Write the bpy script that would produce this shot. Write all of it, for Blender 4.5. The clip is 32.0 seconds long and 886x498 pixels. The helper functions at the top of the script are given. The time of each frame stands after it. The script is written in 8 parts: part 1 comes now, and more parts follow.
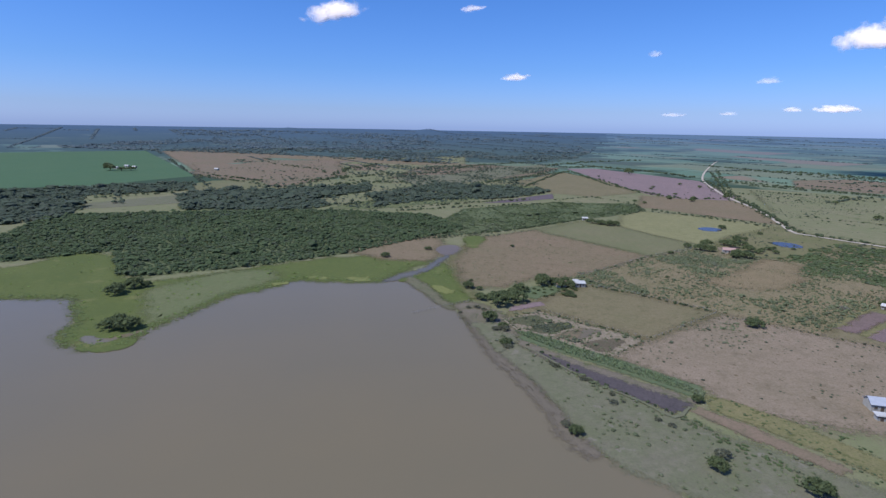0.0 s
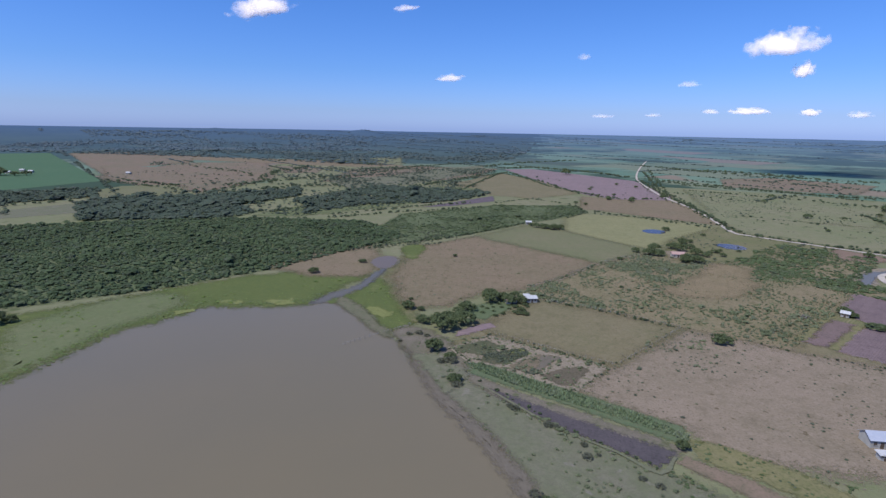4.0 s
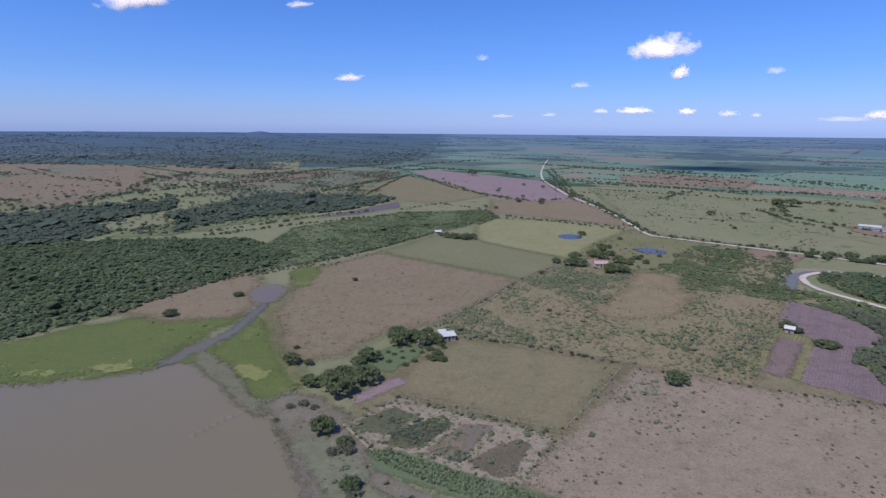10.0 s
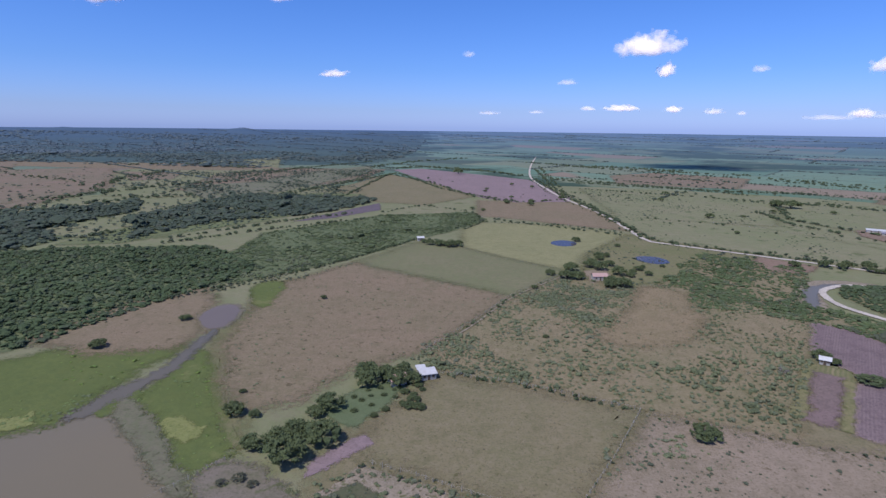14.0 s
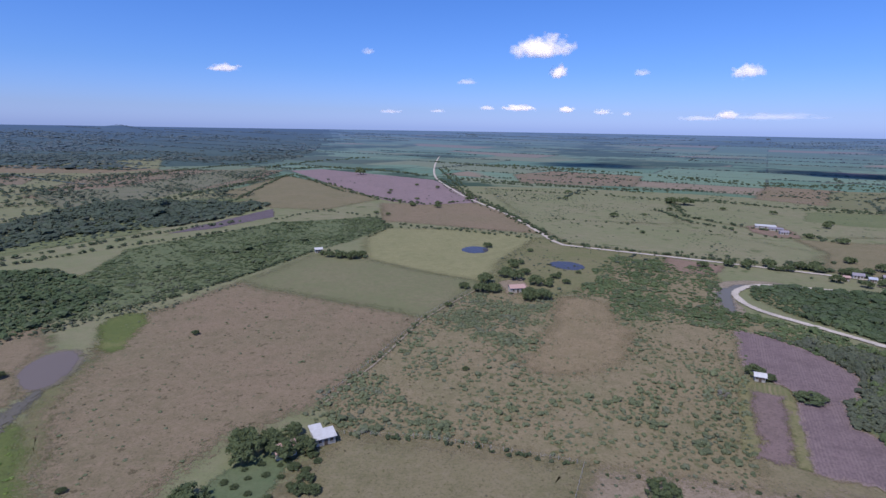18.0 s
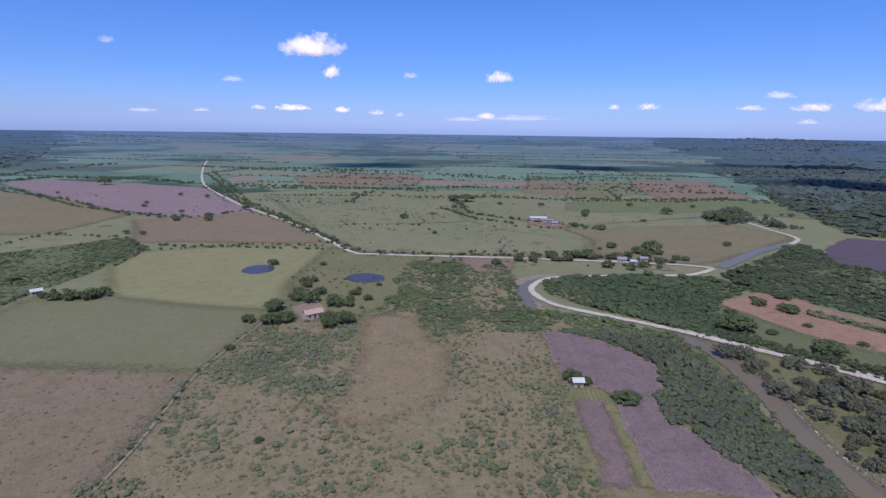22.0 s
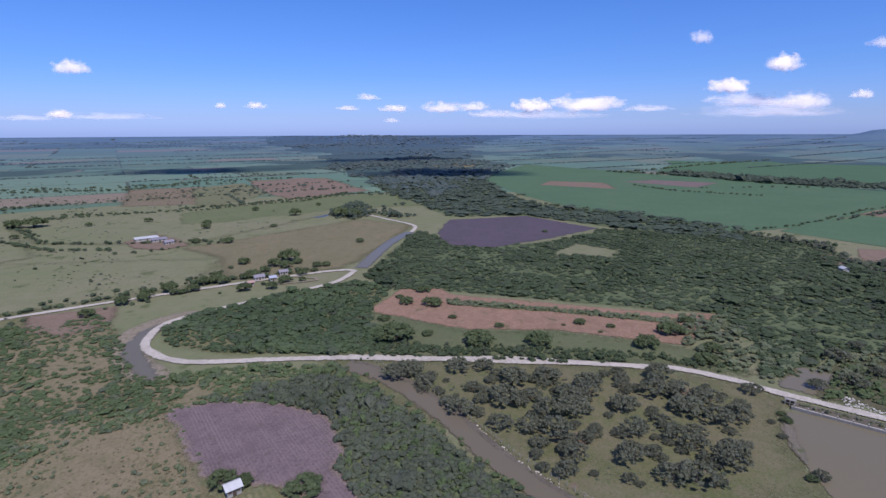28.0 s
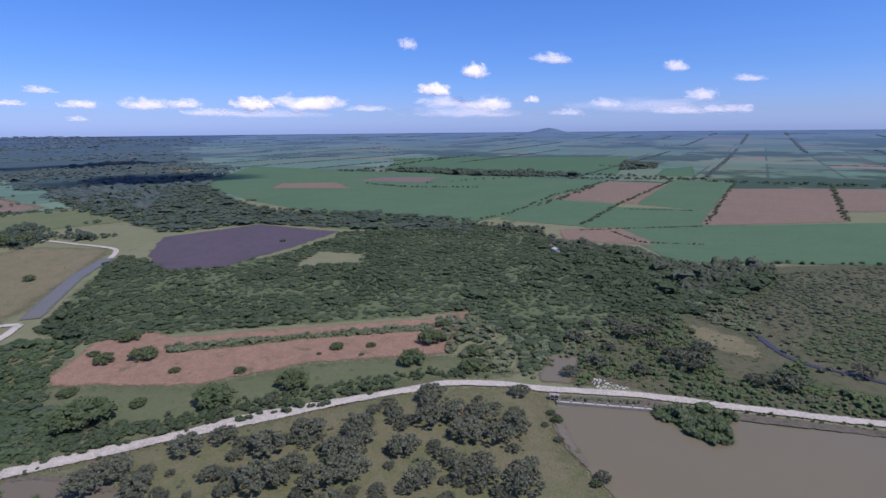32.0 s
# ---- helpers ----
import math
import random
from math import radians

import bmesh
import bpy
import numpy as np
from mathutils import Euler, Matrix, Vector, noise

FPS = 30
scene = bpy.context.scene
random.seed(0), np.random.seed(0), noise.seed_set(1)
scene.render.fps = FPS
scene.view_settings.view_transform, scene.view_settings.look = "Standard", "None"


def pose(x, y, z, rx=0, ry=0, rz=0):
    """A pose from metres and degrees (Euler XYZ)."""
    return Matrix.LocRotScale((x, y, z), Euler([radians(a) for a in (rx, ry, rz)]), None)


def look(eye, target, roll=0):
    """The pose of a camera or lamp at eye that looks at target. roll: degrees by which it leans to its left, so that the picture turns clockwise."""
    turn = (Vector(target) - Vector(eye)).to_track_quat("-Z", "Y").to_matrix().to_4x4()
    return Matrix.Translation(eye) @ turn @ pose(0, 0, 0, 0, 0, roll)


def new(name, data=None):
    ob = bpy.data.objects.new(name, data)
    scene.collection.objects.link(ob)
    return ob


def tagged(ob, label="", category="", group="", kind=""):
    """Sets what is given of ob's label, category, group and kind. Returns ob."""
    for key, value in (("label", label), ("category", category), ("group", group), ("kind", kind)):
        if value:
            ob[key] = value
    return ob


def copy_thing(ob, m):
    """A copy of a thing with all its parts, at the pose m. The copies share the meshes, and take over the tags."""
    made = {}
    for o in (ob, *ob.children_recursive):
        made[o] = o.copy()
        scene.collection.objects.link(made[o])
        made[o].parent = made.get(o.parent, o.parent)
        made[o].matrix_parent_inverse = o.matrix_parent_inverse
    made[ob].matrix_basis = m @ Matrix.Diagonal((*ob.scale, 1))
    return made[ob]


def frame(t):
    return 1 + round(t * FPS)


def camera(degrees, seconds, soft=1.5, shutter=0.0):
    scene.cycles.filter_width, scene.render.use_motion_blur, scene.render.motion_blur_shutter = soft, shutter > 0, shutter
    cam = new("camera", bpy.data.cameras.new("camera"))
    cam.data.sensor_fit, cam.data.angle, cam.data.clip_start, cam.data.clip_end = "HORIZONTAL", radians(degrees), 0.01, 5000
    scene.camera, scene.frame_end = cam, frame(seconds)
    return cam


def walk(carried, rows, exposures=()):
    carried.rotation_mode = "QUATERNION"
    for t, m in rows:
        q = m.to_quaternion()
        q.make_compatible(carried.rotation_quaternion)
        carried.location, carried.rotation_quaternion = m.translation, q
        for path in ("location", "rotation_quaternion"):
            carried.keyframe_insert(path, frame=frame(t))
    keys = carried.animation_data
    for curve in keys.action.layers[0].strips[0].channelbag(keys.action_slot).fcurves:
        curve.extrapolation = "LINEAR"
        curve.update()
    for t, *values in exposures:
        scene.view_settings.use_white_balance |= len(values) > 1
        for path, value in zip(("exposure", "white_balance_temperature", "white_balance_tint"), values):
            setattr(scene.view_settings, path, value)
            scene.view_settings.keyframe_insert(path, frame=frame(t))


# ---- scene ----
# Lake shore, pastures and woods seen from a drone about ninety metres up.
from mathutils.geometry import tessellate_polygon

# ---- camera ----
cam = camera(79.41, 32.0, soft=1.4)
# seconds, x, y, z, yaw to the left, pitch, roll
PATH = [
    (0, 18.11, -150.77, 90.06, 20.936, -12.815, 0.958),
    (0.5, 16.36, -146.37, 90.00, 20.555, -12.856, 1.090),
    (1, 14.67, -141.96, 89.90, 20.082, -12.863, 1.138),
    (1.5, 13.05, -137.53, 89.76, 19.327, -12.877, 1.168),
    (2, 11.53, -133.10, 89.59, 18.318, -12.836, 1.181),
    (2.5, 10.13, -128.67, 89.44, 17.091, -12.803, 1.153),
    (4.5, 5.39, -110.75, 89.04, 13.188, -12.572, 0.967),
    (5, 4.37, -106.23, 89.02, 11.933, -12.530, 0.890),
    (5.5, 3.44, -101.64, 89.09, 10.755, -12.501, 0.809),
    (6, 2.52, -97.06, 89.23, 9.935, -12.496, 0.717),
    (6.5, 1.46, -92.52, 89.35, 9.014, -12.487, 0.715),
    (7, 0.46, -88.07, 89.44, 8.256, -12.486, 0.689),
    (7.5, -0.41, -83.46, 89.47, 7.638, -12.480, 0.652),
    (8, -0.95, -78.63, 89.43, 6.804, -12.465, 0.620),
    (8.5, -1.12, -73.67, 89.33, 6.143, -12.462, 0.563),
    (9, -1.02, -68.63, 89.21, 5.457, -12.474, 0.518),
    (9.5, -0.81, -63.59, 89.10, 4.853, -12.457, 0.437),
    (10, -0.59, -58.60, 89.05, 4.250, -12.453, 0.456),
    (10.5, -0.48, -53.67, 89.06, 3.742, -12.463, 0.450),
    (11, -0.47, -48.78, 89.11, 3.458, -12.475, 0.487),
    (11.5, -0.50, -43.89, 89.17, 3.257, -12.515, 0.515),
    (12, -0.57, -39.01, 89.23, 3.101, -12.585, 0.568),
    (12.5, -0.61, -34.12, 89.29, 2.998, -12.645, 0.606),
    (13, -0.61, -29.26, 89.33, 2.921, -12.698, 0.648),
    (13.5, -0.51, -24.33, 89.31, 2.884, -12.727, 0.636),
    (15.5, -0.05, -4.75, 88.95, 1.319, -12.799, 0.840),
    (16, 0.03, -0.01, 88.89, 0.011, -12.819, 0.858),
    (16.5, 0.21, 4.56, 88.90, -1.835, -12.791, 0.879),
    (17, 0.42, 9.11, 88.98, -3.325, -12.757, 0.866),
    (17.5, 0.65, 13.81, 89.07, -5.192, -12.767, 0.859),
    (18, 0.90, 18.83, 89.15, -7.473, -12.754, 0.916),
    (18.5, 1.13, 23.91, 89.21, -10.153, -12.755, 0.923),
    (19, 1.48, 28.81, 89.25, -12.691, -12.748, 0.990),
    (19.5, 2.08, 33.55, 89.29, -14.781, -12.717, 0.999),
    (20, 3.00, 38.18, 89.28, -17.651, -12.658, 1.042),
    (20.5, 4.24, 42.74, 89.16, -20.513, -12.584, 1.000),
    (21, 5.72, 47.31, 88.94, -23.652, -12.500, 0.897),
    (21.5, 7.44, 51.90, 88.69, -27.153, -12.415, 0.806),
    (22, 9.35, 56.47, 88.49, -30.477, -12.386, 0.723),
    (22.5, 11.45, 60.98, 88.41, -33.604, -12.375, 0.641),
    (23, 13.71, 65.24, 88.43, -36.922, -12.372, 0.659),
    (23.5, 16.08, 69.15, 88.53, -39.768, -12.360, 0.598),
    (24, 18.69, 72.65, 88.62, -41.682, -12.350, 0.500),
    (24.5, 21.66, 75.84, 88.62, -44.246, -12.296, 0.520),
    (25, 25.15, 78.96, 88.45, -48.325, -12.256, 0.368),
    (25.5, 29.13, 82.03, 88.18, -53.334, -12.261, 0.165),
    (26, 33.39, 84.94, 87.93, -57.571, -12.254, 0.006),
    (26.5, 37.59, 87.45, 87.79, -60.869, -12.291, -0.009),
    (28.5, 54.31, 95.22, 87.58, -72.410, -12.334, -0.255),
    (29, 58.44, 96.63, 87.51, -75.754, -12.366, -0.230),
    (29.5, 62.86, 97.83, 87.39, -79.441, -12.388, -0.321),
    (30, 67.41, 98.82, 87.24, -82.409, -12.413, -0.369),
    (30.5, 71.92, 99.52, 87.10, -85.115, -12.477, -0.415),
    (31, 76.45, 99.99, 86.98, -88.739, -12.482, -0.439),
    (31.5, 81.03, 100.25, 86.86, -93.035, -12.514, -0.482),
    (32, 85.60, 100.37, 86.73, -97.535, -12.547, -0.544),
]


def aim(x, y, z, yaw, pitch, roll):
    a, b = radians(yaw), radians(pitch)
    return look((x, y, z), (x - 10 * math.sin(a) * math.cos(b), y + 10 * math.cos(a) * math.cos(b), z + 10 * math.sin(b)), roll)


# seconds, stops, kelvin, tint
TONE = ((0, 0, 6450, 4), (9, 0, 6420, 9), (16, -0.03, 6380, 11), (23, -0.07, 6340, 13), (32, -0.05, 6380, 12))
walk(cam, [(t, aim(*row)) for t, *row in PATH], TONE)

# ---- light ----
SUN_AZIMUTH, SUN_HEIGHT = radians(222), radians(57)  # clockwise from +y
world = bpy.data.worlds.new("sky")
scene.world = world
world.use_nodes = True
wn = world.node_tree
sky = wn.nodes.new("ShaderNodeTexSky")
sky.sky_type, sky.sun_disc = "NISHITA", False
sky.sun_elevation, sky.sun_rotation = SUN_HEIGHT, SUN_AZIMUTH
sky.altitude, sky.air_density, sky.dust_density, sky.ozone_density = 100, 1.0, 0.6, 3.0
tint = wn.nodes.new("ShaderNodeMix")
tint.data_type, tint.blend_type = "RGBA", "MULTIPLY"
tint.inputs[0].default_value = 1.0
up = wn.nodes.new("ShaderNodeSeparateXYZ")
wn.links.new(wn.nodes.new("ShaderNodeTexCoord").outputs["Generated"], up.inputs[0])
air = wn.nodes.new("ShaderNodeValToRGB")
AIR = ((0.0, (0.62, 0.83, 1.84)), (0.03, (0.56, 0.72, 1.42)), (0.1, (0.45, 0.68, 1.29)), (0.25, (0.4, 0.69, 1.3)), (0.7, (0.72, 0.9, 1.36)))
while len(air.color_ramp.elements) < len(AIR):
    air.color_ramp.elements.new(1)
for e, (at, tone) in zip(air.color_ramp.elements, AIR):
    e.position, e.color = at, (*tone, 1)
wn.links.new(up.outputs["Z"], air.inputs[0])
wn.links.new(air.outputs[0], tint.inputs[7])
wn.links.new(sky.outputs[0], tint.inputs[6])
wn.links.new(tint.outputs[2], wn.nodes["Background"].inputs[0])
wn.nodes["Background"].inputs[1].default_value = 0.12
sun = new("sun", bpy.data.lights.new("sun", "SUN"))
sun.data.energy, sun.data.angle, sun.data.color = 3.95, radians(0.5), (1.0, 0.935, 0.84)
sun.matrix_world = look((0, 0, 500), (-500 * math.sin(SUN_AZIMUTH) * math.cos(SUN_HEIGHT), -500 * math.cos(SUN_AZIMUTH) * math.cos(SUN_HEIGHT), 500 - 500 * math.sin(SUN_HEIGHT)))


# ---- materials ----
def nodes_of(name):
    m = bpy.data.materials.new(name)
    m.use_nodes = True
    return m, m.node_tree.nodes, m.node_tree.links, m.node_tree.nodes["Principled BSDF"]


def noise_node(n, l, coord, scale, detail=4, rough=0.6, stretch=None, turn=0):
    t = n.new("ShaderNodeTexNoise")
    t.inputs["Scale"].default_value, t.inputs["Detail"].default_value, t.inputs["Roughness"].default_value = scale, detail, rough
    if stretch:
        mp = n.new("ShaderNodeMapping")
        mp.inputs["Scale"].default_value = stretch
        mp.inputs["Rotation"].default_value = (0, 0, radians(turn))
        l.new(coord, mp.inputs[0])
        coord = mp.outputs[0]
    l.new(coord, t.inputs["Vector"])
    return t.outputs["Fac"]


def spread(n, l, fac, low, high):
    r = n.new("ShaderNodeMapRange")
    r.inputs["From Min"].default_value, r.inputs["From Max"].default_value = low, high
    l.new(fac, r.inputs["Value"])
    return r.outputs[0]


def mix(n, l, fac, a, b, blend="MIX"):
    m = n.new("ShaderNodeMix")
    m.data_type, m.blend_type = "RGBA", blend
    for socket, value in ((m.inputs[0], fac), (m.inputs[6], a), (m.inputs[7], b)):
        if isinstance(value, (int, float)):
            socket.default_value = value
        elif isinstance(value, tuple):
            socket.default_value = (*value, 1)
        else:
            l.new(value, socket)
    return m.outputs[2]


def worn_rim(n, l, p, co, grain=0.4):
    """Lets a patch of ground run out unevenly into its neighbour along its border."""
    at = n.new("ShaderNodeAttribute")
    at.attribute_name = "rim"
    coarse, fine, rim = (n.new("ShaderNodeMath") for k in range(3))
    coarse.operation = fine.operation = "MULTIPLY_ADD"
    rim.operation = "MULTIPLY"
    l.new(at.outputs["Fac"], rim.inputs[0])
    rim.inputs[1].default_value = 2.0
    l.new(noise_node(n, l, co, grain, 4, 0.65), coarse.inputs[0])
    coarse.inputs[1].default_value = 3.5
    l.new(noise_node(n, l, co, 6 * grain, 4, 0.75), fine.inputs[0])
    fine.inputs[1].default_value = 6.5
    l.new(rim.outputs[0], coarse.inputs[2])
    l.new(coarse.outputs[0], fine.inputs[2])
    whole = n.new("ShaderNodeMath")
    whole.operation = "MAXIMUM"
    l.new(spread(n, l, fine.outputs[0], 6.2, 5.9), whole.inputs[0])
    l.new(spread(n, l, at.outputs["Fac"], 0.1, 0.02), whole.inputs[1])
    l.new(whole.outputs[0], p.inputs["Alpha"])


def ground_mat(name, a, b, c, patch=0.03, grain=0.6, rows=None, spots=None, bump=0.6):
    """Soil or grass: two tones in broad patches, a third in fine grain, optional furrows (turn, spacing, tone) and dark tufts."""
    m, n, l, p = nodes_of(name)
    co = n.new("ShaderNodeTexCoord").outputs["Object"]
    a, b, c = (tuple(1.1 * (0.95 * v + 0.0167 * sum(tone)) for v in tone) for tone in (a, b, c))
    broad = spread(n, l, noise_node(n, l, co, patch, 5, 0.62), 0.36, 0.64)
    fine = noise_node(n, l, co, grain, 6, 0.75)
    col = mix(n, l, broad, a, b)
    col = mix(n, l, spread(n, l, fine, 0.42, 0.72), col, c)
    height = fine
    if rows:
        turn, gap, tone = rows
        mp = n.new("ShaderNodeMapping")
        mp.inputs["Rotation"].default_value = (0, 0, radians(turn))
        l.new(co, mp.inputs[0])
        w = n.new("ShaderNodeTexWave")
        w.inputs["Scale"].default_value = 0.314 / gap
        w.inputs["Distortion"].default_value, w.inputs["Detail"].default_value, w.inputs["Detail Scale"].default_value = 2.0, 3, 0.6
        l.new(mp.outputs[0], w.inputs[0])
        streak = noise_node(n, l, mp.outputs[0], 1.0, 4, 0.6, (0.35 / gap, 0.02, 1))
        both = n.new("ShaderNodeMath")
        both.operation = "MULTIPLY"
        l.new(w.outputs["Fac"], both.inputs[0])
        l.new(spread(n, l, streak, 0.35, 0.65), both.inputs[1])
        soft = n.new("ShaderNodeMath")
        soft.operation = "MULTIPLY"
        soft.inputs[1].default_value = 0.75
        l.new(both.outputs[0], soft.inputs[0])
        col = mix(n, l, soft.outputs[0], col, tone)
    if spots:
        size, share, tone = spots
        s = noise_node(n, l, co, size, 3, 0.55)
        col = mix(n, l, spread(n, l, s, share, share + 0.06), col, tone)
    mottle = spread(n, l, noise_node(n, l, co, 0.11, 6, 0.72), 0.5, 0.75)
    col = mix(n, l, mottle, col, tuple(0.84 * v for v in b))
    # tufts and clods, a hand's width to a stride across
    clods = noise_node(n, l, co, 1.3, 5, 0.8)
    col = mix(n, l, spread(n, l, clods, 0.52, 0.66), col, tuple(0.7 * v for v in b))
    col = mix(n, l, spread(n, l, clods, 0.45, 0.3), col, tuple(1.12 * v for v in a))
    l.new(col, p.inputs["Base Color"])
    worn_rim(n, l, p, co)
    p.inputs["Roughness"].default_value = 0.95
    p.inputs["Specular IOR Level"].default_value = 0.1
    bn = n.new("ShaderNodeBump")
    bn.inputs["Strength"].default_value, bn.inputs["Distance"].default_value = bump, 0.4
    l.new(height, bn.inputs["Height"])
    l.new(bn.outputs[0], p.inputs["Normal"])
    return m


def leaf_mat(name, dark, light, single=False, far=False):
    """Foliage: tone by leaf spray, by stretch of land, and by plant where plants are objects of their own."""
    m, n, l, p = nodes_of(name)
    co = n.new("ShaderNodeTexCoord").outputs["Object"]
    dark, light = (tuple(1.5 * (0.9 * v + 0.0333 * sum(tone)) for v in tone) for tone in (dark, light))
    isle = n.new("ShaderNodeNewGeometry").outputs["Random Per Island"]
    col = mix(n, l, isle, dark, light)
    if single:
        r = n.new("ShaderNodeObjectInfo").outputs["Random"]
        col = mix(n, l, spread(n, l, r, 0.2, 1.7), col, light)
    else:
        broad = noise_node(n, l, co, 0.004 if far else 0.025, 5, 0.65)
        col = mix(n, l, spread(n, l, broad, 0.38, 0.85), col, tuple(1.25 * v for v in light))
        mean = 0.62 * (sum(dark) + sum(light)) / 3
        col = mix(n, l, spread(n, l, noise_node(n, l, co, 0.02 if far else 0.13, 3, 0.6), 0.5, 0.85), col, (1.04 * mean, 1.05 * mean, 0.93 * mean))
    fine = noise_node(n, l, co, 6.0 if single else 0.12 if far else 1.0, 4, 0.7)
    col = mix(n, l, spread(n, l, fine, 0.46, 0.75), col, tuple((0.8 if single else 0.6) * v for v in dark))
    # a spray is many leaves turned mostly upwards, so it shades softer than its outline
    lift = n.new("ShaderNodeVectorMath")
    lift.operation = "MULTIPLY_ADD"
    turned = 0.3 if single else 0.42
    lift.inputs[1].default_value, lift.inputs[2].default_value = (turned, turned, turned), (0, 0, 1 - turned)
    l.new(n.new("ShaderNodeNewGeometry").outputs["Normal"], lift.inputs[0])
    even = n.new("ShaderNodeBump")
    even.inputs["Strength"].default_value, even.inputs["Distance"].default_value = 0.8, 0.4
    l.new(fine, even.inputs["Height"])
    l.new(lift.outputs[0], even.inputs["Normal"])
    l.new(even.outputs[0], p.inputs["Normal"])
    l.new(col, p.inputs["Base Color"])
    p.inputs["Roughness"].default_value = 0.8
    p.inputs["Specular IOR Level"].default_value = 0.1
    thin, blend = n.new("ShaderNodeBsdfTranslucent"), n.new("ShaderNodeMixShader")
    blend.inputs[0].default_value = 0.45 if single else 0.3
    l.new(col, thin.inputs[0])
    l.new(even.outputs[0], thin.inputs["Normal"])
    l.new(p.outputs[0], blend.inputs[1])
    l.new(thin.outputs[0], blend.inputs[2])
    l.new(blend.outputs[0], n["Material Output"].inputs[0])
    return m


def plain_mat(name, a, b, scale=2.0, rough=0.8, metal=0.0, bump=0.2):
    m, n, l, p = nodes_of(name)
    co = n.new("ShaderNodeTexCoord").outputs["Object"]
    f = noise_node(n, l, co, scale, 6, 0.7)
    g = noise_node(n, l, co, scale * 6, 3, 0.6)
    col = mix(n, l, spread(n, l, f, 0.35, 0.7), a, b)
    col = mix(n, l, spread(n, l, g, 0.6, 0.9), col, tuple(0.7 * v for v in a))
    l.new(col, p.inputs["Base Color"])
    p.inputs["Roughness"].default_value, p.inputs["Metallic"].default_value = rough, metal
    bn = n.new("ShaderNodeBump")
    bn.inputs["Strength"].default_value, bn.inputs["Distance"].default_value = bump, 0.05
    l.new(g, bn.inputs["Height"])
    l.new(bn.outputs[0], p.inputs["Normal"])
    return m


def water_mat(name, mud, silt, rough=0.12, ripple=0.05, gloss=0.5):
    m, n, l, p = nodes_of(name)
    co = n.new("ShaderNodeTexCoord").outputs["Object"]
    broad = noise_node(n, l, co, 0.012, 4, 0.55)
    l.new(mix(n, l, spread(n, l, broad, 0.35, 0.7), mud, silt), p.inputs["Base Color"])
    worn_rim(n, l, p, co, 0.25)
    p.inputs["Roughness"].default_value, p.inputs["IOR"].default_value = rough, 1.33
    p.inputs["Specular IOR Level"].default_value = gloss
    bn = n.new("ShaderNodeBump")
    bn.inputs["Strength"].default_value, bn.inputs["Distance"].default_value = ripple, 0.05
    l.new(noise_node(n, l, co, 0.9, 4, 0.6, (1, 0.5, 1), 30), bn.inputs["Height"])
    l.new(bn.outputs[0], p.inputs["Normal"])
    return m


M_LAKE = water_mat("muddy_water", (0.164, 0.137, 0.092), (0.152, 0.131, 0.092), 0.2, 0.05, 0.28)
M_POND = water_mat("pond_water", (0.064, 0.06, 0.076), (0.055, 0.053, 0.068), 0.15, 0.04, 0.12)
M_GREYPOND = water_mat("grey_pond_water", (0.15, 0.128, 0.125), (0.135, 0.116, 0.115), 0.35, 0.04, 0.02)
M_CANAL = water_mat("canal_water", (0.135, 0.122, 0.1), (0.155, 0.135, 0.108), 0.25, 0.05, 0.08)
M_CREEK = water_mat("creek_water", (0.15, 0.125, 0.094), (0.135, 0.115, 0.088), 0.25, 0.05, 0.08)
M_CHANNEL = water_mat("channel_water", (0.125, 0.11, 0.086), (0.112, 0.102, 0.08), 0.25, 0.05, 0.15)
M_TAN = ground_mat("tan_pasture", (0.178, 0.133, 0.091), (0.146, 0.124, 0.075), (0.202, 0.153, 0.11), 0.016, 0.35, spots=(0.28, 0.62, (0.098, 0.08, 0.05)))
M_PINK = ground_mat("pinkish_pasture", (0.212, 0.167, 0.126), (0.175, 0.142, 0.1), (0.236, 0.188, 0.146), 0.028, 0.35, spots=(0.26, 0.64, (0.12, 0.094, 0.06)))
M_DRY = ground_mat("dry_olive_grass", (0.164, 0.138, 0.082), (0.134, 0.125, 0.067), (0.19, 0.157, 0.106), 0.025, 0.4, spots=(0.3, 0.66, (0.11, 0.1, 0.05)))
M_OLIVE = ground_mat("olive_grass", (0.125, 0.13, 0.06), (0.175, 0.15, 0.09), (0.1, 0.115, 0.048), 0.03, 0.3, spots=(0.12, 0.62, (0.085, 0.1, 0.04)))
M_YELLOW = ground_mat("yellow_green_grass", (0.192, 0.184, 0.094), (0.165, 0.165, 0.082), (0.218, 0.202, 0.114), 0.03, 0.2, bump=0.2)
M_GREEN = ground_mat("green_grass", (0.132, 0.138, 0.073), (0.162, 0.148, 0.09), (0.112, 0.126, 0.06), 0.02, 0.3, bump=0.2)
M_MARSH = ground_mat("marsh_grass", (0.084, 0.108, 0.034), (0.108, 0.128, 0.042), (0.07, 0.092, 0.034), 0.03, 0.35, spots=(0.06, 0.62, (0.14, 0.148, 0.062)))
M_SHORE = ground_mat("grazed_shore", (0.122, 0.132, 0.078), (0.155, 0.145, 0.108), (0.1, 0.108, 0.066), 0.05, 0.35, spots=(0.16, 0.62, (0.185, 0.172, 0.142)))
M_PALEMUD = ground_mat("pale_shore_mud", (0.15, 0.126, 0.104), (0.12, 0.114, 0.076), (0.165, 0.14, 0.116), 0.08, 0.4, spots=(0.15, 0.6, (0.09, 0.102, 0.05)))
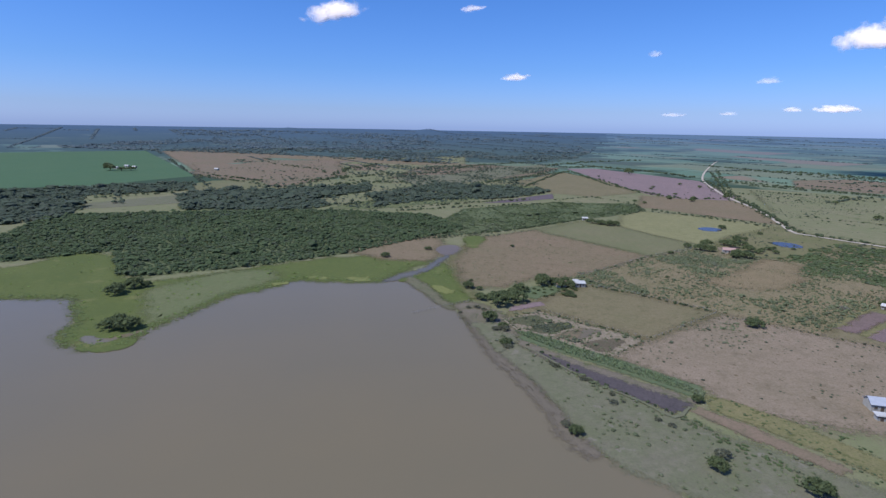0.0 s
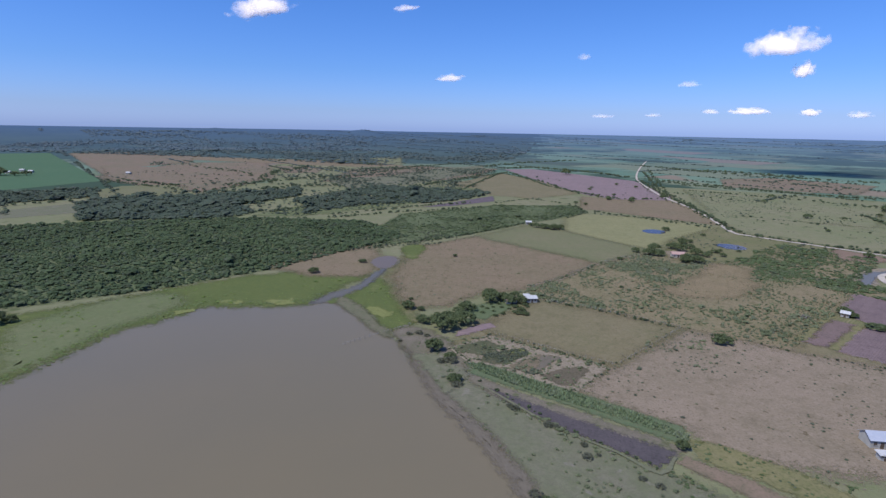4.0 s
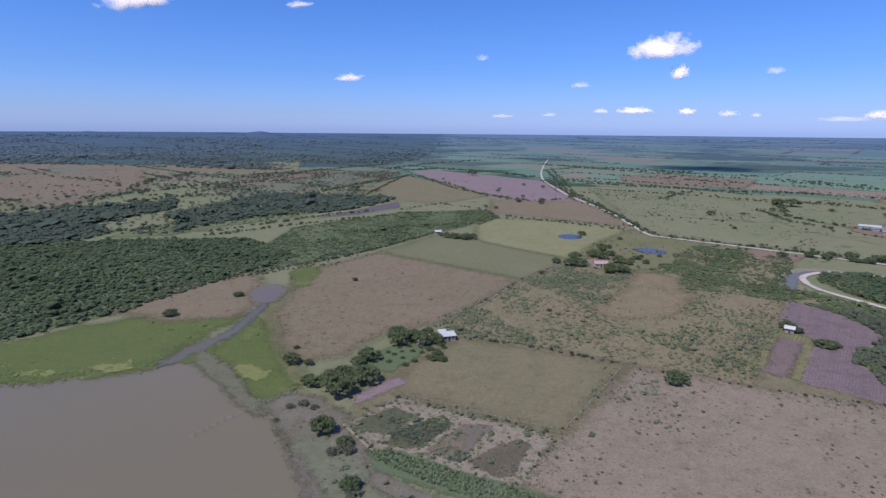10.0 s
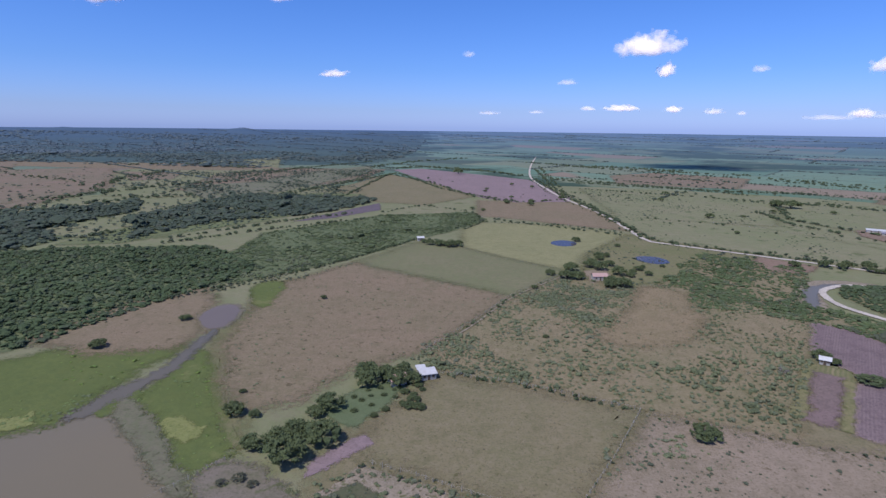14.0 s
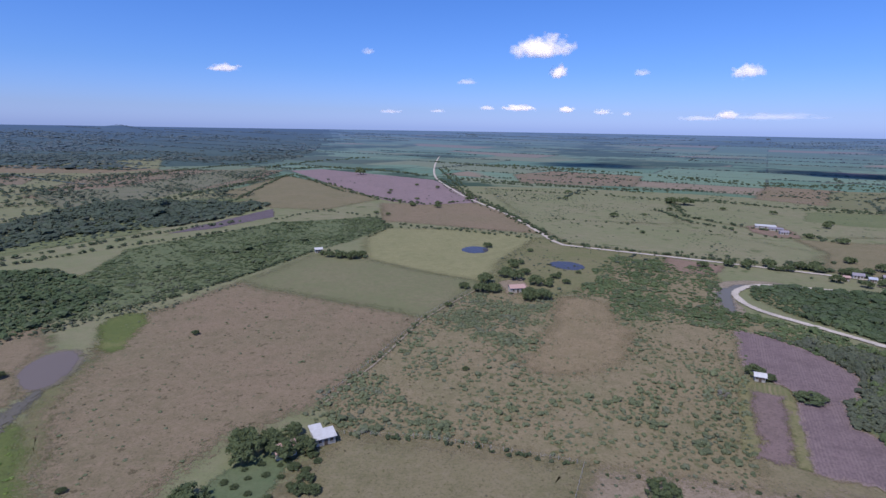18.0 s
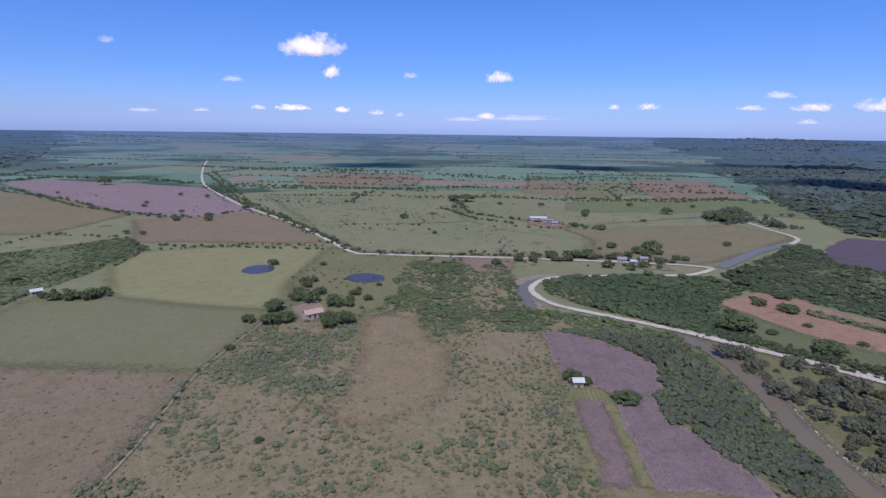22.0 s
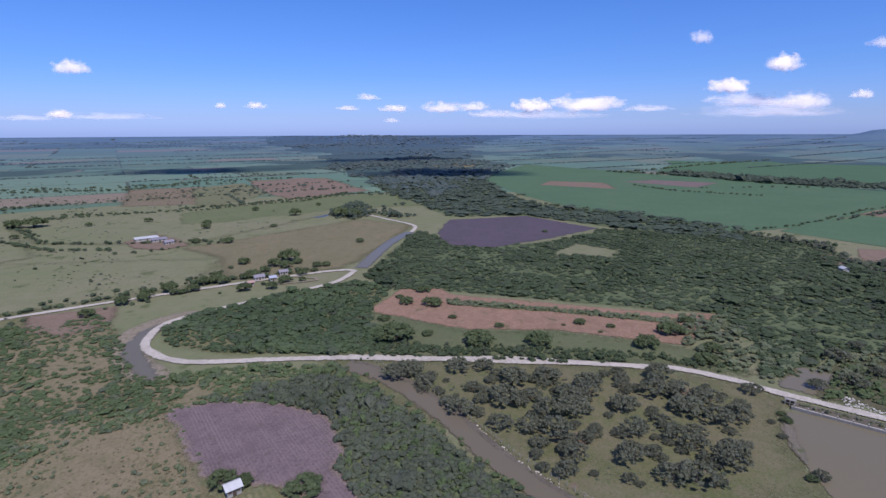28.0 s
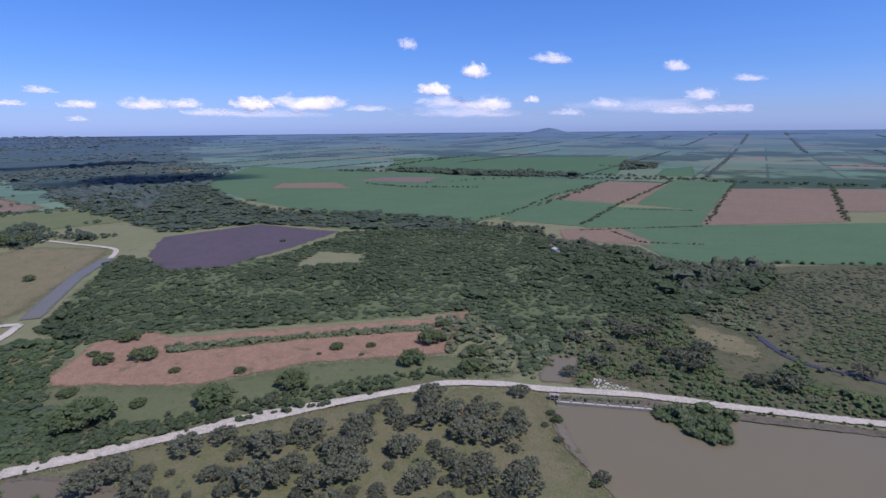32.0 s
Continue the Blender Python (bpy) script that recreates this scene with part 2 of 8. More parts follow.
M_SCRUB = ground_mat("scrub_ground", (0.182, 0.145, 0.09), (0.15, 0.135, 0.075), (0.215, 0.172, 0.115), 0.03, 0.3, spots=(0.2, 0.6, (0.1, 0.104, 0.05)))
M_SCRUBTAN = ground_mat("bare_scrub_ground", (0.19, 0.145, 0.09), (0.165, 0.135, 0.078), (0.22, 0.17, 0.112), 0.03, 0.3, spots=(0.2, 0.66, (0.12, 0.105, 0.058)))
M_PURPLE = ground_mat("mauve_weeds", (0.2, 0.144, 0.155), (0.168, 0.128, 0.134), (0.23, 0.166, 0.176), 0.02, 0.2, spots=(0.08, 0.64, (0.14, 0.12, 0.1)))
M_PLOUGH = ground_mat("ploughed_mauve_soil", (0.148, 0.106, 0.114), (0.122, 0.09, 0.096), (0.172, 0.128, 0.132), 0.05, 0.5, rows=(34.5, 1.0, (0.21, 0.16, 0.16)))
M_PLOUGHRED = ground_mat("ploughed_brown_soil", (0.16, 0.112, 0.112), (0.138, 0.104, 0.096), (0.18, 0.13, 0.126), 0.06, 0.5, rows=(34.5, 1.1, (0.18, 0.132, 0.122)))
M_DARKSOIL = ground_mat("dark_mauve_soil", (0.108, 0.086, 0.102), (0.094, 0.078, 0.09), (0.132, 0.106, 0.12), 0.03, 0.4)
M_MAUVE = ground_mat("dark_violet_soil", (0.085, 0.066, 0.088), (0.076, 0.062, 0.078), (0.1, 0.08, 0.1), 0.03, 0.4)
M_RED = ground_mat("red_earth", (0.24, 0.142, 0.1), (0.2, 0.126, 0.088), (0.275, 0.178, 0.132), 0.03, 0.3, spots=(0.12, 0.62, (0.14, 0.115, 0.07)))
M_BERM = ground_mat("bare_earth", (0.215, 0.175, 0.13), (0.175, 0.148, 0.108), (0.27, 0.225, 0.185), 0.08, 0.5, spots=(0.3, 0.6, (0.1, 0.105, 0.05)))
M_REDDRY = ground_mat("reddish_dry_pasture", (0.178, 0.128, 0.096), (0.138, 0.126, 0.082), (0.205, 0.146, 0.114), 0.012, 0.1, spots=(0.04, 0.6, (0.12, 0.12, 0.07)))
M_DARKBANK = ground_mat("dark_bank_earth", (0.12, 0.1, 0.082), (0.098, 0.085, 0.068), (0.15, 0.125, 0.1), 0.15, 0.7, spots=(0.4, 0.6, (0.08, 0.08, 0.05)))
M_CANE = ground_mat("cane", (0.06, 0.12, 0.066), (0.074, 0.13, 0.072), (0.052, 0.106, 0.057), 0.012, 0.25, rows=(15, 7.0, (0.086, 0.136, 0.075)))
M_CANELIGHT = ground_mat("young_cane", (0.066, 0.122, 0.068), (0.082, 0.136, 0.076), (0.058, 0.11, 0.062), 0.012, 0.25, rows=(15, 7.0, (0.106, 0.154, 0.092)))
M_LIME = ground_mat("lime_grass", (0.112, 0.134, 0.062), (0.138, 0.146, 0.078), (0.096, 0.118, 0.052), 0.03, 0.3, spots=(0.1, 0.64, (0.09, 0.112, 0.046)))
M_CROP = ground_mat("crop_ground", (0.085, 0.12, 0.065), (0.1, 0.13, 0.07), (0.12, 0.12, 0.075), 0.08, 0.6)
M_ROAD = ground_mat("white_gravel", (0.42, 0.37, 0.325), (0.34, 0.3, 0.265), (0.48, 0.43, 0.385), 0.08, 0.7, bump=0.2)
M_TRACK = ground_mat("worn_track", (0.22, 0.185, 0.14), (0.18, 0.155, 0.11), (0.26, 0.22, 0.175), 0.1, 0.7, bump=0.2)
M_DAMP = ground_mat("damp_green_grass", (0.098, 0.116, 0.058), (0.122, 0.126, 0.07), (0.084, 0.102, 0.05), 0.04, 0.3, spots=(0.15, 0.62, (0.075, 0.09, 0.042)))
M_FLOOR = ground_mat("woodland_floor", (0.095, 0.12, 0.062), (0.115, 0.13, 0.068), (0.08, 0.104, 0.052), 0.05, 0.3)
M_SEDGE = ground_mat("dark_sedge_meadow", (0.074, 0.084, 0.048), (0.115, 0.1, 0.064), (0.06, 0.072, 0.038), 0.05, 0.3, spots=(0.3, 0.58, (0.05, 0.064, 0.03)))
M_LAWN = ground_mat("short_green_lawn", (0.09, 0.12, 0.062), (0.108, 0.128, 0.07), (0.08, 0.108, 0.054), 0.06, 0.4)
M_WOODS = leaf_mat("woods_leaves", (0.036, 0.053, 0.029), (0.067, 0.089, 0.046))
M_BUSH = leaf_mat("bush_leaves", (0.076, 0.093, 0.052), (0.126, 0.146, 0.08))
# far foliage in two steps, haze put into the leaf colour as blue
M_FARWOODS = leaf_mat("haze_tinted_leaves", (0.05, 0.072, 0.074), (0.07, 0.094, 0.09), far=True)
M_HAZELEAF = leaf_mat("haze_blue_leaves", (0.066, 0.096, 0.122), (0.08, 0.112, 0.135), far=True)
M_TREE = leaf_mat("tree_leaves", (0.066, 0.092, 0.046), (0.118, 0.148, 0.07), True)
M_GREYTREE = leaf_mat("thorn_tree_leaves", (0.102, 0.112, 0.082), (0.158, 0.168, 0.122), True)
M_DEAD = leaf_mat("bare_grey_twigs", (0.2, 0.19, 0.17), (0.32, 0.3, 0.27), True)
M_ROUGH = ground_mat("rough_grazing", (0.148, 0.16, 0.084), (0.188, 0.172, 0.11), (0.122, 0.142, 0.068), 0.012, 0.1, spots=(0.05, 0.62, (0.09, 0.108, 0.048)))
M_CREEKWOODS = leaf_mat("creek_tree_leaves", (0.05, 0.062, 0.044), (0.09, 0.104, 0.068))
M_SHRUB = leaf_mat("shrub_leaves", (0.056, 0.082, 0.036), (0.09, 0.12, 0.053))
M_LAKEWOODS = leaf_mat("lake_woods_leaves", (0.039, 0.061, 0.031), (0.072, 0.102, 0.048))
# woods some hundred metres off: a little haze blue mixed into the leaves
M_MIDWOODS = leaf_mat("far_woods_leaves", (0.042, 0.06, 0.046), (0.07, 0.092, 0.065))
M_LOWSCRUB = leaf_mat("low_scrub_leaves", (0.055, 0.078, 0.036), (0.086, 0.112, 0.052))
M_WEED = leaf_mat("weed_leaves", (0.06, 0.08, 0.04), (0.11, 0.14, 0.05))
M_GARDEN = ground_mat("garden_rows", (0.12, 0.13, 0.055), (0.14, 0.13, 0.07), (0.1, 0.12, 0.045), 0.1, 0.6, rows=(34.5, 1.6, (0.27, 0.22, 0.14)))
M_PALEWATER = water_mat("pale_water", (0.5, 0.5, 0.52), (0.44, 0.44, 0.46), 0.2)
M_GROVE = ground_mat("grove_grass", (0.132, 0.118, 0.068), (0.102, 0.114, 0.05), (0.158, 0.13, 0.088), 0.045, 0.3, spots=(0.06, 0.64, (0.17, 0.122, 0.094)))
M_STUBBLE = ground_mat("brown_stubble", (0.185, 0.128, 0.098), (0.155, 0.115, 0.085), (0.215, 0.15, 0.12), 0.015, 0.2)
M_WEEDBED = ground_mat("weedy_pond_bed", (0.112, 0.09, 0.068), (0.09, 0.082, 0.054), (0.135, 0.108, 0.084), 0.15, 0.6, spots=(0.5, 0.6, (0.07, 0.07, 0.04)))
M_DRYBED = ground_mat("dry_pond_bed", (0.15, 0.118, 0.085), (0.125, 0.11, 0.07), (0.175, 0.138, 0.1), 0.1, 0.5, spots=(0.4, 0.6, (0.09, 0.085, 0.045)))
M_BARK = plain_mat("bark", (0.16, 0.12, 0.09), (0.1, 0.08, 0.06))
M_WETDARK = ground_mat("dark_wet_mud", (0.078, 0.066, 0.074), (0.068, 0.06, 0.066), (0.095, 0.082, 0.088), 0.05, 0.4)
M_SHALLOW = ground_mat("flooded_mud", (0.13, 0.112, 0.09), (0.145, 0.123, 0.096), (0.114, 0.1, 0.084), 0.05, 0.3, bump=0.1)
M_FLOODED = ground_mat("flooded_grass", (0.118, 0.118, 0.076), (0.14, 0.124, 0.09), (0.1, 0.114, 0.06), 0.08, 0.4, spots=(0.3, 0.6, (0.07, 0.085, 0.045)))
M_YELLOWWEED = ground_mat("yellow_water_weed", (0.16, 0.17, 0.06), (0.135, 0.155, 0.052), (0.185, 0.19, 0.08), 0.1, 0.5)
M_WEEDY = ground_mat("yellowing_weeds", (0.165, 0.15, 0.072), (0.128, 0.13, 0.06), (0.19, 0.162, 0.092), 0.05, 0.35, spots=(0.25, 0.6, (0.1, 0.105, 0.045)))


PARCEL_TURN, PARCEL_LONG, PARCEL_DEEP = -38, 430, 210  # the lie and the size of the far fields


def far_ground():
    """The open country: oblong parcels of cane, pasture and bare soil, woods between them, haze blue mixed in towards
    the skyline.
    """
    m, n, l, p = nodes_of("hazed_country")
    co = n.new("ShaderNodeTexCoord").outputs["Object"]
    mp = n.new("ShaderNodeMapping")
    mp.inputs["Rotation"].default_value = (0, 0, radians(-PARCEL_TURN))
    l.new(co, mp.inputs[0])
    tones = ((0.0, (0.105, 0.164, 0.117)), (0.22, (0.138, 0.175, 0.115)), (0.36, (0.115, 0.187, 0.135)), (0.52, (0.169, 0.193, 0.131)), (0.62, (0.100, 0.146, 0.108)), (0.72, (0.144, 0.211, 0.152)), (0.9, (0.219, 0.175, 0.135)), (0.95, (0.075, 0.099, 0.076)))
    col = None
    for k, (size, shift) in enumerate(((1.0, 0.5), (0.55, 0.35))):
        brick = n.new("ShaderNodeTexBrick")
        brick.offset, brick.squash = shift, 1.0
        for name_, value in (("Scale", 1.0), ("Mortar Size", 3.0), ("Mortar Smooth", 0.1), ("Brick Width", PARCEL_LONG * size), ("Row Height", PARCEL_DEEP * size)):
            brick.inputs[name_].default_value = value
        brick.inputs["Color1"].default_value, brick.inputs["Color2"].default_value, brick.inputs["Mortar"].default_value = (0, 0, 0, 1), (1, 1, 1, 1), (0.97, 0.97, 0.97, 1)
        l.new(mp.outputs[0], brick.inputs["Vector"])
        ramp = n.new("ShaderNodeValToRGB")
        ramp.color_ramp.interpolation = "CONSTANT"
        while len(ramp.color_ramp.elements) < len(tones):
            ramp.color_ramp.elements.new(1)
        for e, (at, tone) in zip(ramp.color_ramp.elements, tones):
            e.position, e.color = at, (*tone, 1)
        l.new(brick.outputs["Color"], ramp.inputs[0])
        col = ramp.outputs[0] if col is None else mix(n, l, spread(n, l, noise_node(n, l, co, 0.0015, 2, 0.5), 0.48, 0.5), col, ramp.outputs[0])
    grain = noise_node(n, l, co, 0.03, 6, 0.7)
    col = mix(n, l, spread(n, l, grain, 0.5, 0.8), col, (0.13, 0.135, 0.08))
    broad = noise_node(n, l, co, 0.0016, 7, 0.62)
    col = mix(n, l, spread(n, l, broad, 0.53, 0.56), col, (0.05, 0.078, 0.055))
    # distance haze is put into the colour: the blue share grows with range
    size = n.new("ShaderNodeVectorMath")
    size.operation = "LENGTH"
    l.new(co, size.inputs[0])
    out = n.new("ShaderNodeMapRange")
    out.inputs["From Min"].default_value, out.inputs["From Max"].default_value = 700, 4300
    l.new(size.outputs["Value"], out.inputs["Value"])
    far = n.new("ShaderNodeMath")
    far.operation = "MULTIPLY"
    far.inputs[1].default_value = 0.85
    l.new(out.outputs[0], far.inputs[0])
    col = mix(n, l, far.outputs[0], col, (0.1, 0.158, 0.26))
    l.new(col, p.inputs["Base Color"])
    p.inputs["Roughness"].default_value = 1.0
    p.inputs["Specular IOR Level"].default_value = 0.0
    return m


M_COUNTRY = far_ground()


def far_forest():
    """Unbroken far woods: crowns run together, with paler glades and a few small fields, haze blue mixed in with
    distance.
    """
    m, n, l, p = nodes_of("hazed_forest")
    co = n.new("ShaderNodeTexCoord").outputs["Object"]
    crowns = noise_node(n, l, co, 0.05, 5, 0.75)
    col = mix(n, l, spread(n, l, crowns, 0.35, 0.65), (0.04, 0.066, 0.068), (0.075, 0.108, 0.1))
    col = mix(n, l, spread(n, l, noise_node(n, l, co, 0.0035, 5, 0.6), 0.4, 0.75), col, (0.085, 0.118, 0.1))
    col = mix(n, l, spread(n, l, noise_node(n, l, co, 0.0045, 3, 0.5, (1, 2.2, 1), 30), 0.66, 0.68), col, (0.12, 0.15, 0.12))
    # painted haze: crowns turn bluer the farther off they stand
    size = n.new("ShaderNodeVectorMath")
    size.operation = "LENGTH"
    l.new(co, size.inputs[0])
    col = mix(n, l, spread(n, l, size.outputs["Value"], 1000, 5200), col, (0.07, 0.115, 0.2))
    l.new(col, p.inputs["Base Color"])
    p.inputs["Roughness"].default_value = 1.0
    p.inputs["Specular IOR Level"].default_value = 0.0
    return m


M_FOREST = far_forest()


# ---- mesh helpers ----
def mesh_object(name, verts, faces, material, smooth=False):
    me = bpy.data.meshes.new(name)
    v, f = np.asarray(verts, np.float32), np.asarray(faces, np.int32)
    me.vertices.add(len(v))
    me.vertices.foreach_set("co", v.ravel())
    k = f.shape[1]
    me.loops.add(f.size)
    me.loops.foreach_set("vertex_index", f.ravel())
    me.polygons.add(len(f))
    me.polygons.foreach_set("loop_start", np.arange(0, f.size, k, dtype=np.int32))
    me.polygons.foreach_set("loop_total", np.full(len(f), k, np.int32))
    me.polygons.foreach_set("use_smooth", np.full(len(f), smooth))
    me.update(calc_edges=True)
    me.materials.append(material)
    return new(name, me)


def part(name, bm, material, parent, label=""):
    me = bpy.data.meshes.new(name)
    bm.to_mesh(me)
    bm.free()
    me.materials.append(material)
    ob = new(name, me)
    ob.parent = parent
    return tagged(ob, label)


RNG = np.random.default_rng(7)


def hill(x, y):
    """Height of the land: level near by, raised far off so that its edge meets the skyline in the camera's view, with
    low hills there.
    """
    x, y = np.asarray(x, float), np.asarray(y, float)
    far = np.hypot(x - 20, y - 20)
    z = 64 * np.clip((far - 1900) / 2950, 0, 1) ** 1.3
    for hx, hy, high, wide, deep in HILLS:
        d = np.hypot(hx, hy)
        along, across = (x * hx + y * hy) / d - d, (x * hy - y * hx) / d
        z = z + high * np.exp(-((across / wide) ** 2) - (along / deep) ** 2)
    return z


HILLS = ((-2670, 3430, 16, 110, 260), (-1715, 4000, 20, 130, 260), (-2250, 3750, 9, 650, 500), (4257, -1298, 46, 130, 260), (3560, 2590, 13, 330, 400))


def outline(points, rough=0.0, step=6.0, rounds=0):
    """The closed outline through the points, its corners rounded, cut into short steps and made uneven."""
    out = []
    for k in range(rounds):
        points = [((1 - f) * a[0] + f * b[0], (1 - f) * a[1] + f * b[1]) for a, b in zip(points, points[1:] + points[:1]) for f in (0.25, 0.75)]
    for (x0, y0), (x1, y1) in zip(points, points[1:] + points[:1]):
        count = max(1, min(40, int(math.hypot(x1 - x0, y1 - y0) / step))) if rough else 1
        for k in range(count):
            x, y = x0 + (x1 - x0) * k / count, y0 + (y1 - y0) * k / count
            if rough:
                v = noise.noise_vector((x * 0.9 / step, y * 0.9 / step, 0.3)) + 0.6 * noise.noise_vector((x * 0.25 / step, y * 0.25 / step, 4.3))
                x, y = x + rough * v.x, y + rough * v.y
            out.append((x, y))
    return out


LEVELS = []


SOFT = {"marsh": 10.0, "mud_flat": 9.0, "shore": 6.0, "meadow": 10.0, "undergrowth": 7.0, "bare_ground": 12.0, "clearing": 6.0, "scrubland": 7.0, "woodland_floor": 6.0, "pasture": 12.0, "lake": 3.0, "pond": 1.2, "fish_pond": 1.2, "reservoir": 1.0, "ploughed_field": 2.0}


def ring_shift(ring, by):
    """The outline moved inwards by a distance (outwards where negative)."""
    p = np.array(ring)
    turn = np.sign(np.sum(p[:, 0] * np.roll(p[:, 1], -1) - np.roll(p[:, 0], -1) * p[:, 1]))
    way = sum(np.roll(p, -k, 0) - np.roll(p, k, 0) for k in (1, 2))
    way /= np.maximum(np.linalg.norm(way, axis=1), 1e-6)[:, None]
    return p + by * turn * np.stack([-way[:, 1], way[:, 0]], 1)


def patch(name, points, material, z, label, rough=1.0, step=5.0, category="field", rounds=0, soft=None, grow=0.0):
    """A piece of land or water: a thin slab with an uneven edge that runs out into its neighbours, each at a level of its own."""
    LEVELS.append(name)
    z += 0.0015 * len(LEVELS)
    ring = outline(points, max(rough, 0.3), step, rounds or (2 if len(points) > 6 and (category in ("pond", "lake", "reservoir", "water", "canal") or name in ("marsh", "shore", "mud_flat", "undergrowth", "bare_ground", "clearing", "meadow")) else 0))
    p = np.array(ring)
    area = abs(np.sum(p[:, 0] * np.roll(p[:, 1], -1) - np.roll(p[:, 0], -1) * p[:, 1])) / 2
    soft = min(SOFT.get(name, 2.5) if soft is None else soft, 0.2 * math.sqrt(area))
    outer, inner = ring_shift(ring, -0.5 * soft - grow), ring_shift(ring, 0.5 * soft - grow)
    n = len(ring)
    verts = [(x, y, z) for x, y in inner] + [(x, y, z - 0.0005) for x, y in outer] + [(x, y, -0.3) for x, y in outer]
    faces = [tuple(t) for t in tessellate_polygon([[Vector((x, y, 0)) for x, y in inner]])]
    for k in range(n):
        j = (k + 1) % n
        for a, b in ((0, n), (n, 2 * n)):
            faces += [(k + a, k + b, j + b), (k + a, j + b, j + a)]
    up = [f if (Vector(verts[f[1]]) - Vector(verts[f[0]])).cross(Vector(verts[f[2]]) - Vector(verts[f[0]])).z >= 0 else f[::-1] for f in faces]
    ob = mesh_object(name, verts, up, material)
    ob.data.attributes.new("rim", "FLOAT", "POINT").data.foreach_set("value", np.repeat([0.0, 1.0, 1.0], n))
    return tagged(ob, label, category, kind="structure")


def ribbon(name, points, width, material, z, label, category="road", rough=0.5):
    """A strip of even width along a smoothed line."""
    p = [Vector(q) for q in points]
    line = []
    for k in range(len(p) - 1):
        a, b, c, d = p[max(k - 1, 0)], p[k], p[k + 1], p[min(k + 2, len(p) - 1)]
        steps = max(3, int((c - b).length / 4))
        for s in range(steps):
            t = s / steps
            line.append(0.5 * (2 * b + (c - a) * t + (2 * a - 5 * b + 4 * c - d) * t * t + (3 * b - a - 3 * c + d) * t**3))
    line.append(p[-1])
    verts, faces, rim = [], [], []
    for k, q in enumerate(line):
        way = (line[min(k + 1, len(line) - 1)] - line[max(k - 1, 0)]).normalized()
        side = Vector((-way.y, way.x))
        for s, high in ((-1.25, -0.2), (-1.22, z), (-0.72, z), (0.72, z), (1.22, z), (1.25, -0.2)):
            w = width / 2 + rough * noise.noise((q.x * 0.15, q.y * 0.15, 3.0 if s > 0 else -3.0))
            e = q + side * s * w
            verts.append((e.x, e.y, high))
            rim.append(0.0 if abs(s) < 1 else 1.0)
        if k:
            a, b = 6 * k - 6, 6 * k
            faces += [(a + c, a + c + 1, b + c + 1, b + c) for c in range(5)]
    ob = mesh_object(name, verts, faces, material)
    ob.data.attributes.new("rim", "FLOAT", "POINT").data.foreach_set("value", np.array(rim))
    return tagged(ob, label, category, kind="structure")


# ---- plants ----
def ico(level):
    bm = bmesh.new()
    bmesh.ops.create_icosphere(bm, subdivisions=level, radius=1)
    v, f = np.array([q.co[:] for q in bm.verts]), np.array([[q.index for q in t.verts] for t in bm.faces])
    bm.free()
    return v, f


ICO1, ICO2 = ico(1), ico(2)


def open_below(base):
    """The faces of a ball without the cap that faces the ground."""
    return base[1][base[0][base[1]].mean(1)[:, 2] > -0.55]


def crown_shape(rng, lobes, leaves, leaf, base=ICO1, low=0.1, flat=0.75, core=1.0):
    """A crown of unit radius and height: uneven lobes with sprays of leaves standing out of them."""
    verts, faces, count, mids = [], [], 0, []
    for k in range(lobes):
        a, d = rng.uniform(0, 2 * math.pi), (rng.uniform(0.25, 0.62) if k else 0.0)
        size = (rng.uniform(0.36, 0.52) if lobes > 2 else rng.uniform(0.6, 0.85)) * core
        mid = np.array([d * math.cos(a), d * math.sin(a), low + (1 - low) * (rng.uniform(0.38, 0.62) - 0.22 * d + (0.08 if not k else 0))])
        rag = 0.36 if len(base[0]) < 20 else 0.14
        v = base[0] * (1 + rng.uniform(-rag, rag, (len(base[0]), 1))) * [size, size, size * flat] + mid
        v[:, 2] = np.maximum(v[:, 2], low * 0.6)
        verts.append(v)
        faces.append(open_below(base) + count)
        count += len(v)
        mids.append((mid, size))
    if leaves:
        pick = rng.integers(0, lobes, leaves)
        way = rng.normal(size=(leaves, 3))
        way[:, 2] = np.abs(way[:, 2]) - 0.25
        way /= np.linalg.norm(way, axis=1)[:, None]
        mid, size = np.array([mids[k][0] for k in pick]), np.array([mids[k][1] for k in pick])[:, None]
        at = mid + way * size * [1, 1, flat] * rng.uniform(0.9, 1.12 + 0.6 * (1.2 - core), (leaves, 1))
        # each spray lies roughly along the lobe's surface, turned a little to the sky
        facing = way + [0, 0, 0.35] + 0.5 * rng.normal(size=(leaves, 3))
        facing /= np.linalg.norm(facing, axis=1)[:, None]
        one = np.cross(facing, rng.normal(size=(leaves, 3)))
        one /= np.linalg.norm(one, axis=1)[:, None]
        two = np.cross(facing, one)
        big = leaf * rng.uniform(0.8, 2.1, (leaves, 1))
        turn = rng.uniform(0, 2 * math.pi, (leaves, 1))
        tri = np.stack([at + big * (np.cos(turn + 2.1 * k) * one + np.sin(turn + 2.1 * k) * two * rng.uniform(0.5, 1.0, (leaves, 1))) for k in range(3)], 1)
        verts.append(tri.reshape(-1, 3))
        faces.append(np.arange(3 * leaves).reshape(-1, 3) + count)
    v = np.concatenate(verts)
    v[:, :2] /= np.abs(v[:, :2]).max()
    v[:, 2] *= 1 / v[:, 2].max()
    return v, np.concatenate(faces)


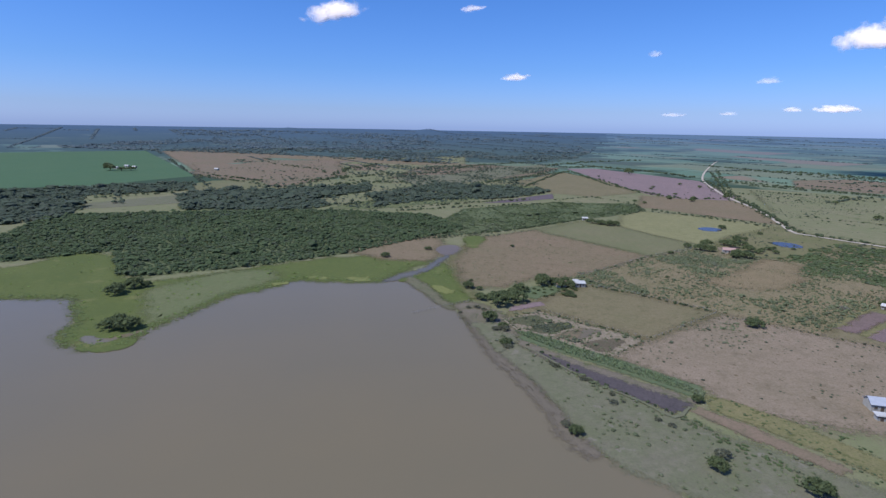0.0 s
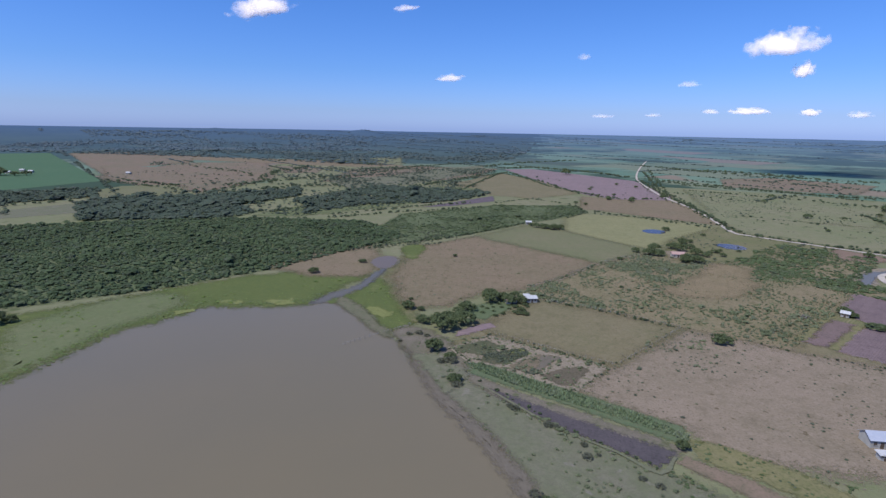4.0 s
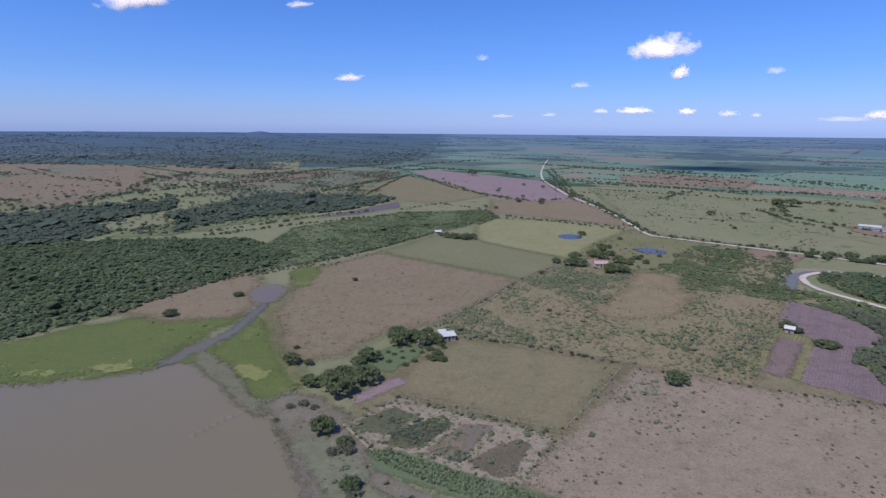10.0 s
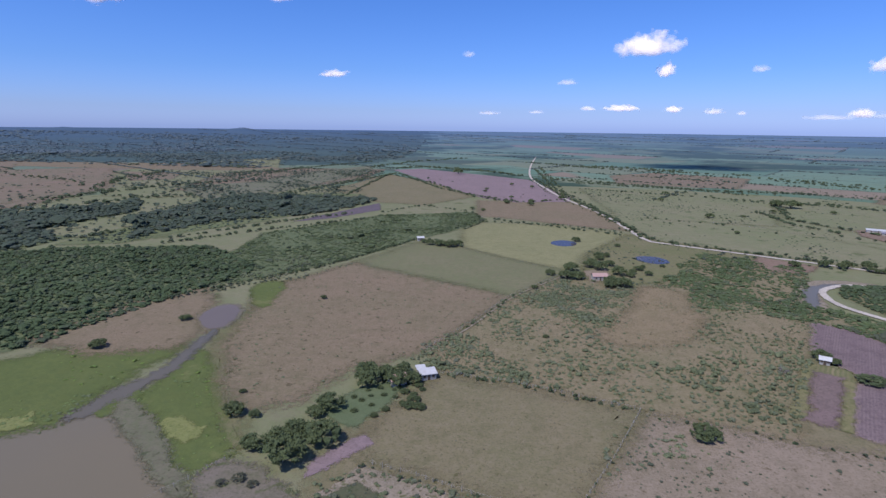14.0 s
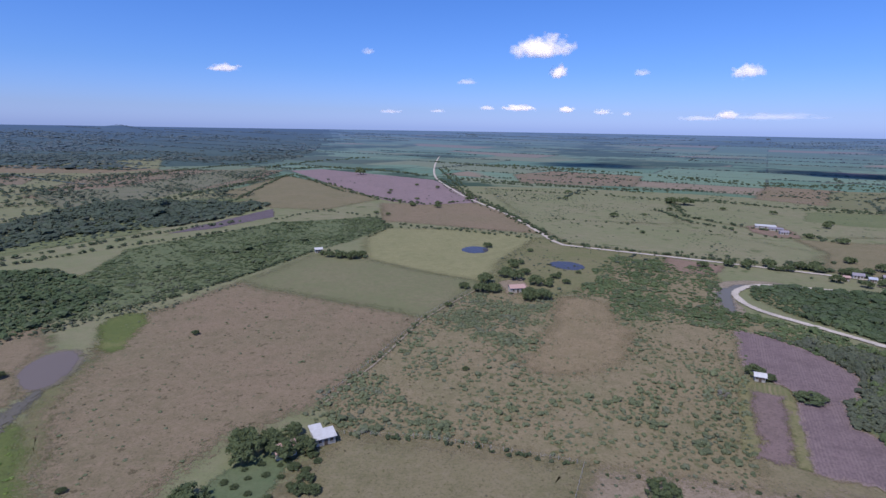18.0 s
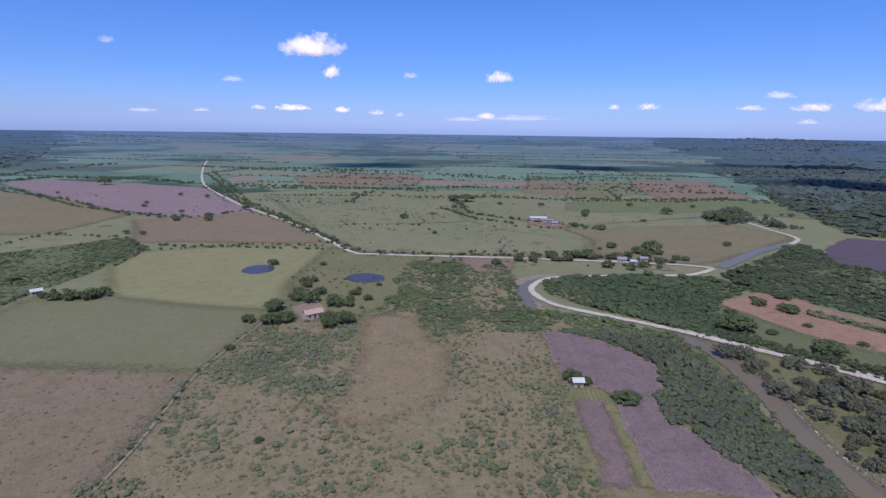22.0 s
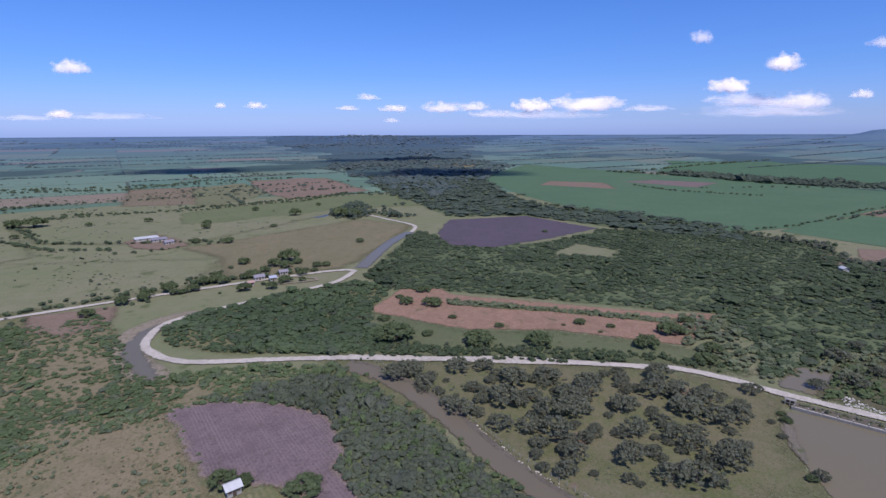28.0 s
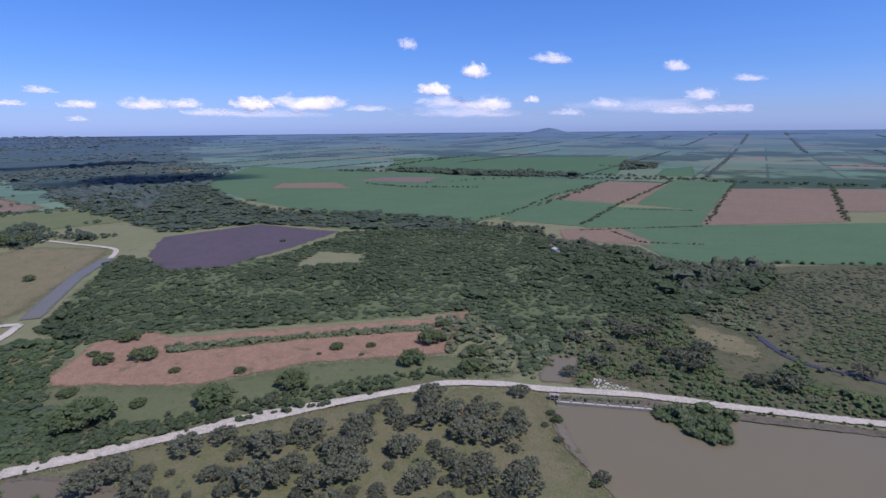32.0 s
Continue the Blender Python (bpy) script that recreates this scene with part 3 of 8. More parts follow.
def dome_crown(rng, clumps, leaves, leaf, low=0.06, fill=0.9, rag=0.5):
    """A rounded crown of unit radius and height: many small clumps under a skin of loose leaf sprays."""
    a, d = rng.uniform(0, 2 * math.pi, clumps), 0.86 * np.sqrt(rng.uniform(0, 1, clumps))
    lean = rng.uniform(-0.12, 0.12, 2)
    size = rng.uniform(0.15, 0.3, clumps) * fill
    high = low + 0.1 + (0.78 - low) * np.sqrt(np.maximum(1 - d**2, 0)) * rng.uniform(0.6, 1.0, clumps)
    mids = np.stack([d * np.cos(a) + lean[0] * high, d * np.sin(a) + lean[1] * high, high], 1)
    verts, faces = [], []
    for k in range(clumps):
        v = ICO1[0] * (1 + rng.uniform(-rag, rag, (len(ICO1[0]), 1))) * size[k] * [1, 1, 0.9] + mids[k]
        v[:, 2] = np.maximum(v[:, 2], low * 0.6)
        verts.append(v)
        faces.append(open_below(ICO1) + len(ICO1[0]) * k)
    pick = rng.integers(0, clumps, leaves)
    way = rng.normal(size=(leaves, 3))
    way[:, 2] = np.abs(way[:, 2]) - 0.35
    way /= np.linalg.norm(way, axis=1)[:, None]
    at = mids[pick] + way * size[pick][:, None] * rng.uniform(0.8, 1.65, (leaves, 1))
    at[:, 2] = np.maximum(at[:, 2], low)
    one = rng.normal(size=(leaves, 3))
    one /= np.linalg.norm(one, axis=1)[:, None]
    two = np.cross(one, way + 0.6 * rng.normal(size=(leaves, 3)))
    two /= np.maximum(np.linalg.norm(two, axis=1), 1e-6)[:, None]
    big = leaf * rng.uniform(0.7, 1.9, (leaves, 1))
    tri = np.stack([at - big * one, at + big * one, at + 1.2 * big * two], 1)
    verts.append(tri.reshape(-1, 3))
    faces.append(np.arange(3 * leaves).reshape(-1, 3) + len(ICO1[0]) * clumps)
    v = np.concatenate(verts)
    v[:, :2] /= np.percentile(np.abs(v[:, :2]), 99)
    v[:, 2] /= np.percentile(v[:, 2], 99.7)
    return v, np.concatenate(faces)


SHAPES_NEAR = [crown_shape(RNG, 4, 110, 0.075, core=0.85) for k in range(6)]
SHAPES_MID = [crown_shape(RNG, 3, 56, 0.085, core=0.9) for k in range(8)]
SHAPES_SOFT = [crown_shape(RNG, 2, 30, 0.115, core=0.95) for k in range(10)]
SHAPES_THIN = [crown_shape(RNG, 1, 14, 0.13, core=0.9) for k in range(8)]
SHAPES_TUFT = [crown_shape(RNG, 1, 7, 0.2, core=0.8) for k in range(6)]


def blade_shape(rng, count):
    """A tuft of a few upright grass blades."""
    turn = rng.uniform(0, 2 * math.pi, count)
    out = np.stack([np.cos(turn), np.sin(turn), np.zeros(count)], 1)
    side = np.stack([-np.sin(turn), np.cos(turn), np.zeros(count)], 1)
    tip = out * rng.uniform(0.3, 1.0, (count, 1)) + [0, 0, 1] * rng.uniform(0.6, 1.0, (count, 1))
    tri = np.stack([0.15 * out - 0.3 * side, 0.15 * out + 0.3 * side, tip], 1)
    return tri.reshape(-1, 3), np.arange(3 * count).reshape(-1, 3)


SHAPES_BLADE = [blade_shape(RNG, 7) for k in range(8)]
SHAPES_FAR = [crown_shape(RNG, 1, 0, 0.2, flat=0.6) for k in range(6)]
SHAPES_LIGHT = [crown_shape(RNG, 1, 22, 0.13, core=0.95) for k in range(12)]


def stuff(name, places, shapes, material, label, category):
    """One mesh of many plants. places: rows of x, y, z, radius, height."""
    places = np.asarray(places, float)
    verts, faces, count = [], [], 0
    pick = RNG.integers(0, len(shapes), len(places))
    turn = RNG.uniform(0, 2 * math.pi, len(places))
    for s, (v, f) in enumerate(shapes):
        rows = places[pick == s]
        if not len(rows):
            continue
        c, d = np.cos(turn[pick == s])[:, None], np.sin(turn[pick == s])[:, None]
        x = (v[:, 0] * c - v[:, 1] * d) * rows[:, 3:4] + rows[:, 0:1]
        y = (v[:, 0] * d + v[:, 1] * c) * rows[:, 3:4] + rows[:, 1:2]
        z = v[:, 2] * rows[:, 4:5] + rows[:, 2:3]
        verts.append(np.stack([x, y, z], -1).reshape(-1, 3))
        faces.append((f[None] + (np.arange(len(rows)) * len(v))[:, None, None]).reshape(-1, 3) + count)
        count += len(rows) * len(v)
    ob = mesh_object(name, np.concatenate(verts), np.concatenate(faces), material)
    return tagged(ob, label, category, kind="stuff")


def inside(x, y, points):
    hit = np.zeros(len(x), bool)
    for (x0, y0), (x1, y1) in zip(points, points[1:] + points[:1]):
        if y0 != y1:
            hit ^= ((y0 > y) != (y1 > y)) & (x < (x1 - x0) * (y - y0) / (y1 - y0) + x0)
    return hit


def scatter(points, gap, radius, tall=(0.9, 1.3), clumps=None, keep=1.0, avoid=()):
    """Places for plants inside an outline: x, y, z, radius, height. clumps: grain of the thickets and the share left bare."""
    xs, ys = [q[0] for q in points], [q[1] for q in points]
    gx, gy = np.meshgrid(np.arange(min(xs), max(xs), gap), np.arange(min(ys), max(ys), gap))
    x, y = (g.ravel() + RNG.uniform(-0.55, 0.55, g.size) * gap for g in (gx, gy))
    ok = inside(x, y, points) & (RNG.random(len(x)) < keep)
    for other in avoid:
        ok &= ~inside(x, y, other)
    x, y = x[ok], y[ok]
    r = RNG.uniform(*radius, len(x)) * RNG.uniform(0.8, 1.15, len(x))
    if clumps:
        grain, bare = clumps
        v = np.array([noise.noise((a * grain, b * grain, 1.7)) + 0.5 * noise.noise((a * grain * 3, b * grain * 3, 8.7)) for a, b in zip(x, y)])
        ok = v + RNG.normal(size=len(v)) * 0.28 > bare
        x, y, r = x[ok], y[ok], r[ok] * np.clip(0.8 + 0.5 * (v[ok] - bare), 0.7, 1.25) * np.exp(0.22 * RNG.normal(size=ok.sum()))
    return np.stack([x, y, hill(x, y), r, r * RNG.uniform(*tall, len(x))], 1)


def along(points, gap, radius, tall=(0.9, 1.3), wide=2.0, keep=1.0):
    """Places for plants along a line."""
    out = []
    for (x0, y0), (x1, y1) in zip(points[:-1], points[1:]):
        count = max(1, int(math.hypot(x1 - x0, y1 - y0) / gap))
        k = (np.arange(count) + RNG.uniform(0, 1, count)) / count
        n = RNG.normal(size=(2, count)) * wide * 0.5
        ok = RNG.random(count) < keep
        x, y = (x0 + (x1 - x0) * k + n[0])[ok], (y0 + (y1 - y0) * k + n[1])[ok]
        r = RNG.uniform(*radius, len(x))
        out.append(np.stack([x, y, hill(x, y), r, r * RNG.uniform(*tall, len(x))], 1))
    return np.concatenate(out)


def woods(points, gap, radius, tall, material, label, bare=-2.0, avoid=(), shapes=None):
    """Close woods: crowns of many sizes side by side, higher in some stretches than in others."""
    rows = np.concatenate([scatter(points, gap, radius, tall, (0.03, bare), 1.0, avoid), scatter(points, 3.2 * gap, (radius[1], 1.5 * radius[1]), tall, (0.03, bare), 0.8, avoid)])
    rows[:, 4] *= [1.0 + 0.7 * noise.noise((x * 0.035, y * 0.035, 5.1)) for x, y in rows[:, :2]]
    return stuff("woods", rows, shapes or SHAPES_SOFT, material, label, "woods")


def outside(rows, *shapes):
    """The places that lie in none of the outlines."""
    for shape in shapes:
        rows = rows[~inside(rows[:, 0], rows[:, 1], shape)]
    return rows


PROTO, PLANTED = {}, []


def tree_proto(kind, k):
    """A tree of unit radius and height: tapered trunk with limbs, crown of lobes and leaf sprays."""
    rng = np.random.default_rng(100 + k)
    root = new({"bush": "bush", "thorn": "thorn_tree", "dead": "dead_bush"}.get(kind, "tree"))
    low = 0.02 if kind == "bush" else 0.06
    if kind == "thorn":
        v, f = dome_crown(rng, 52, 1150, 0.044, 0.08, 0.45 if k < 6 else 0.6)
    elif kind == "dead":
        v, f = dome_crown(rng, 14, 900, 0.045, low, 0.5)
    else:
        v, f = dome_crown(rng, *((52, 1150, 0.044) if k < 6 else (40, 500, 0.07)), low, 0.7 if k < 6 else 0.85)
    crown = mesh_object("crown", v, f, {"thorn": M_GREYTREE, "dead": M_DEAD}.get(kind, M_TREE))
    crown.parent = root
    bm = bmesh.new()
    for limb in range(5):
        a = rng.uniform(0, 2 * math.pi)
        top = Vector((0, 0, 0.6)) if not limb else Vector((0.45 * math.cos(a), 0.45 * math.sin(a), 0.5))
        start = Vector((0, 0, -0.03)) if not limb else Vector((0, 0, 0.12))
        wide = 0.06 if not limb else 0.03
        m = (top - start).to_track_quat("Z", "Y").to_matrix().to_4x4()
        bmesh.ops.create_cone(bm, cap_ends=True, segments=6, radius1=wide, radius2=wide * 0.35, depth=(top - start).length, matrix=Matrix.Translation((start + top) / 2) @ m)
    part("trunk", bm, M_BARK, root)
    return root


def tree(x, y, r, kind="tree", tall=None, label="", group=""):
    """Plants one tree or bush of crown radius r."""
    r *= 0.92 if "grove" in group else 0.85 if "road" in group else 0.88 if kind == "thorn" else 0.88
    if any((x - a) ** 2 + (y - b) ** 2 < (0.55 * (r + c)) ** 2 for a, b, c in PLANTED):
        return None
    PLANTED.append((x, y, r))
    k = int(RNG.integers(0, 6)) + (0 if math.hypot(x - 60, y - 60) < 330 else 6)
    fresh = (kind, k) not in PROTO
    if fresh:
        PROTO[kind, k] = tree_proto(kind, k)
    ob = PROTO[kind, k] if fresh else copy_thing(PROTO[kind, k], Matrix())
    high = r * (tall or {"bush": 0.8, "thorn": 1.05}.get(kind, 1.15)) * RNG.uniform(0.9, 1.12)
    ob.matrix_basis = Matrix.LocRotScale((x, y, float(hill(x, y))), Euler((0, 0, RNG.uniform(0, 6.28))), (r, r * RNG.uniform(0.88, 1.1), high))
    words = {"dead": "leafless pale grey bush in the scrub", "bush": "low rounded dark green bush in the pasture", "thorn": "grey-green spreading thorn tree on grass", "tree": "dark green broad-crowned tree in open pasture"}
    return tagged(ob, label or words[kind], "bush" if kind == "bush" else "tree", group or {"bush": "bushes", "thorn": "thorn trees", "tree": "trees", "dead": "bushes"}[kind])


# ---- the ground ----
RINGS = np.concatenate([np.linspace(0, 900, 10), np.geomspace(1000, 4900, 60)])
SPOKES = 480
verts = [(60 + r * math.cos(2 * math.pi * k / SPOKES), 60 + r * math.sin(2 * math.pi * k / SPOKES)) for r in RINGS for k in range(SPOKES)]
vx, vy = np.array(verts).T
faces = [(i * SPOKES + k, (i + 1) * SPOKES + k, (i + 1) * SPOKES + (k + 1) % SPOKES, i * SPOKES + (k + 1) % SPOKES) for i in range(len(RINGS) - 1) for k in range(SPOKES)]
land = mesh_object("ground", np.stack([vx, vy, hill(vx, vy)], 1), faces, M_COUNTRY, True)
land.data.materials.append(M_ROUGH)
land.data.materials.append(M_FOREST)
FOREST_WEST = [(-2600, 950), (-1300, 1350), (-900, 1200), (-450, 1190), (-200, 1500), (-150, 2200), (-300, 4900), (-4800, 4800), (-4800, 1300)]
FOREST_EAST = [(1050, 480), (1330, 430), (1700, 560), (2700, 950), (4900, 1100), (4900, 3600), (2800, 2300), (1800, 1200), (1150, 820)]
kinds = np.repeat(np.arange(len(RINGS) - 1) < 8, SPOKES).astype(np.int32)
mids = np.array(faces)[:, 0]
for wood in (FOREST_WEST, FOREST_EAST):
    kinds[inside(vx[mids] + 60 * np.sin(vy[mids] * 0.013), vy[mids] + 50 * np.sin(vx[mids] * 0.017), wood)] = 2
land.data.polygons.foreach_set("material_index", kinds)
tagged(land, "green and tan farmland tinted haze blue towards the skyline", "ground", kind="structure")

LAKE = [(-364, -21), (-273, 19), (-259, 27), (-238, 17), (-220, 2), (-209, -11), (-200, -15), (-189, -14), (-177, -5), (-180, 2), (-186, 14), (-182, 31), (-188, 59), (-177, 82), (-174, 103), (-147, 110), (-124, 120), (-125, 135), (-105, 129), (-80, 100), (-63, 88), (-49, 66), (-33, 46), (-15, 29), (-4, 14), (0, 4), (9, -5), (19, -13), (30, -15), (34, -19)] + [(30, -60), (160, -420), (-700, -420), (-600, -40)]
patch("lake", LAKE, M_LAKE, 0.03, "wide calm lake of muddy brown water", 2.0, category="lake")
MARSH = [(-368, 40), (-304, 5), (-273, 19), (-259, 27), (-238, 17), (-220, 2), (-209, -11), (-200, -15), (-189, -14), (-177, -5), (-180, 2), (-186, 14), (-182, 31), (-188, 59), (-177, 82), (-174, 103), (-147, 110), (-124, 120), (-125, 135), (-119, 162), (-116, 189), (-151, 184), (-181, 164), (-208, 126), (-233, 84), (-247, 65), (-274, 66), (-325, 106), (-366, 97), (-343, 63)]
patch("marsh", MARSH, M_MARSH, 0.10, "bright green marsh grass along the lake shore", 4.0, 3.0)
patch("pasture", [(-235, 52), (-223, 100), (-201, 116), (-185, 106), (-186, 83), (-192, 64), (-187, 32), (-191, 17)], M_LIME, 0.14, "olive grazed grass behind the marsh", 3.0)
patch("marsh", [(-119, 130), (-111, 140), (-111, 169), (-107, 183), (-80, 132), (-64, 110), (-72, 98), (-87, 114), (-105, 134)], M_MARSH, 0.11, "bright green marsh grass beside the muddy inlet", 4.0, 3.0)
patch("shore", [(-64, 89), (-59, 99), (-35, 72), (-27, 60), (8, 37), (34, 23), (48, 16), (66, 11), (86, 2), (80, -16), (34, -19), (30, -15), (19, -13), (9, -5), (0, 4), (-4, 14), (-15, 29), (-33, 46), (-49, 66)], M_SHORE, 0.09, "grazed grey-green shore sloping into muddy water", 1.5)
WOODS_A, WOODS_B, WOODS_C, WOODS_D, WOODS_E = [(-463, 82), (-468, 116), (-526, 199), (-430, 268), (-297, 350), (-196, 366), (-132, 308), (-164, 220), (-172, 198), (-175, 186), (-210, 128), (-260, 72), (-276, 68), (-335, 111), (-358, 73), (-387, 43)], [(-538, 372), (-541, 445), (-433, 430), (-320, 388), (-329, 333), (-439, 277)], [(-735, 234), (-613, 270), (-532, 229), (-544, 189), (-548, 134)], [(-176, 422), (-93, 527), (3, 561), (15, 504), (-21, 438), (-42, 410), (-82, 337), (-103, 309), (-137, 273), (-172, 293), (-172, 363)], [(327, 218), (457, 256), (469, 231), (462, 141), (553, 130), (567, 17), (527, -41), (458, -41), (416, -77), (361, -72), (322, -58), (309, -35), (295, 19), (263, 36), (260, 47), (293, 45), (331, 55), (323, 192)]
for w in (WOODS_A, WOODS_B, WOODS_C, WOODS_D, WOODS_E):
    patch("woodland_floor", w, M_FLOOR, 0.06, "dark green undergrowth below the woods", 3.0)
patch("pasture", [(-1472, 1167), (-1457, 1396), (-1119, 1300), (-910, 990), (-905, 817), (-802, 648)], M_REDDRY, 0.1, "reddish brown far pasture beyond the cane", 3.0, 12.0)
patch("pasture", [(-698, 965), (-696, 1252), (-563, 1558), (-285, 742), (-365, 642), (-465, 636)], M_ROUGH, 0.1, "rough olive far pasture with bushes", 3.0, 12.0)
patch("cane_field", [(-1852, 824), (-1898, 939), (-1910, 1431), (-726, 571), (-734, 421), (-761, 298), (-764, 249)], M_CANE, 0.12, "large even blue-green cane field", 1.0)
patch("field", [(-575, 263), (-544, 369), (-484, 312), (-536, 235)], M_SHORE, 0.12, "narrow pale stubble field between woods", 2.0)
patch("field", [(-614, 445), (-602, 562), (-511, 487), (-562, 394)], M_GREEN, 0.12, "green field with a hedge round it", 2.0)
patch("pasture", [(-833, 683), (-915, 989), (-764, 1101), (-518, 726), (-491, 507), (-743, 587)], M_REDDRY, 0.10, "red-brown bare pasture dotted with trees", 12.0, soft=25.0)
NW_BROWN = [(-418, 716), (-478, 983), (-406, 1161), (-184, 1148), (-198, 871), (-267, 762), (-315, 685)]
patch("pasture", NW_BROWN, M_REDDRY, 0.125, "grey-brown rough pasture with hedges", 6.0, 12.0, soft=12.0)
patch("field", [(-426, 250), (-371, 330), (-341, 293), (-395, 228)], M_LIME, 0.12, "lime green grass strip between woods", 3.0)
patch("ploughed_field", [(-170, 479), (-135, 560), (-109, 618), (-98, 563), (-142, 500)], M_DARKSOIL, 0.12, "dark mauve bare field between hedges", 2.0)
patch("fallow_field", [(-166, 1143), (-108, 1187), (105, 958), (135, 708), (127, 663), (58, 646), (18, 683), (-60, 864)], M_PURPLE, 0.12, "mauve-pink weedy fallow field beside the road", 2.0)
patch("pasture", [(-199, 764), (-159, 1030), (-60, 864), (3, 693), (-55, 610), (-111, 627), (-166, 690)], M_DRY, 0.11, "dry olive pasture with hedges", 2.0)
patch("pasture", [(10, 661), (65, 646), (123, 663), (144, 599), (156, 459), (112, 482), (42, 522), (9, 536)], M_TAN, 0.11, "brown pasture dotted with bushes", 2.0)
patch("pasture", [(-6, 454), (13, 495), (81, 486), (138, 450), (87, 371), (65, 318), (29, 347), (-4, 379)], M_YELLOW, 0.12, "smooth yellow-green pasture round a small pond", 0.8)
patch("pasture", [(-75, 330), (-41, 398), (-4, 379), (29, 347), (65, 318), (25, 262), (-20, 290), (-64, 317)], M_GREEN, 0.12, "smooth dull green pasture", 2.0, soft=14.0)
patch("pasture", [(-113, 265), (-75, 330), (-64, 317), (-20, 290), (25, 262), (-17, 185), (-34, 171), (-43, 169), (-55, 141), (-70, 132), (-84, 149), (-102, 185), (-107, 225)], M_TAN, 0.11, "wide brown pasture with scattered tussocks", 2.0)
SCRUB = [(-16, 183), (22, 258), (59, 305), (94, 285), (131, 292), (173, 252), (164, 229), (125, 170), (99, 127), (59, 142), (22, 157), (-8, 164)]
patch("scrubland", SCRUB, M_SCRUB, 0.10, "tan rough grazing full of low bushes", 2.0)
patch("pasture", [(-31, 117), (-25, 135), (-10, 163), (57, 141), (26, 90), (-14, 105), (-28, 110)], M_DRY, 0.12, "dry olive grass field beside the grove", 0.8)
patch("pasture", [(58, 139), (102, 124), (148, 113), (101, 37), (49, 33), (45, 47), (11, 64), (24, 88)], M_PINK, 0.11, "pinkish bare pasture with a few tussocks", 1.0)
patch("fish_pond_banks", [(-42, 88), (-28, 107), (23, 88), (10, 62), (-31, 76)], M_BERM, 0.11, "bare earth banks between four dry fish ponds", 1.5)
patch("crop_strip", [(-32, 75), (-23, 76), (4, 65), (43, 49), (43, 38), (30, 43), (5, 54), (-29, 67)], M_CROP, 0.14, "long strip of tall green reeds", 0.5)
patch("wet_grass_strip", [(-30, 68), (-10, 57), (9, 50), (29, 42), (42, 37), (38, 31), (23, 31), (0, 42), (-14, 50), (-27, 60)], M_PALEMUD, 0.115, "strip of bare greyish mud beside the reeds", 0.8, 3.0, soft=2.5)
patch("mud_strip", [(-19, 57), (-1, 49), (9, 45), (27, 38), (38, 34), (36, 28), (33, 25), (23, 30), (9, 36), (-1, 42), (-12, 49)], M_WETDARK, 0.12, "long strip of dark wet mud", 0.8, 3.0, soft=3.0)
patch("track", [(38, 28), (41, 32), (54, 26), (65, 19), (78, 11), (74, 8), (54, 18), (42, 25)], M_REDDRY, 0.13, "reddish bare track beside the reeds", 0.8)
patch("grass_strip", [(44, 42), (52, 41), (66, 35), (76, 28), (88, 20), (87, 8), (73, 17), (61, 24), (44, 32)], M_WEEDY, 0.12, "yellowing weedy grass strip", 1.0)
patch("yard", [(-42, 101), (-37, 105), (-30, 114), (-26, 117), (-30, 122), (-37, 114), (-43, 107)], M_PURPLE, 0.13, "bare pinkish yard below the grove", 1.0)
patch("garden", [(-47, 134), (-38, 149), (-28, 158), (-23, 151), (-26, 140), (-33, 125)], M_LAWN, 0.13, "green garden between trees and huts", 1.5)
for p, m, w in (([(-40, 87), (-36, 93), (-28, 100), (-20, 95), (-27, 84), (-35, 85)], M_SEDGE, "shallow fish pond overgrown with olive weeds"), ([(-28, 79), (-25, 86), (-18, 92), (-12, 96), (-8, 92), (-16, 79), (-21, 77)], M_SEDGE, "fish pond full of dark green weeds"), ([(-15, 77), (-11, 84), (-4, 92), (4, 91), (-2, 78), (-7, 73)], M_DRYBED, "half-dry fish pond with reddish weeds"), ([(-3, 72), (5, 80), (11, 85), (15, 82), (9, 68), (6, 66)], M_WEEDBED, "dry brown fish pond")):
    patch("fish_pond", p, m, 0.14, w, 0.8, 2.0, "pond", soft=1.6)
patch("pond_water", [(-4, 91), (4, 91), (-2, 79), (-5, 74), (-4, 82)], M_SHALLOW, 0.16, "grey shallow water in a fish pond", 0.6, 2.0, soft=1.2)
patch("pond_bed", [(-17, 92), (-12, 96), (-8, 92), (-12, 87)], M_YELLOWWEED, 0.16, "yellowing reeds in a fish pond", 0.8, 2.0, soft=2.0)
patch("lake_shallows", [(-70, 101), (-60, 84), (-51, 69), (-43, 55), (-36, 45), (-26, 33), (-14, 20), (-6, 8), (0, -4), (10, -12), (13, -9), (5, 0), (-2, 12), (-12, 26), (-24, 39), (-34, 51), (-43, 65), (-50, 79), (-52, 91), (-62, 99)], M_SHALLOW, 0.1, "dark flooded mud along the lake edge", 1.5, 3.0, "mud", soft=5.0)
patch("marsh", [(-120, 130), (-118, 138), (-113, 148), (-108, 137), (-111, 127), (-115, 126)], M_MARSH, 0.12, "small green islet of marsh grass", 1.5, 2.0, soft=3.0)
for p in ([(-150, 118), (-143, 125), (-136, 127), (-132, 119), (-140, 115)], [(-93, 123), (-89, 128), (-80, 122), (-78, 116), (-84, 114)], [(-172, 112), (-166, 116), (-158, 115), (-160, 110)], [(-180, 92), (-176, 98), (-172, 96), (-176, 88)]):
    patch("weed_patch", p, M_YELLOWWEED, 0.17, "yellow-green floating weed in the marsh", 3.0, 2.0, soft=6.0)
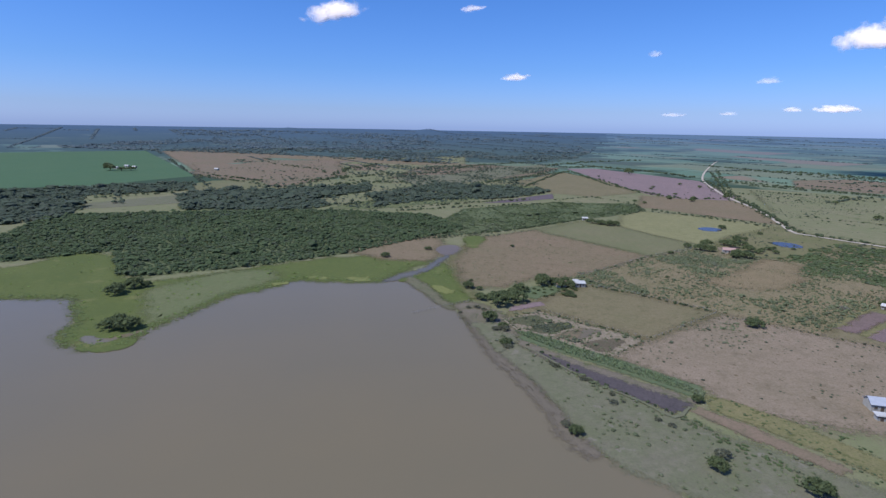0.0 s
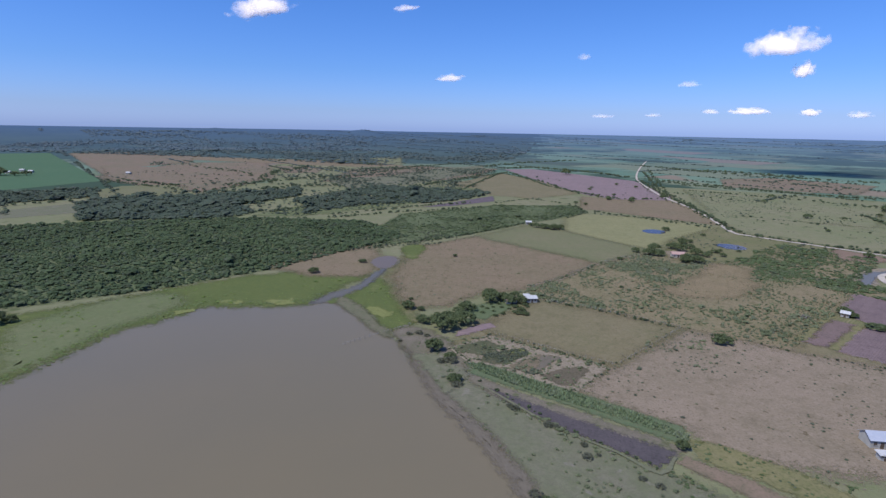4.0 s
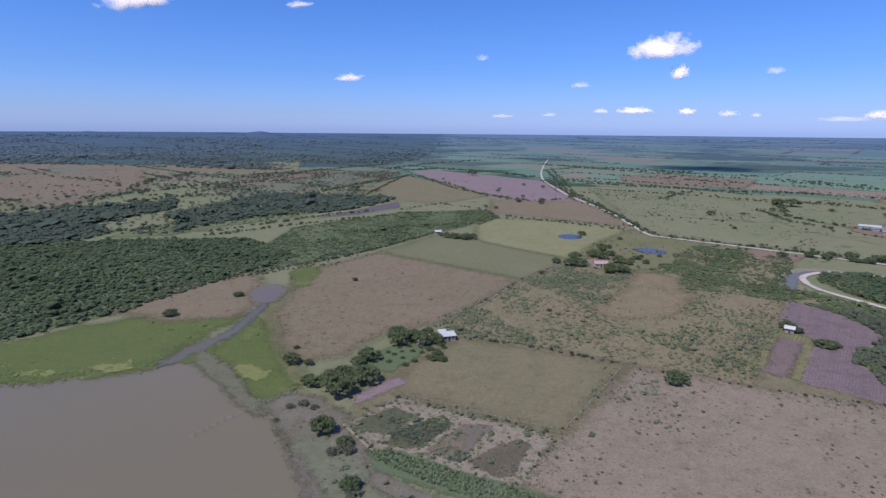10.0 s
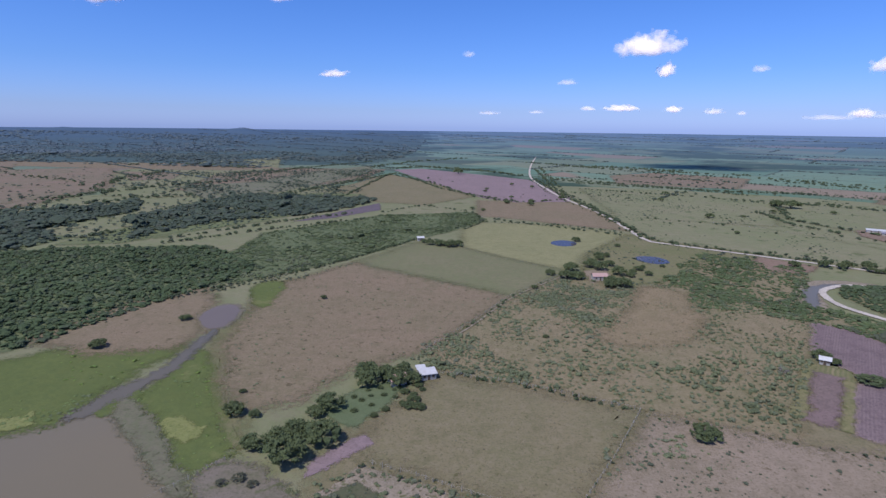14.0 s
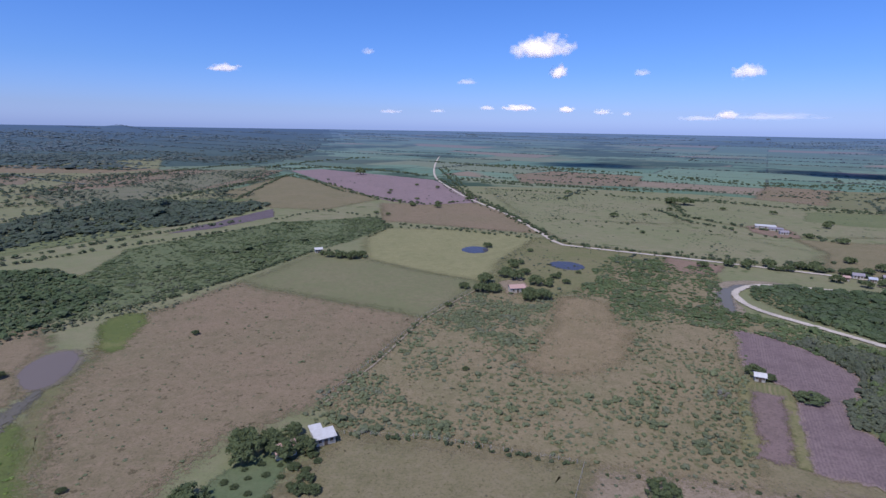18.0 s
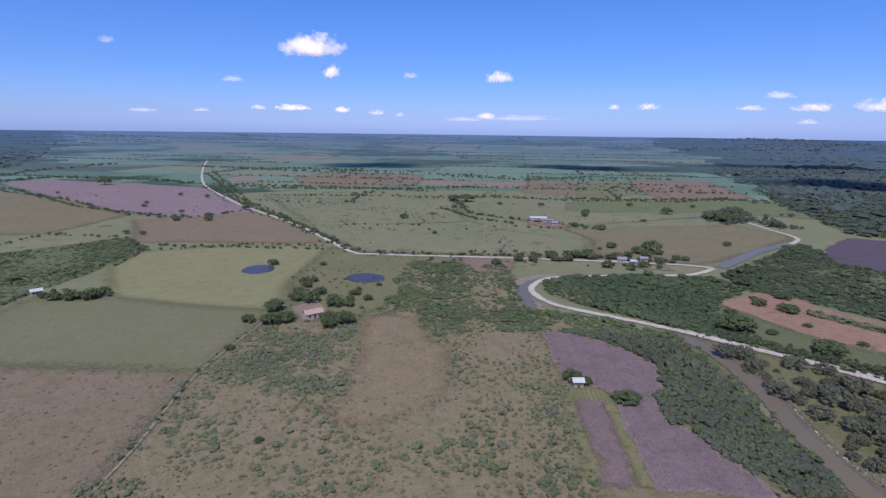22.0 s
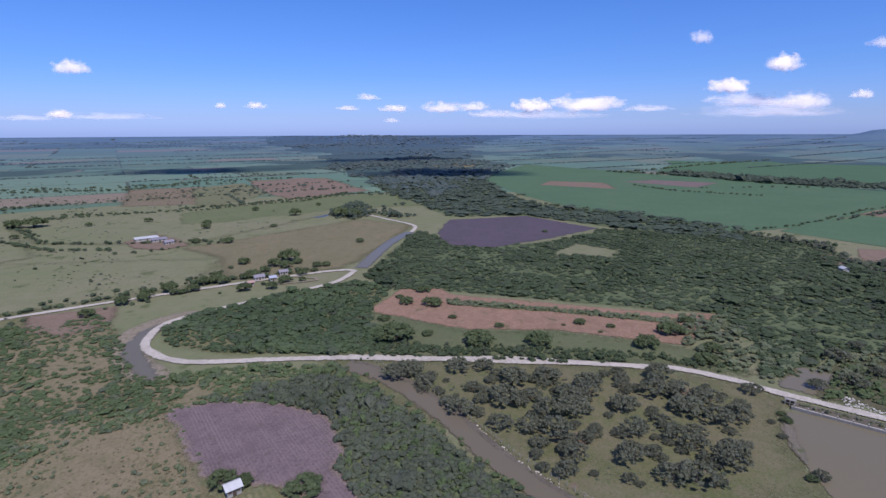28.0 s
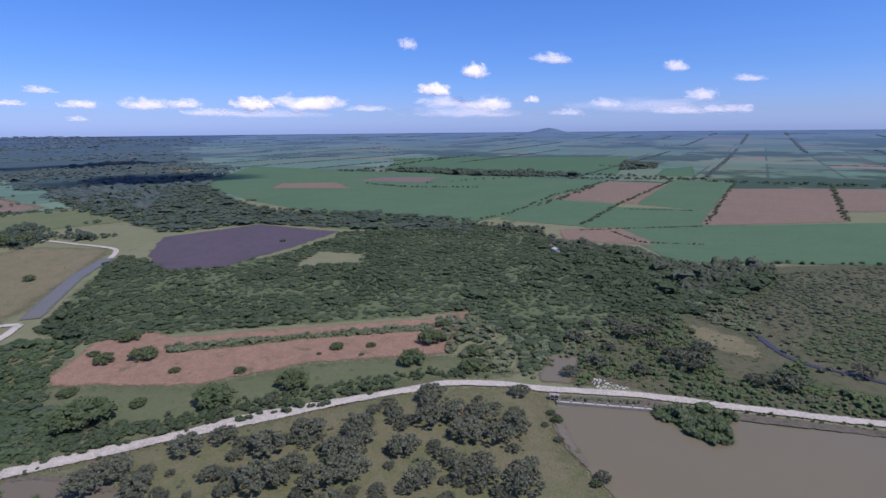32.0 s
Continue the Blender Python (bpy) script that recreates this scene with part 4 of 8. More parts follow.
patch("marsh", [(-200, -9), (-192, -17), (-182, -15), (-173, -8), (-178, 2), (-186, 1), (-189, -7), (-198, -5)], M_MARSH, 0.12, "low green spit of marsh grass in the lake", 1.0, 2.0, soft=1.5)
patch("inlet", [(-203, -7), (-201, -3), (-191, -5), (-189, 2), (-186, 10), (-183, 9), (-186, -1), (-188, -9), (-194, -11)], M_LAKE, 0.14, "narrow muddy inlet behind the spit", 0.6, 2.0, "lake", soft=1.0)
ribbon("bank", [(-24, 59), (-12, 50), (0, 41), (9, 35), (22, 29), (33, 22), (38, 31)], 1.0, M_SHORE, 0.36, "low bare earth bank beside the wet strip", "bank", 0.6)
patch("pond_rim", [(-128, 214), (-129, 225), (-125, 233), (-119, 235), (-113, 228), (-110, 212), (-111, 204), (-116, 200), (-123, 207)], M_PALEMUD, 0.1, "pale trodden mud round the pond", 0.8, 3.0, "mud", 2, soft=3.0, grow=2.0)
patch("pond", [(-128, 214), (-129, 225), (-125, 233), (-119, 235), (-113, 228), (-110, 212), (-111, 204), (-116, 200), (-123, 207)], M_GREYPOND, 0.14, "small round blue-grey pond", 0.8, 3.0, "pond")
patch("channel", [(-125, 122), (-124, 133), (-119, 146), (-115, 158), (-114, 172), (-115, 187), (-114, 201), (-111, 201), (-111, 186), (-108, 168), (-109, 156), (-112, 146), (-117, 134), (-118, 124)], M_CHANNEL, 0.13, "muddy channel between pond and lake", 1.5, 2.0, "water", soft=4.5)
patch("pond", [(64, 405), (72, 416), (82, 416), (88, 407), (82, 394), (69, 393)], M_POND, 0.14, "small blue pond in yellow-green pasture", 0.8, 3.0, "pond", 2)
patch("pond", [(119, 361), (126, 366), (135, 363), (141, 355), (139, 345), (131, 341), (123, 345), (118, 352)], M_POND, 0.14, "dark blue pond beside the farm", 0.8, 3.0, "pond", 2)
patch("field_margin", [(166, 231), (176, 222), (182, 200), (179, 182), (166, 168), (158, 167), (147, 150), (150, 144), (145, 132), (146, 127), (142, 115), (119, 132), (143, 167), (151, 167), (146, 182), (144, 195)], M_PINK, 0.1, "pale bare margin round ploughed soil", 1.5, 3.0, grow=1.5, soft=3.0)
M_PALESOIL = ground_mat("pale_pink_soil", (0.225, 0.168, 0.162), (0.2, 0.152, 0.142), (0.25, 0.19, 0.178), 0.08, 0.5)
patch("field_margin", [(166, 231), (176, 222), (182, 200), (179, 182), (166, 168), (158, 167), (147, 150), (150, 144), (145, 132), (146, 127), (142, 115), (119, 132), (143, 167), (151, 167), (146, 182), (144, 195)], M_PALESOIL, 0.12, "pale pink bare margin round ploughed soil", 1.5, 3.0, soft=2.2, grow=0.8)
patch("ploughed_field", [(166, 231), (176, 222), (182, 200), (179, 182), (166, 168), (158, 167), (147, 150), (150, 144), (145, 132), (146, 127), (142, 115), (119, 132), (143, 167), (151, 167), (146, 182), (144, 195)], M_PLOUGH, 0.13, "ploughed mauve soil with pale furrows", 1.5, 3.0)
patch("ploughed_field", [(132, 176), (140, 172), (115, 135), (108, 139)], M_PLOUGHRED, 0.13, "narrow ploughed plot of dark brown soil", 2.0, 3.0, soft=4.0)
patch("canal", [(243, 298), (221, 303), (202, 296), (188, 280), (182, 267), (181, 252), (188, 263), (197, 280), (211, 293), (233, 298)], M_CANAL, 0.13, "grey canal pool inside the road bend", 1.0, 3.0, "canal")
ribbon("creek", [(216, 196), (214, 182), (206, 165), (194, 146), (174, 121), (160, 98)], 8.5, M_CREEK, 0.35, "straight muddy creek between woods and grass", "creek")
ribbon("canal", [(481, 287), (430, 283), (352, 265)], 9.0, M_CANAL, 0.34, "grey canal beside the tan pasture", "canal")
patch("reservoir", [(237, 46), (228, 13), (221, -5), (218, -5), (198, -59), (158, -48), (157, 39), (191, 46), (211, 49), (223, 50)], M_LAKE, 0.12, "muddy brown reservoir below the road dam", 1.0, category="reservoir")
patch("pool", [(274, 35), (271, 23), (258, 29), (249, 35), (253, 44)], M_LAKE, 0.12, "muddy pool above the sluice", 1.0, category="pond")
ribbon("creek", [(280, -60), (260, -56), (249, -59), (242, -66), (233, -73), (224, -80)], 2.4, M_POND, 0.34, "narrow blue-grey creek through scrub", "creek")
patch("fallow_field", [(281, 219), (320, 219), (327, 210), (324, 198), (316, 189), (323, 76), (330, 56), (309, 63), (282, 71), (282, 124), (269, 164), (276, 214)], M_RED, 0.12, "bare red-brown field with scattered bushes", 1.5)
patch("pasture", [(249, 224), (275, 215), (267, 163), (280, 124), (279, 72), (261, 51), (258, 87), (242, 144), (223, 199), (221, 206)], M_DAMP, 0.10, "dull green grass between red field and road", 1.5)
patch("ploughed_field", [(484, 261), (557, 278), (610, 209), (557, 131), (499, 161), (442, 200), (441, 235)], M_MAUVE, 0.13, "dark mauve bare field among woods", 2.5)
patch("clearing", [(434, 153), (480, 141), (466, 109), (441, 110)], M_ROUGH, 0.13, "lime green clearing in the woods", 2.5)
for p, m, w in (([(1068, 396), (1527, 399), (955, -304), (780, -147), (641, -57), (582, 15), (685, 162), (803, 252)], M_CANELIGHT, "wide green cane field"), ([(597, -28), (724, -128), (675, -183), (547, -89)], M_CANELIGHT, "green cane field"), ([(670, -211), (932, -404), (892, -484), (614, -257)], M_CANELIGHT, "green cane field"), ([(540, -92), (649, -170), (614, -257), (526, -199)], M_CANELIGHT, "blue-green cane field"), ([(528, -113), (501, -398), (373, -250), (408, -101)], M_CANELIGHT, "long green cane field beside woods"), ([(1855, 38), (1686, -696), (1064, -354), (1310, -19)], M_CANE, "distant blue-green cane field"), ([(740, -133), (937, -296), (890, -369), (681, -206)], M_STUBBLE, "brown harvested field"), ([(531, -202), (793, -414), (762, -553), (525, -337)], M_STUBBLE, "brown harvested field with a pale pond"), ([(763, -549), (719, -650), (570, -478), (576, -390)], M_STUBBLE, "brown harvested field"), ([(528, -66), (528, -113), (462, -110), (487, -56)], M_STUBBLE, "brown bare ground beside woods")):
    patch("cane_field" if m in (M_CANE, M_CANELIGHT) else "harvested_field", p, m, 0.12, w, 1.5, 8.0, grow=4.5)
for p, m, w in (([(146, 576), (280, 496), (343, 372), (280, 339), (155, 424)], M_ROUGH, "lime green pasture beside the road"), ([(361, 425), (531, 365), (516, 305), (435, 283), (348, 278), (297, 328), (343, 372)], M_DRY, "tan pasture beside the canal"), ([(170, 827), (392, 691), (298, 504), (157, 548)], M_ROUGH, "olive rough grazing with bushes"), ([(399, 687), (602, 563), (724, 472), (637, 407), (372, 436), (333, 557)], M_ROUGH, "olive pasture with hedges"), ([(281, 1077), (395, 1165), (543, 1051), (424, 851), (250, 903)], M_REDDRY, "reddish pasture dotted with bushes"), ([(658, 528), (796, 428), (703, 354), (568, 423)], M_ROUGH, "lime green pasture near the canal"), ([(670, 858), (749, 785), (575, 619), (523, 694)], M_TAN, "tan far pasture"), ([(868, 791), (969, 689), (783, 493), (655, 546)], M_TAN, "tan far pasture")):
    patch("pasture", p, m, 0.11, w, 3.0, 8.0)
for p, m, w in (([(1319, 73), (1114, -113), (1075, -250), (1071, -370), (1461, -580), (1712, -573), (1496, -298), (1880, -252), (1705, 16)], M_CANE, "distant blue-green cane field behind a tree belt"), ([(1023, -426), (998, -485), (1236, -631), (1176, -528)], M_CANE, "distant cane field beside dark trees"), ([(1064, 129), (994, 13), (1085, -26), (1117, 77)], M_PLOUGHRED, "far strip of dark brown soil"), ([(958, 259), (929, 134), (1027, 159), (1033, 252)], M_STUBBLE, "far strip of brown stubble in cane"), ([(498, 572), (447, 518), (469, 487), (517, 472), (535, 444), (577, 436), (620, 396), (650, 350), (720, 356), (763, 422), (733, 480), (625, 530), (551, 562)], M_LIME, "bright green pasture beside a blue pond"), ([(833, 759), (958, 735), (932, 653), (777, 494), (743, 510), (657, 546), (704, 618)], M_STUBBLE, "pinkish brown far pasture"), ([(722, 782), (824, 766), (704, 618), (602, 589), (560, 611)], M_GREEN, "dull green far pasture"), ([(1036, 591), (1275, 668), (1547, 659), (1550, 527), (1264, 499), (1177, 558)], M_DRY, "dry tan field among far woods"), ([(-973, 802), (-808, 876), (-615, 852), (-528, 733), (-528, 603), (-530, 537), (-603, 581), (-720, 613), (-766, 627)], M_REDDRY, "red-brown bare pasture before far woods"), ([(-678, 992), (-560, 998), (-503, 862), (-555, 831)], M_REDDRY, "small red-brown pasture between tree rows"), ([(-598, 429), (-494, 448), (-518, 508), (-592, 569), (-642, 525), (-633, 476)], M_GREEN, "green field before woods"), ([(-440, 761), (-355, 834), (-316, 1085), (-238, 1259), (-204, 1072), (-245, 822), (-283, 622), (-329, 631)], M_SHORE, "grey-green rough pasture between hedges"), ([(-984, 1089), (-605, 1057), (-495, 1059), (-417, 1147), (-577, 1251), (-800, 1243), (-1071, 1217)], M_TAN, "tan pasture along the far woods"), ([(-312, 357), (-270, 371), (-247, 420), (-193, 480), (-220, 561), (-195, 633), (-139, 703), (-214, 705), (-233, 622), (-267, 509), (-294, 449), (-315, 394)], M_LIME, "lime green strip between belts of trees")):
    patch("field", p, m, 0.13, w, 4.0, 8.0, soft=6.0)
ribbon("track", [(822, 914), (905, 902), (1001, 777)], 5.0, M_TRACK, 0.41, "pale far track beside tree rows", "track")
ribbon("road", [(213, 1763), (152, 1348), (115, 1012), (118, 792), (127, 679), (143, 567), (146, 469), (148, 424), (161, 409), (233, 360), (304, 308), (340, 277), (344, 265)], 3.8, M_ROAD, 0.42, "pale gravel country road", rough=0.8)
ribbon("road", [(344, 265), (314, 263), (274, 282), (233, 299), (211, 292), (200, 279), (197, 257), (210, 227), (221, 202), (232, 168), (243, 140), (249, 111)], 4.0, M_ROAD, 0.44, "white gravel dyke road round the bend")
ribbon("road", [(223, 199), (229, 181), (239, 144), (248, 114), (254, 87), (256, 75), (252, 56), (247, 45), (238, 15), (226, -11), (210, -48), (202, -64)] + [(180, -130), (150, -230)], 4.0, M_ROAD, 0.46, "white gravel road across the dam")
ribbon("road", [(562, 374), (541, 339), (515, 298), (482, 286)], 3.8, M_ROAD, 0.42, "white gravel track beside the canal")

# ---- woods and scrub ----
THICKET = [(160, 362), (180, 384), (183, 364), (201, 368), (204, 345), (227, 345), (209, 307), (182, 267), (180, 247), (195, 214), (211, 195), (183, 186), (182, 200), (176, 222), (166, 231), (141, 244), (114, 251), (127, 280), (110, 292), (122, 309), (134, 315), (141, 338)]
CREEK_WOODS = [(176, 222), (211, 200), (203, 180), (187, 152), (170, 126), (159, 107), (149, 105), (145, 117), (147, 127), (146, 133), (151, 145), (148, 151), (159, 165), (167, 168), (180, 181), (183, 201)]
LOOP_WOODS = [(236, 297), (283, 278), (323, 253), (313, 224), (287, 221), (262, 214), (250, 201), (236, 188), (226, 202), (218, 228), (210, 249), (208, 275), (218, 291)]
LOOP_EDGE = [(237, 189), (247, 158), (253, 123), (261, 93), (255, 93), (246, 122), (238, 154), (225, 199)]
RIVER_WOODS = [(335, 254), (488, 282), (470, 258), (433, 231), (434, 198), (490, 157), (546, 123), (554, 74), (439, 26), (336, 38), (331, 59), (324, 199), (313, 224)]
NORTH_WOODS = [(578, 286), (659, 351), (753, 446), (1024, 622), (1119, 472), (1025, 373), (794, 273), (682, 194), (677, 125), (597, 7), (537, 14), (570, 126), (618, 210)]
DARK_BELT = [(573, 16), (535, -43), (473, -46), (447, -80), (400, -96), (377, -146), (363, -133), (356, -101), (322, -58), (361, -72), (416, -77), (458, -41), (522, -39)]
EAST_SCRUB = [(368, -139), (373, -220), (353, -270), (228, -107), (241, -81), (253, -65), (275, -69), (327, -86)]
DAM_SCRUB = [(285, 16), (306, -15), (308, -41), (275, -33), (241, -20), (254, -59), (233, -47), (224, -63), (212, -51), (228, -13), (241, 10), (248, 12), (253, 22), (245, 35)]
SLOPE_SCRUB = [(299, 42), (290, 26), (274, 35), (253, 45), (256, 50)]
WOODS_G = [(-544, 362), (-475, 479), (-391, 598), (-351, 519), (-383, 373), (-446, 276)]
WOODS_H = [(-337, 501), (-297, 681), (-117, 656), (-129, 587), (-171, 520), (-242, 467), (-270, 381)]
ISLAND, CLEARING, MAUVE = [(228, 15), (228, 6), (224, -2), (220, -7), (216, -1), (207, 3), (208, 7), (214, 13), (220, 13), (224, 17)], [(434, 153), (480, 141), (466, 109), (441, 110)], [(484, 261), (557, 278), (610, 209), (557, 131), (499, 161), (442, 200), (441, 235)]
CANE_STRIP = [(-33, 76), (-23, 75), (-3, 67), (18, 58), (33, 51), (44, 43.5), (43, 40), (30, 46), (9, 54), (-10, 61), (-29, 71)]
RED_VERGE = [(306, 188), (311, 141), (315, 74), (308, 76), (306, 126), (299, 183)]
patch("verge", RED_VERGE, M_OLIVE, 0.16, "green grass strip between red plots", 1.0, soft=1.5)
for w in (THICKET, CREEK_WOODS, LOOP_WOODS, RIVER_WOODS, NORTH_WOODS, DARK_BELT, EAST_SCRUB, DAM_SCRUB, WOODS_G):
    patch("undergrowth", w, M_SCRUB if w is THICKET else M_SEDGE if w in (DAM_SCRUB, EAST_SCRUB) else M_OLIVE if w is LOOP_WOODS else M_FLOOR, -0.08, "green undergrowth below bushes", 2.5)
patch("pasture", [(218, 206), (228, 181), (238, 143), (246, 114), (252, 87), (250, 56), (245, 46), (223, 49), (209, 50), (191, 46), (181, 74), (199, 193)], M_GROVE, -0.06, "dry olive grass under thorn trees", 1.0)
patch("pasture", [(220, 196), (240, 155), (250, 58), (217, 47), (166, 64), (158, 97), (177, 122), (198, 148), (210, 167)], M_GROVE, -0.07, "dry olive grass beside the creek", 1.0)
patch("undergrowth", ISLAND, M_FLOOR, 0.06, "green bank below the bushes", 1.0)
patch("mud_flat", [(-72, 98), (-64, 110), (-46, 101), (-40, 86), (-31, 76), (-30, 65), (-42, 66), (-55, 80)], M_PALEMUD, 0.03, "pale trodden mud at the lake edge", 2.5)
patch("shore", [(-55, 79), (-44, 82), (-28, 65), (-33, 50), (-43, 63)], M_SHORE, 0.04, "dull green shore grass", 2.5)
patch("pasture", [(138, 450), (151, 428), (178, 405), (222, 389), (195, 339), (160, 351), (135, 309), (94, 285), (70, 306), (87, 371)], M_OLIVE, -0.06, "olive rough pasture round the farm pond", 2.0)
patch("field", [(-439, 270), (-367, 346), (-347, 368), (-332, 324), (-378, 245), (-388, 226)], M_LIME, 0.0, "lime green grass strip between woods", 3.0)
patch("field", [(-316, 376), (-255, 497), (-148, 647), (-132, 604), (-168, 536), (-269, 368)], M_LIME, 0.0, "lime green grass strip between woods", 3.0)
patch("bare_ground", [(102, 290), (125, 276), (114, 248), (118, 232), (96, 203), (82, 197), (67, 195), (59, 201), (58, 211), (71, 222), (86, 254)], M_SCRUBTAN, 0.03, "bare brown grazing between bushes", 4.0)
patch("pasture", [(-186, 181), (-172, 240), (-148, 264), (-129, 234), (-128, 214), (-116, 200), (-121, 180), (-148, 172)], M_TAN, 0.0, "brown strip of pasture beside the pond", 3.0)
patch("meadow", [(-114, 201), (-106, 210), (-117, 267), (-98, 295), (-90, 211), (-97, 182), (-82, 141), (-61, 113), (-65, 110), (-88, 136)], M_OLIVE, -0.07, "olive meadow between pond and pasture", 3.0)

patch("meadow", [(-125, 266), (-115, 282), (-104, 272), (-100, 235), (-106, 229)], M_MARSH, 0.0, "lime green wet grass beside the pond", 2.5, rounds=2)
patch("yard", [(74, 318), (90, 327), (90, 307), (73, 290)], M_PINK, 0.0, "bare trodden yard of the farmhouse", 1.5)
patch("canal_bank", [(198, 302), (219, 312), (249, 304), (244, 295), (226, 298), (211, 293), (198, 278), (186, 249), (176, 259), (184, 281)], M_BERM, -0.06, "bare earth bank round the canal pool", 1.5, rounds=2)
patch("grass_strip", [(147, 177), (143, 168), (118, 132), (115, 134), (140, 172)], M_WEEDY, 0.0, "yellowing grass strip between ploughed plots", 0.8)
patch("grass_strip", [(134, 186), (139, 182), (132, 176), (108, 139), (104, 142)], M_WEEDY, 0.0, "green grass strip beside ploughed soil", 1.0)
patch("vegetable_plot", [(138, 182), (147, 177), (142, 168), (131, 176)], M_GARDEN, 0.02, "small vegetable plot with planted rows", 0.5)
patch("pond", [(536, 433), (558, 440), (570, 432), (557, 414), (532, 410), (521, 417)], M_POND, 0.02, "blue pond in far pasture", 0.8, 4.0, "pond", 2)
patch("pond", [(635, -406), (645, -428), (631, -425), (621, -405)], M_PALEWATER, 0.02, "pale shallow pond in brown stubble", 0.8, 4.0, "pond", 2)
patch("bare_ground", [(512, -28), (493, -50), (455, -41), (465, -25)], M_STUBBLE, 0.03, "bare brown ground beside the woods", 2.0)
patch("bare_ground", [(300, -36), (287, -46), (275, -52), (258, -49), (260, -39), (273, -34), (286, -32)], M_DRY, 0.0, "thin tan grazing beside the creek", 3.0, 2.0, soft=9.0)
patch("embankment", [(232, 11), (223, -8), (207, -45), (199, -60), (197, -57), (204, -42), (219, -6), (228, 14)], M_DARKBANK, 0.2, "dark earth embankment below the dam road", 0.6, 3.0, soft=0.8)
patch("shore", [(235, 47), (227, 46), (213, 47), (203, 46), (203, 47), (212, 49), (224, 49)], M_PALEMUD, 0.2, "pale bare bank of the reservoir", 0.8, 3.0, soft=1.2)
patch("undergrowth", [(268, 30), (288, 12), (308, -15), (319, -47), (306, -77), (264, -63), (241, -81), (224, -102), (201, -72), (212, -50), (228, -12), (240, 10), (250, 24), (246, 36)], M_SEDGE, -0.12, "dark sedge and weeds below the dam", 2.0)
patch("undergrowth", [(288, 12), (308, -15), (324, -47), (359, -85), (389, -140), (367, -268), (254, -128), (251, -75), (275, -72), (294, -32)], M_SEDGE, -0.13, "dark green rough meadow beside the creek", 3.0)
patch("embankment", [(242, 41), (233, 10), (228, 13), (238, 44)], M_DARKBANK, 0.22, "dark earth bank between road and dam", 0.5, 3.0, soft=0.8)
CREEK_CLUMP = [(323, -48), (339, -68), (341, -90), (302, -76), (282, -63), (287, -55), (297, -48)]
patch("bare_ground", [(211, 371), (238, 344), (217, 325), (200, 329), (196, 349)], M_STUBBLE, 0.05, "bare brown ground beside the road", 2.0, 3.0, soft=5.0)
patch("pasture", [(-42, 86), (-37, 120), (-11, 162), (43, 250), (129, 199), (171, 144), (115, 68), (61, 54), (21, 81), (10, 60), (-14, 67)], M_DRY, -0.16, "dry grass along the field margins", 1.0)
patch("marsh", [(-115, 130), (-113, 141), (-94, 123), (-74, 101), (-67, 91), (-75, 93), (-93, 110)], M_FLOODED, 0.0, "dull green flooded grass at the lake edge", 2.0, 3.0, soft=9.0)
LOW = (0.7, 1.15)
woods(WOODS_A, 2.7, (0.8, 1.8), (0.6, 0.95), M_LAKEWOODS, "dense dark green woods behind the marsh", shapes=SHAPES_THIN)
stuff("thicket", scatter([(-169, 183), (-164, 222), (-141, 253), (-96, 288), (-75, 327), (-93, 334), (-137, 291), (-167, 236), (-176, 192)], 2.6, (0.4, 1.3), (0.6, 0.9), clumps=(0.06, -0.05)), SHAPES_LIGHT, M_CREEKWOODS, "low grey-green bushes along the edge of the woods", "bushes")
woods(WOODS_D, 2.9, (0.7, 1.7), (0.35, 0.6), M_LOWSCRUB, "low green scrub north of the pasture", -0.45, shapes=SHAPES_LIGHT)
for w in (WOODS_B, WOODS_C, WOODS_G, WOODS_H):
    woods(w, 5.2, (2.0, 4.2), (0.5, 0.85), M_MIDWOODS, "dark green woods between fields", -0.9, shapes=SHAPES_THIN)
woods([(1300, 73), (1235, 27), (1101, -100), (1052, -243), (1013, -274), (1066, -285), (1135, -250), (1211, -120), (1304, -15)], 7.0, (3.0, 5.5), (0.6, 1.0), M_MIDWOODS, "long dark belt of trees between cane fields", shapes=SHAPES_THIN)
woods([(1170, -426), (1202, -522), (1365, -621), (1419, -554)], 8.0, (3.5, 6.0), (0.5, 0.8), M_MIDWOODS, "dark block of trees among far cane", shapes=SHAPES_THIN)
woods([(544, 412), (588, 430), (643, 429), (620, 396), (593, 376), (573, 317), (552, 331), (565, 367), (527, 370), (524, 394)], 4.2, (1.8, 4.0), (0.8, 1.3), M_MIDWOODS, "dark green trees round the white track", -0.3, shapes=SHAPES_MID)
LAKE_WOODS = [(-781, 280), (-728, 364), (-649, 492), (-566, 411), (-630, 301), (-534, 230), (-494, 175), (-515, 134)]
woods(LAKE_WOODS, 5.0, (2.0, 4.0), (0.5, 0.85), M_MIDWOODS, "dark woods below the cane field", -0.9, shapes=SHAPES_THIN)
woods(WOODS_E, 3.1, (1.1, 2.3), (0.38, 0.62), M_WOODS, "dense green woods beyond the red field", -0.7, [CLEARING, MAUVE], SHAPES_LIGHT)
woods(RIVER_WOODS, 2.4, (1.0, 2.2), (0.5, 0.8), M_WOODS, "green woods beside the canal", -0.75, [WOODS_E, CLEARING, MAUVE], SHAPES_LIGHT)
woods(CREEK_WOODS, 1.9, (0.8, 1.9), (0.65, 1.05), M_CREEKWOODS, "dense grey-green trees beside the creek")
stuff("thicket", scatter(CREEK_WOODS, 2.2, (0.7, 1.8), (1.3, 1.9), clumps=(0.06, 0.12)), SHAPES_SOFT, M_SHRUB, "brighter green bushes among the creek trees", "bushes")
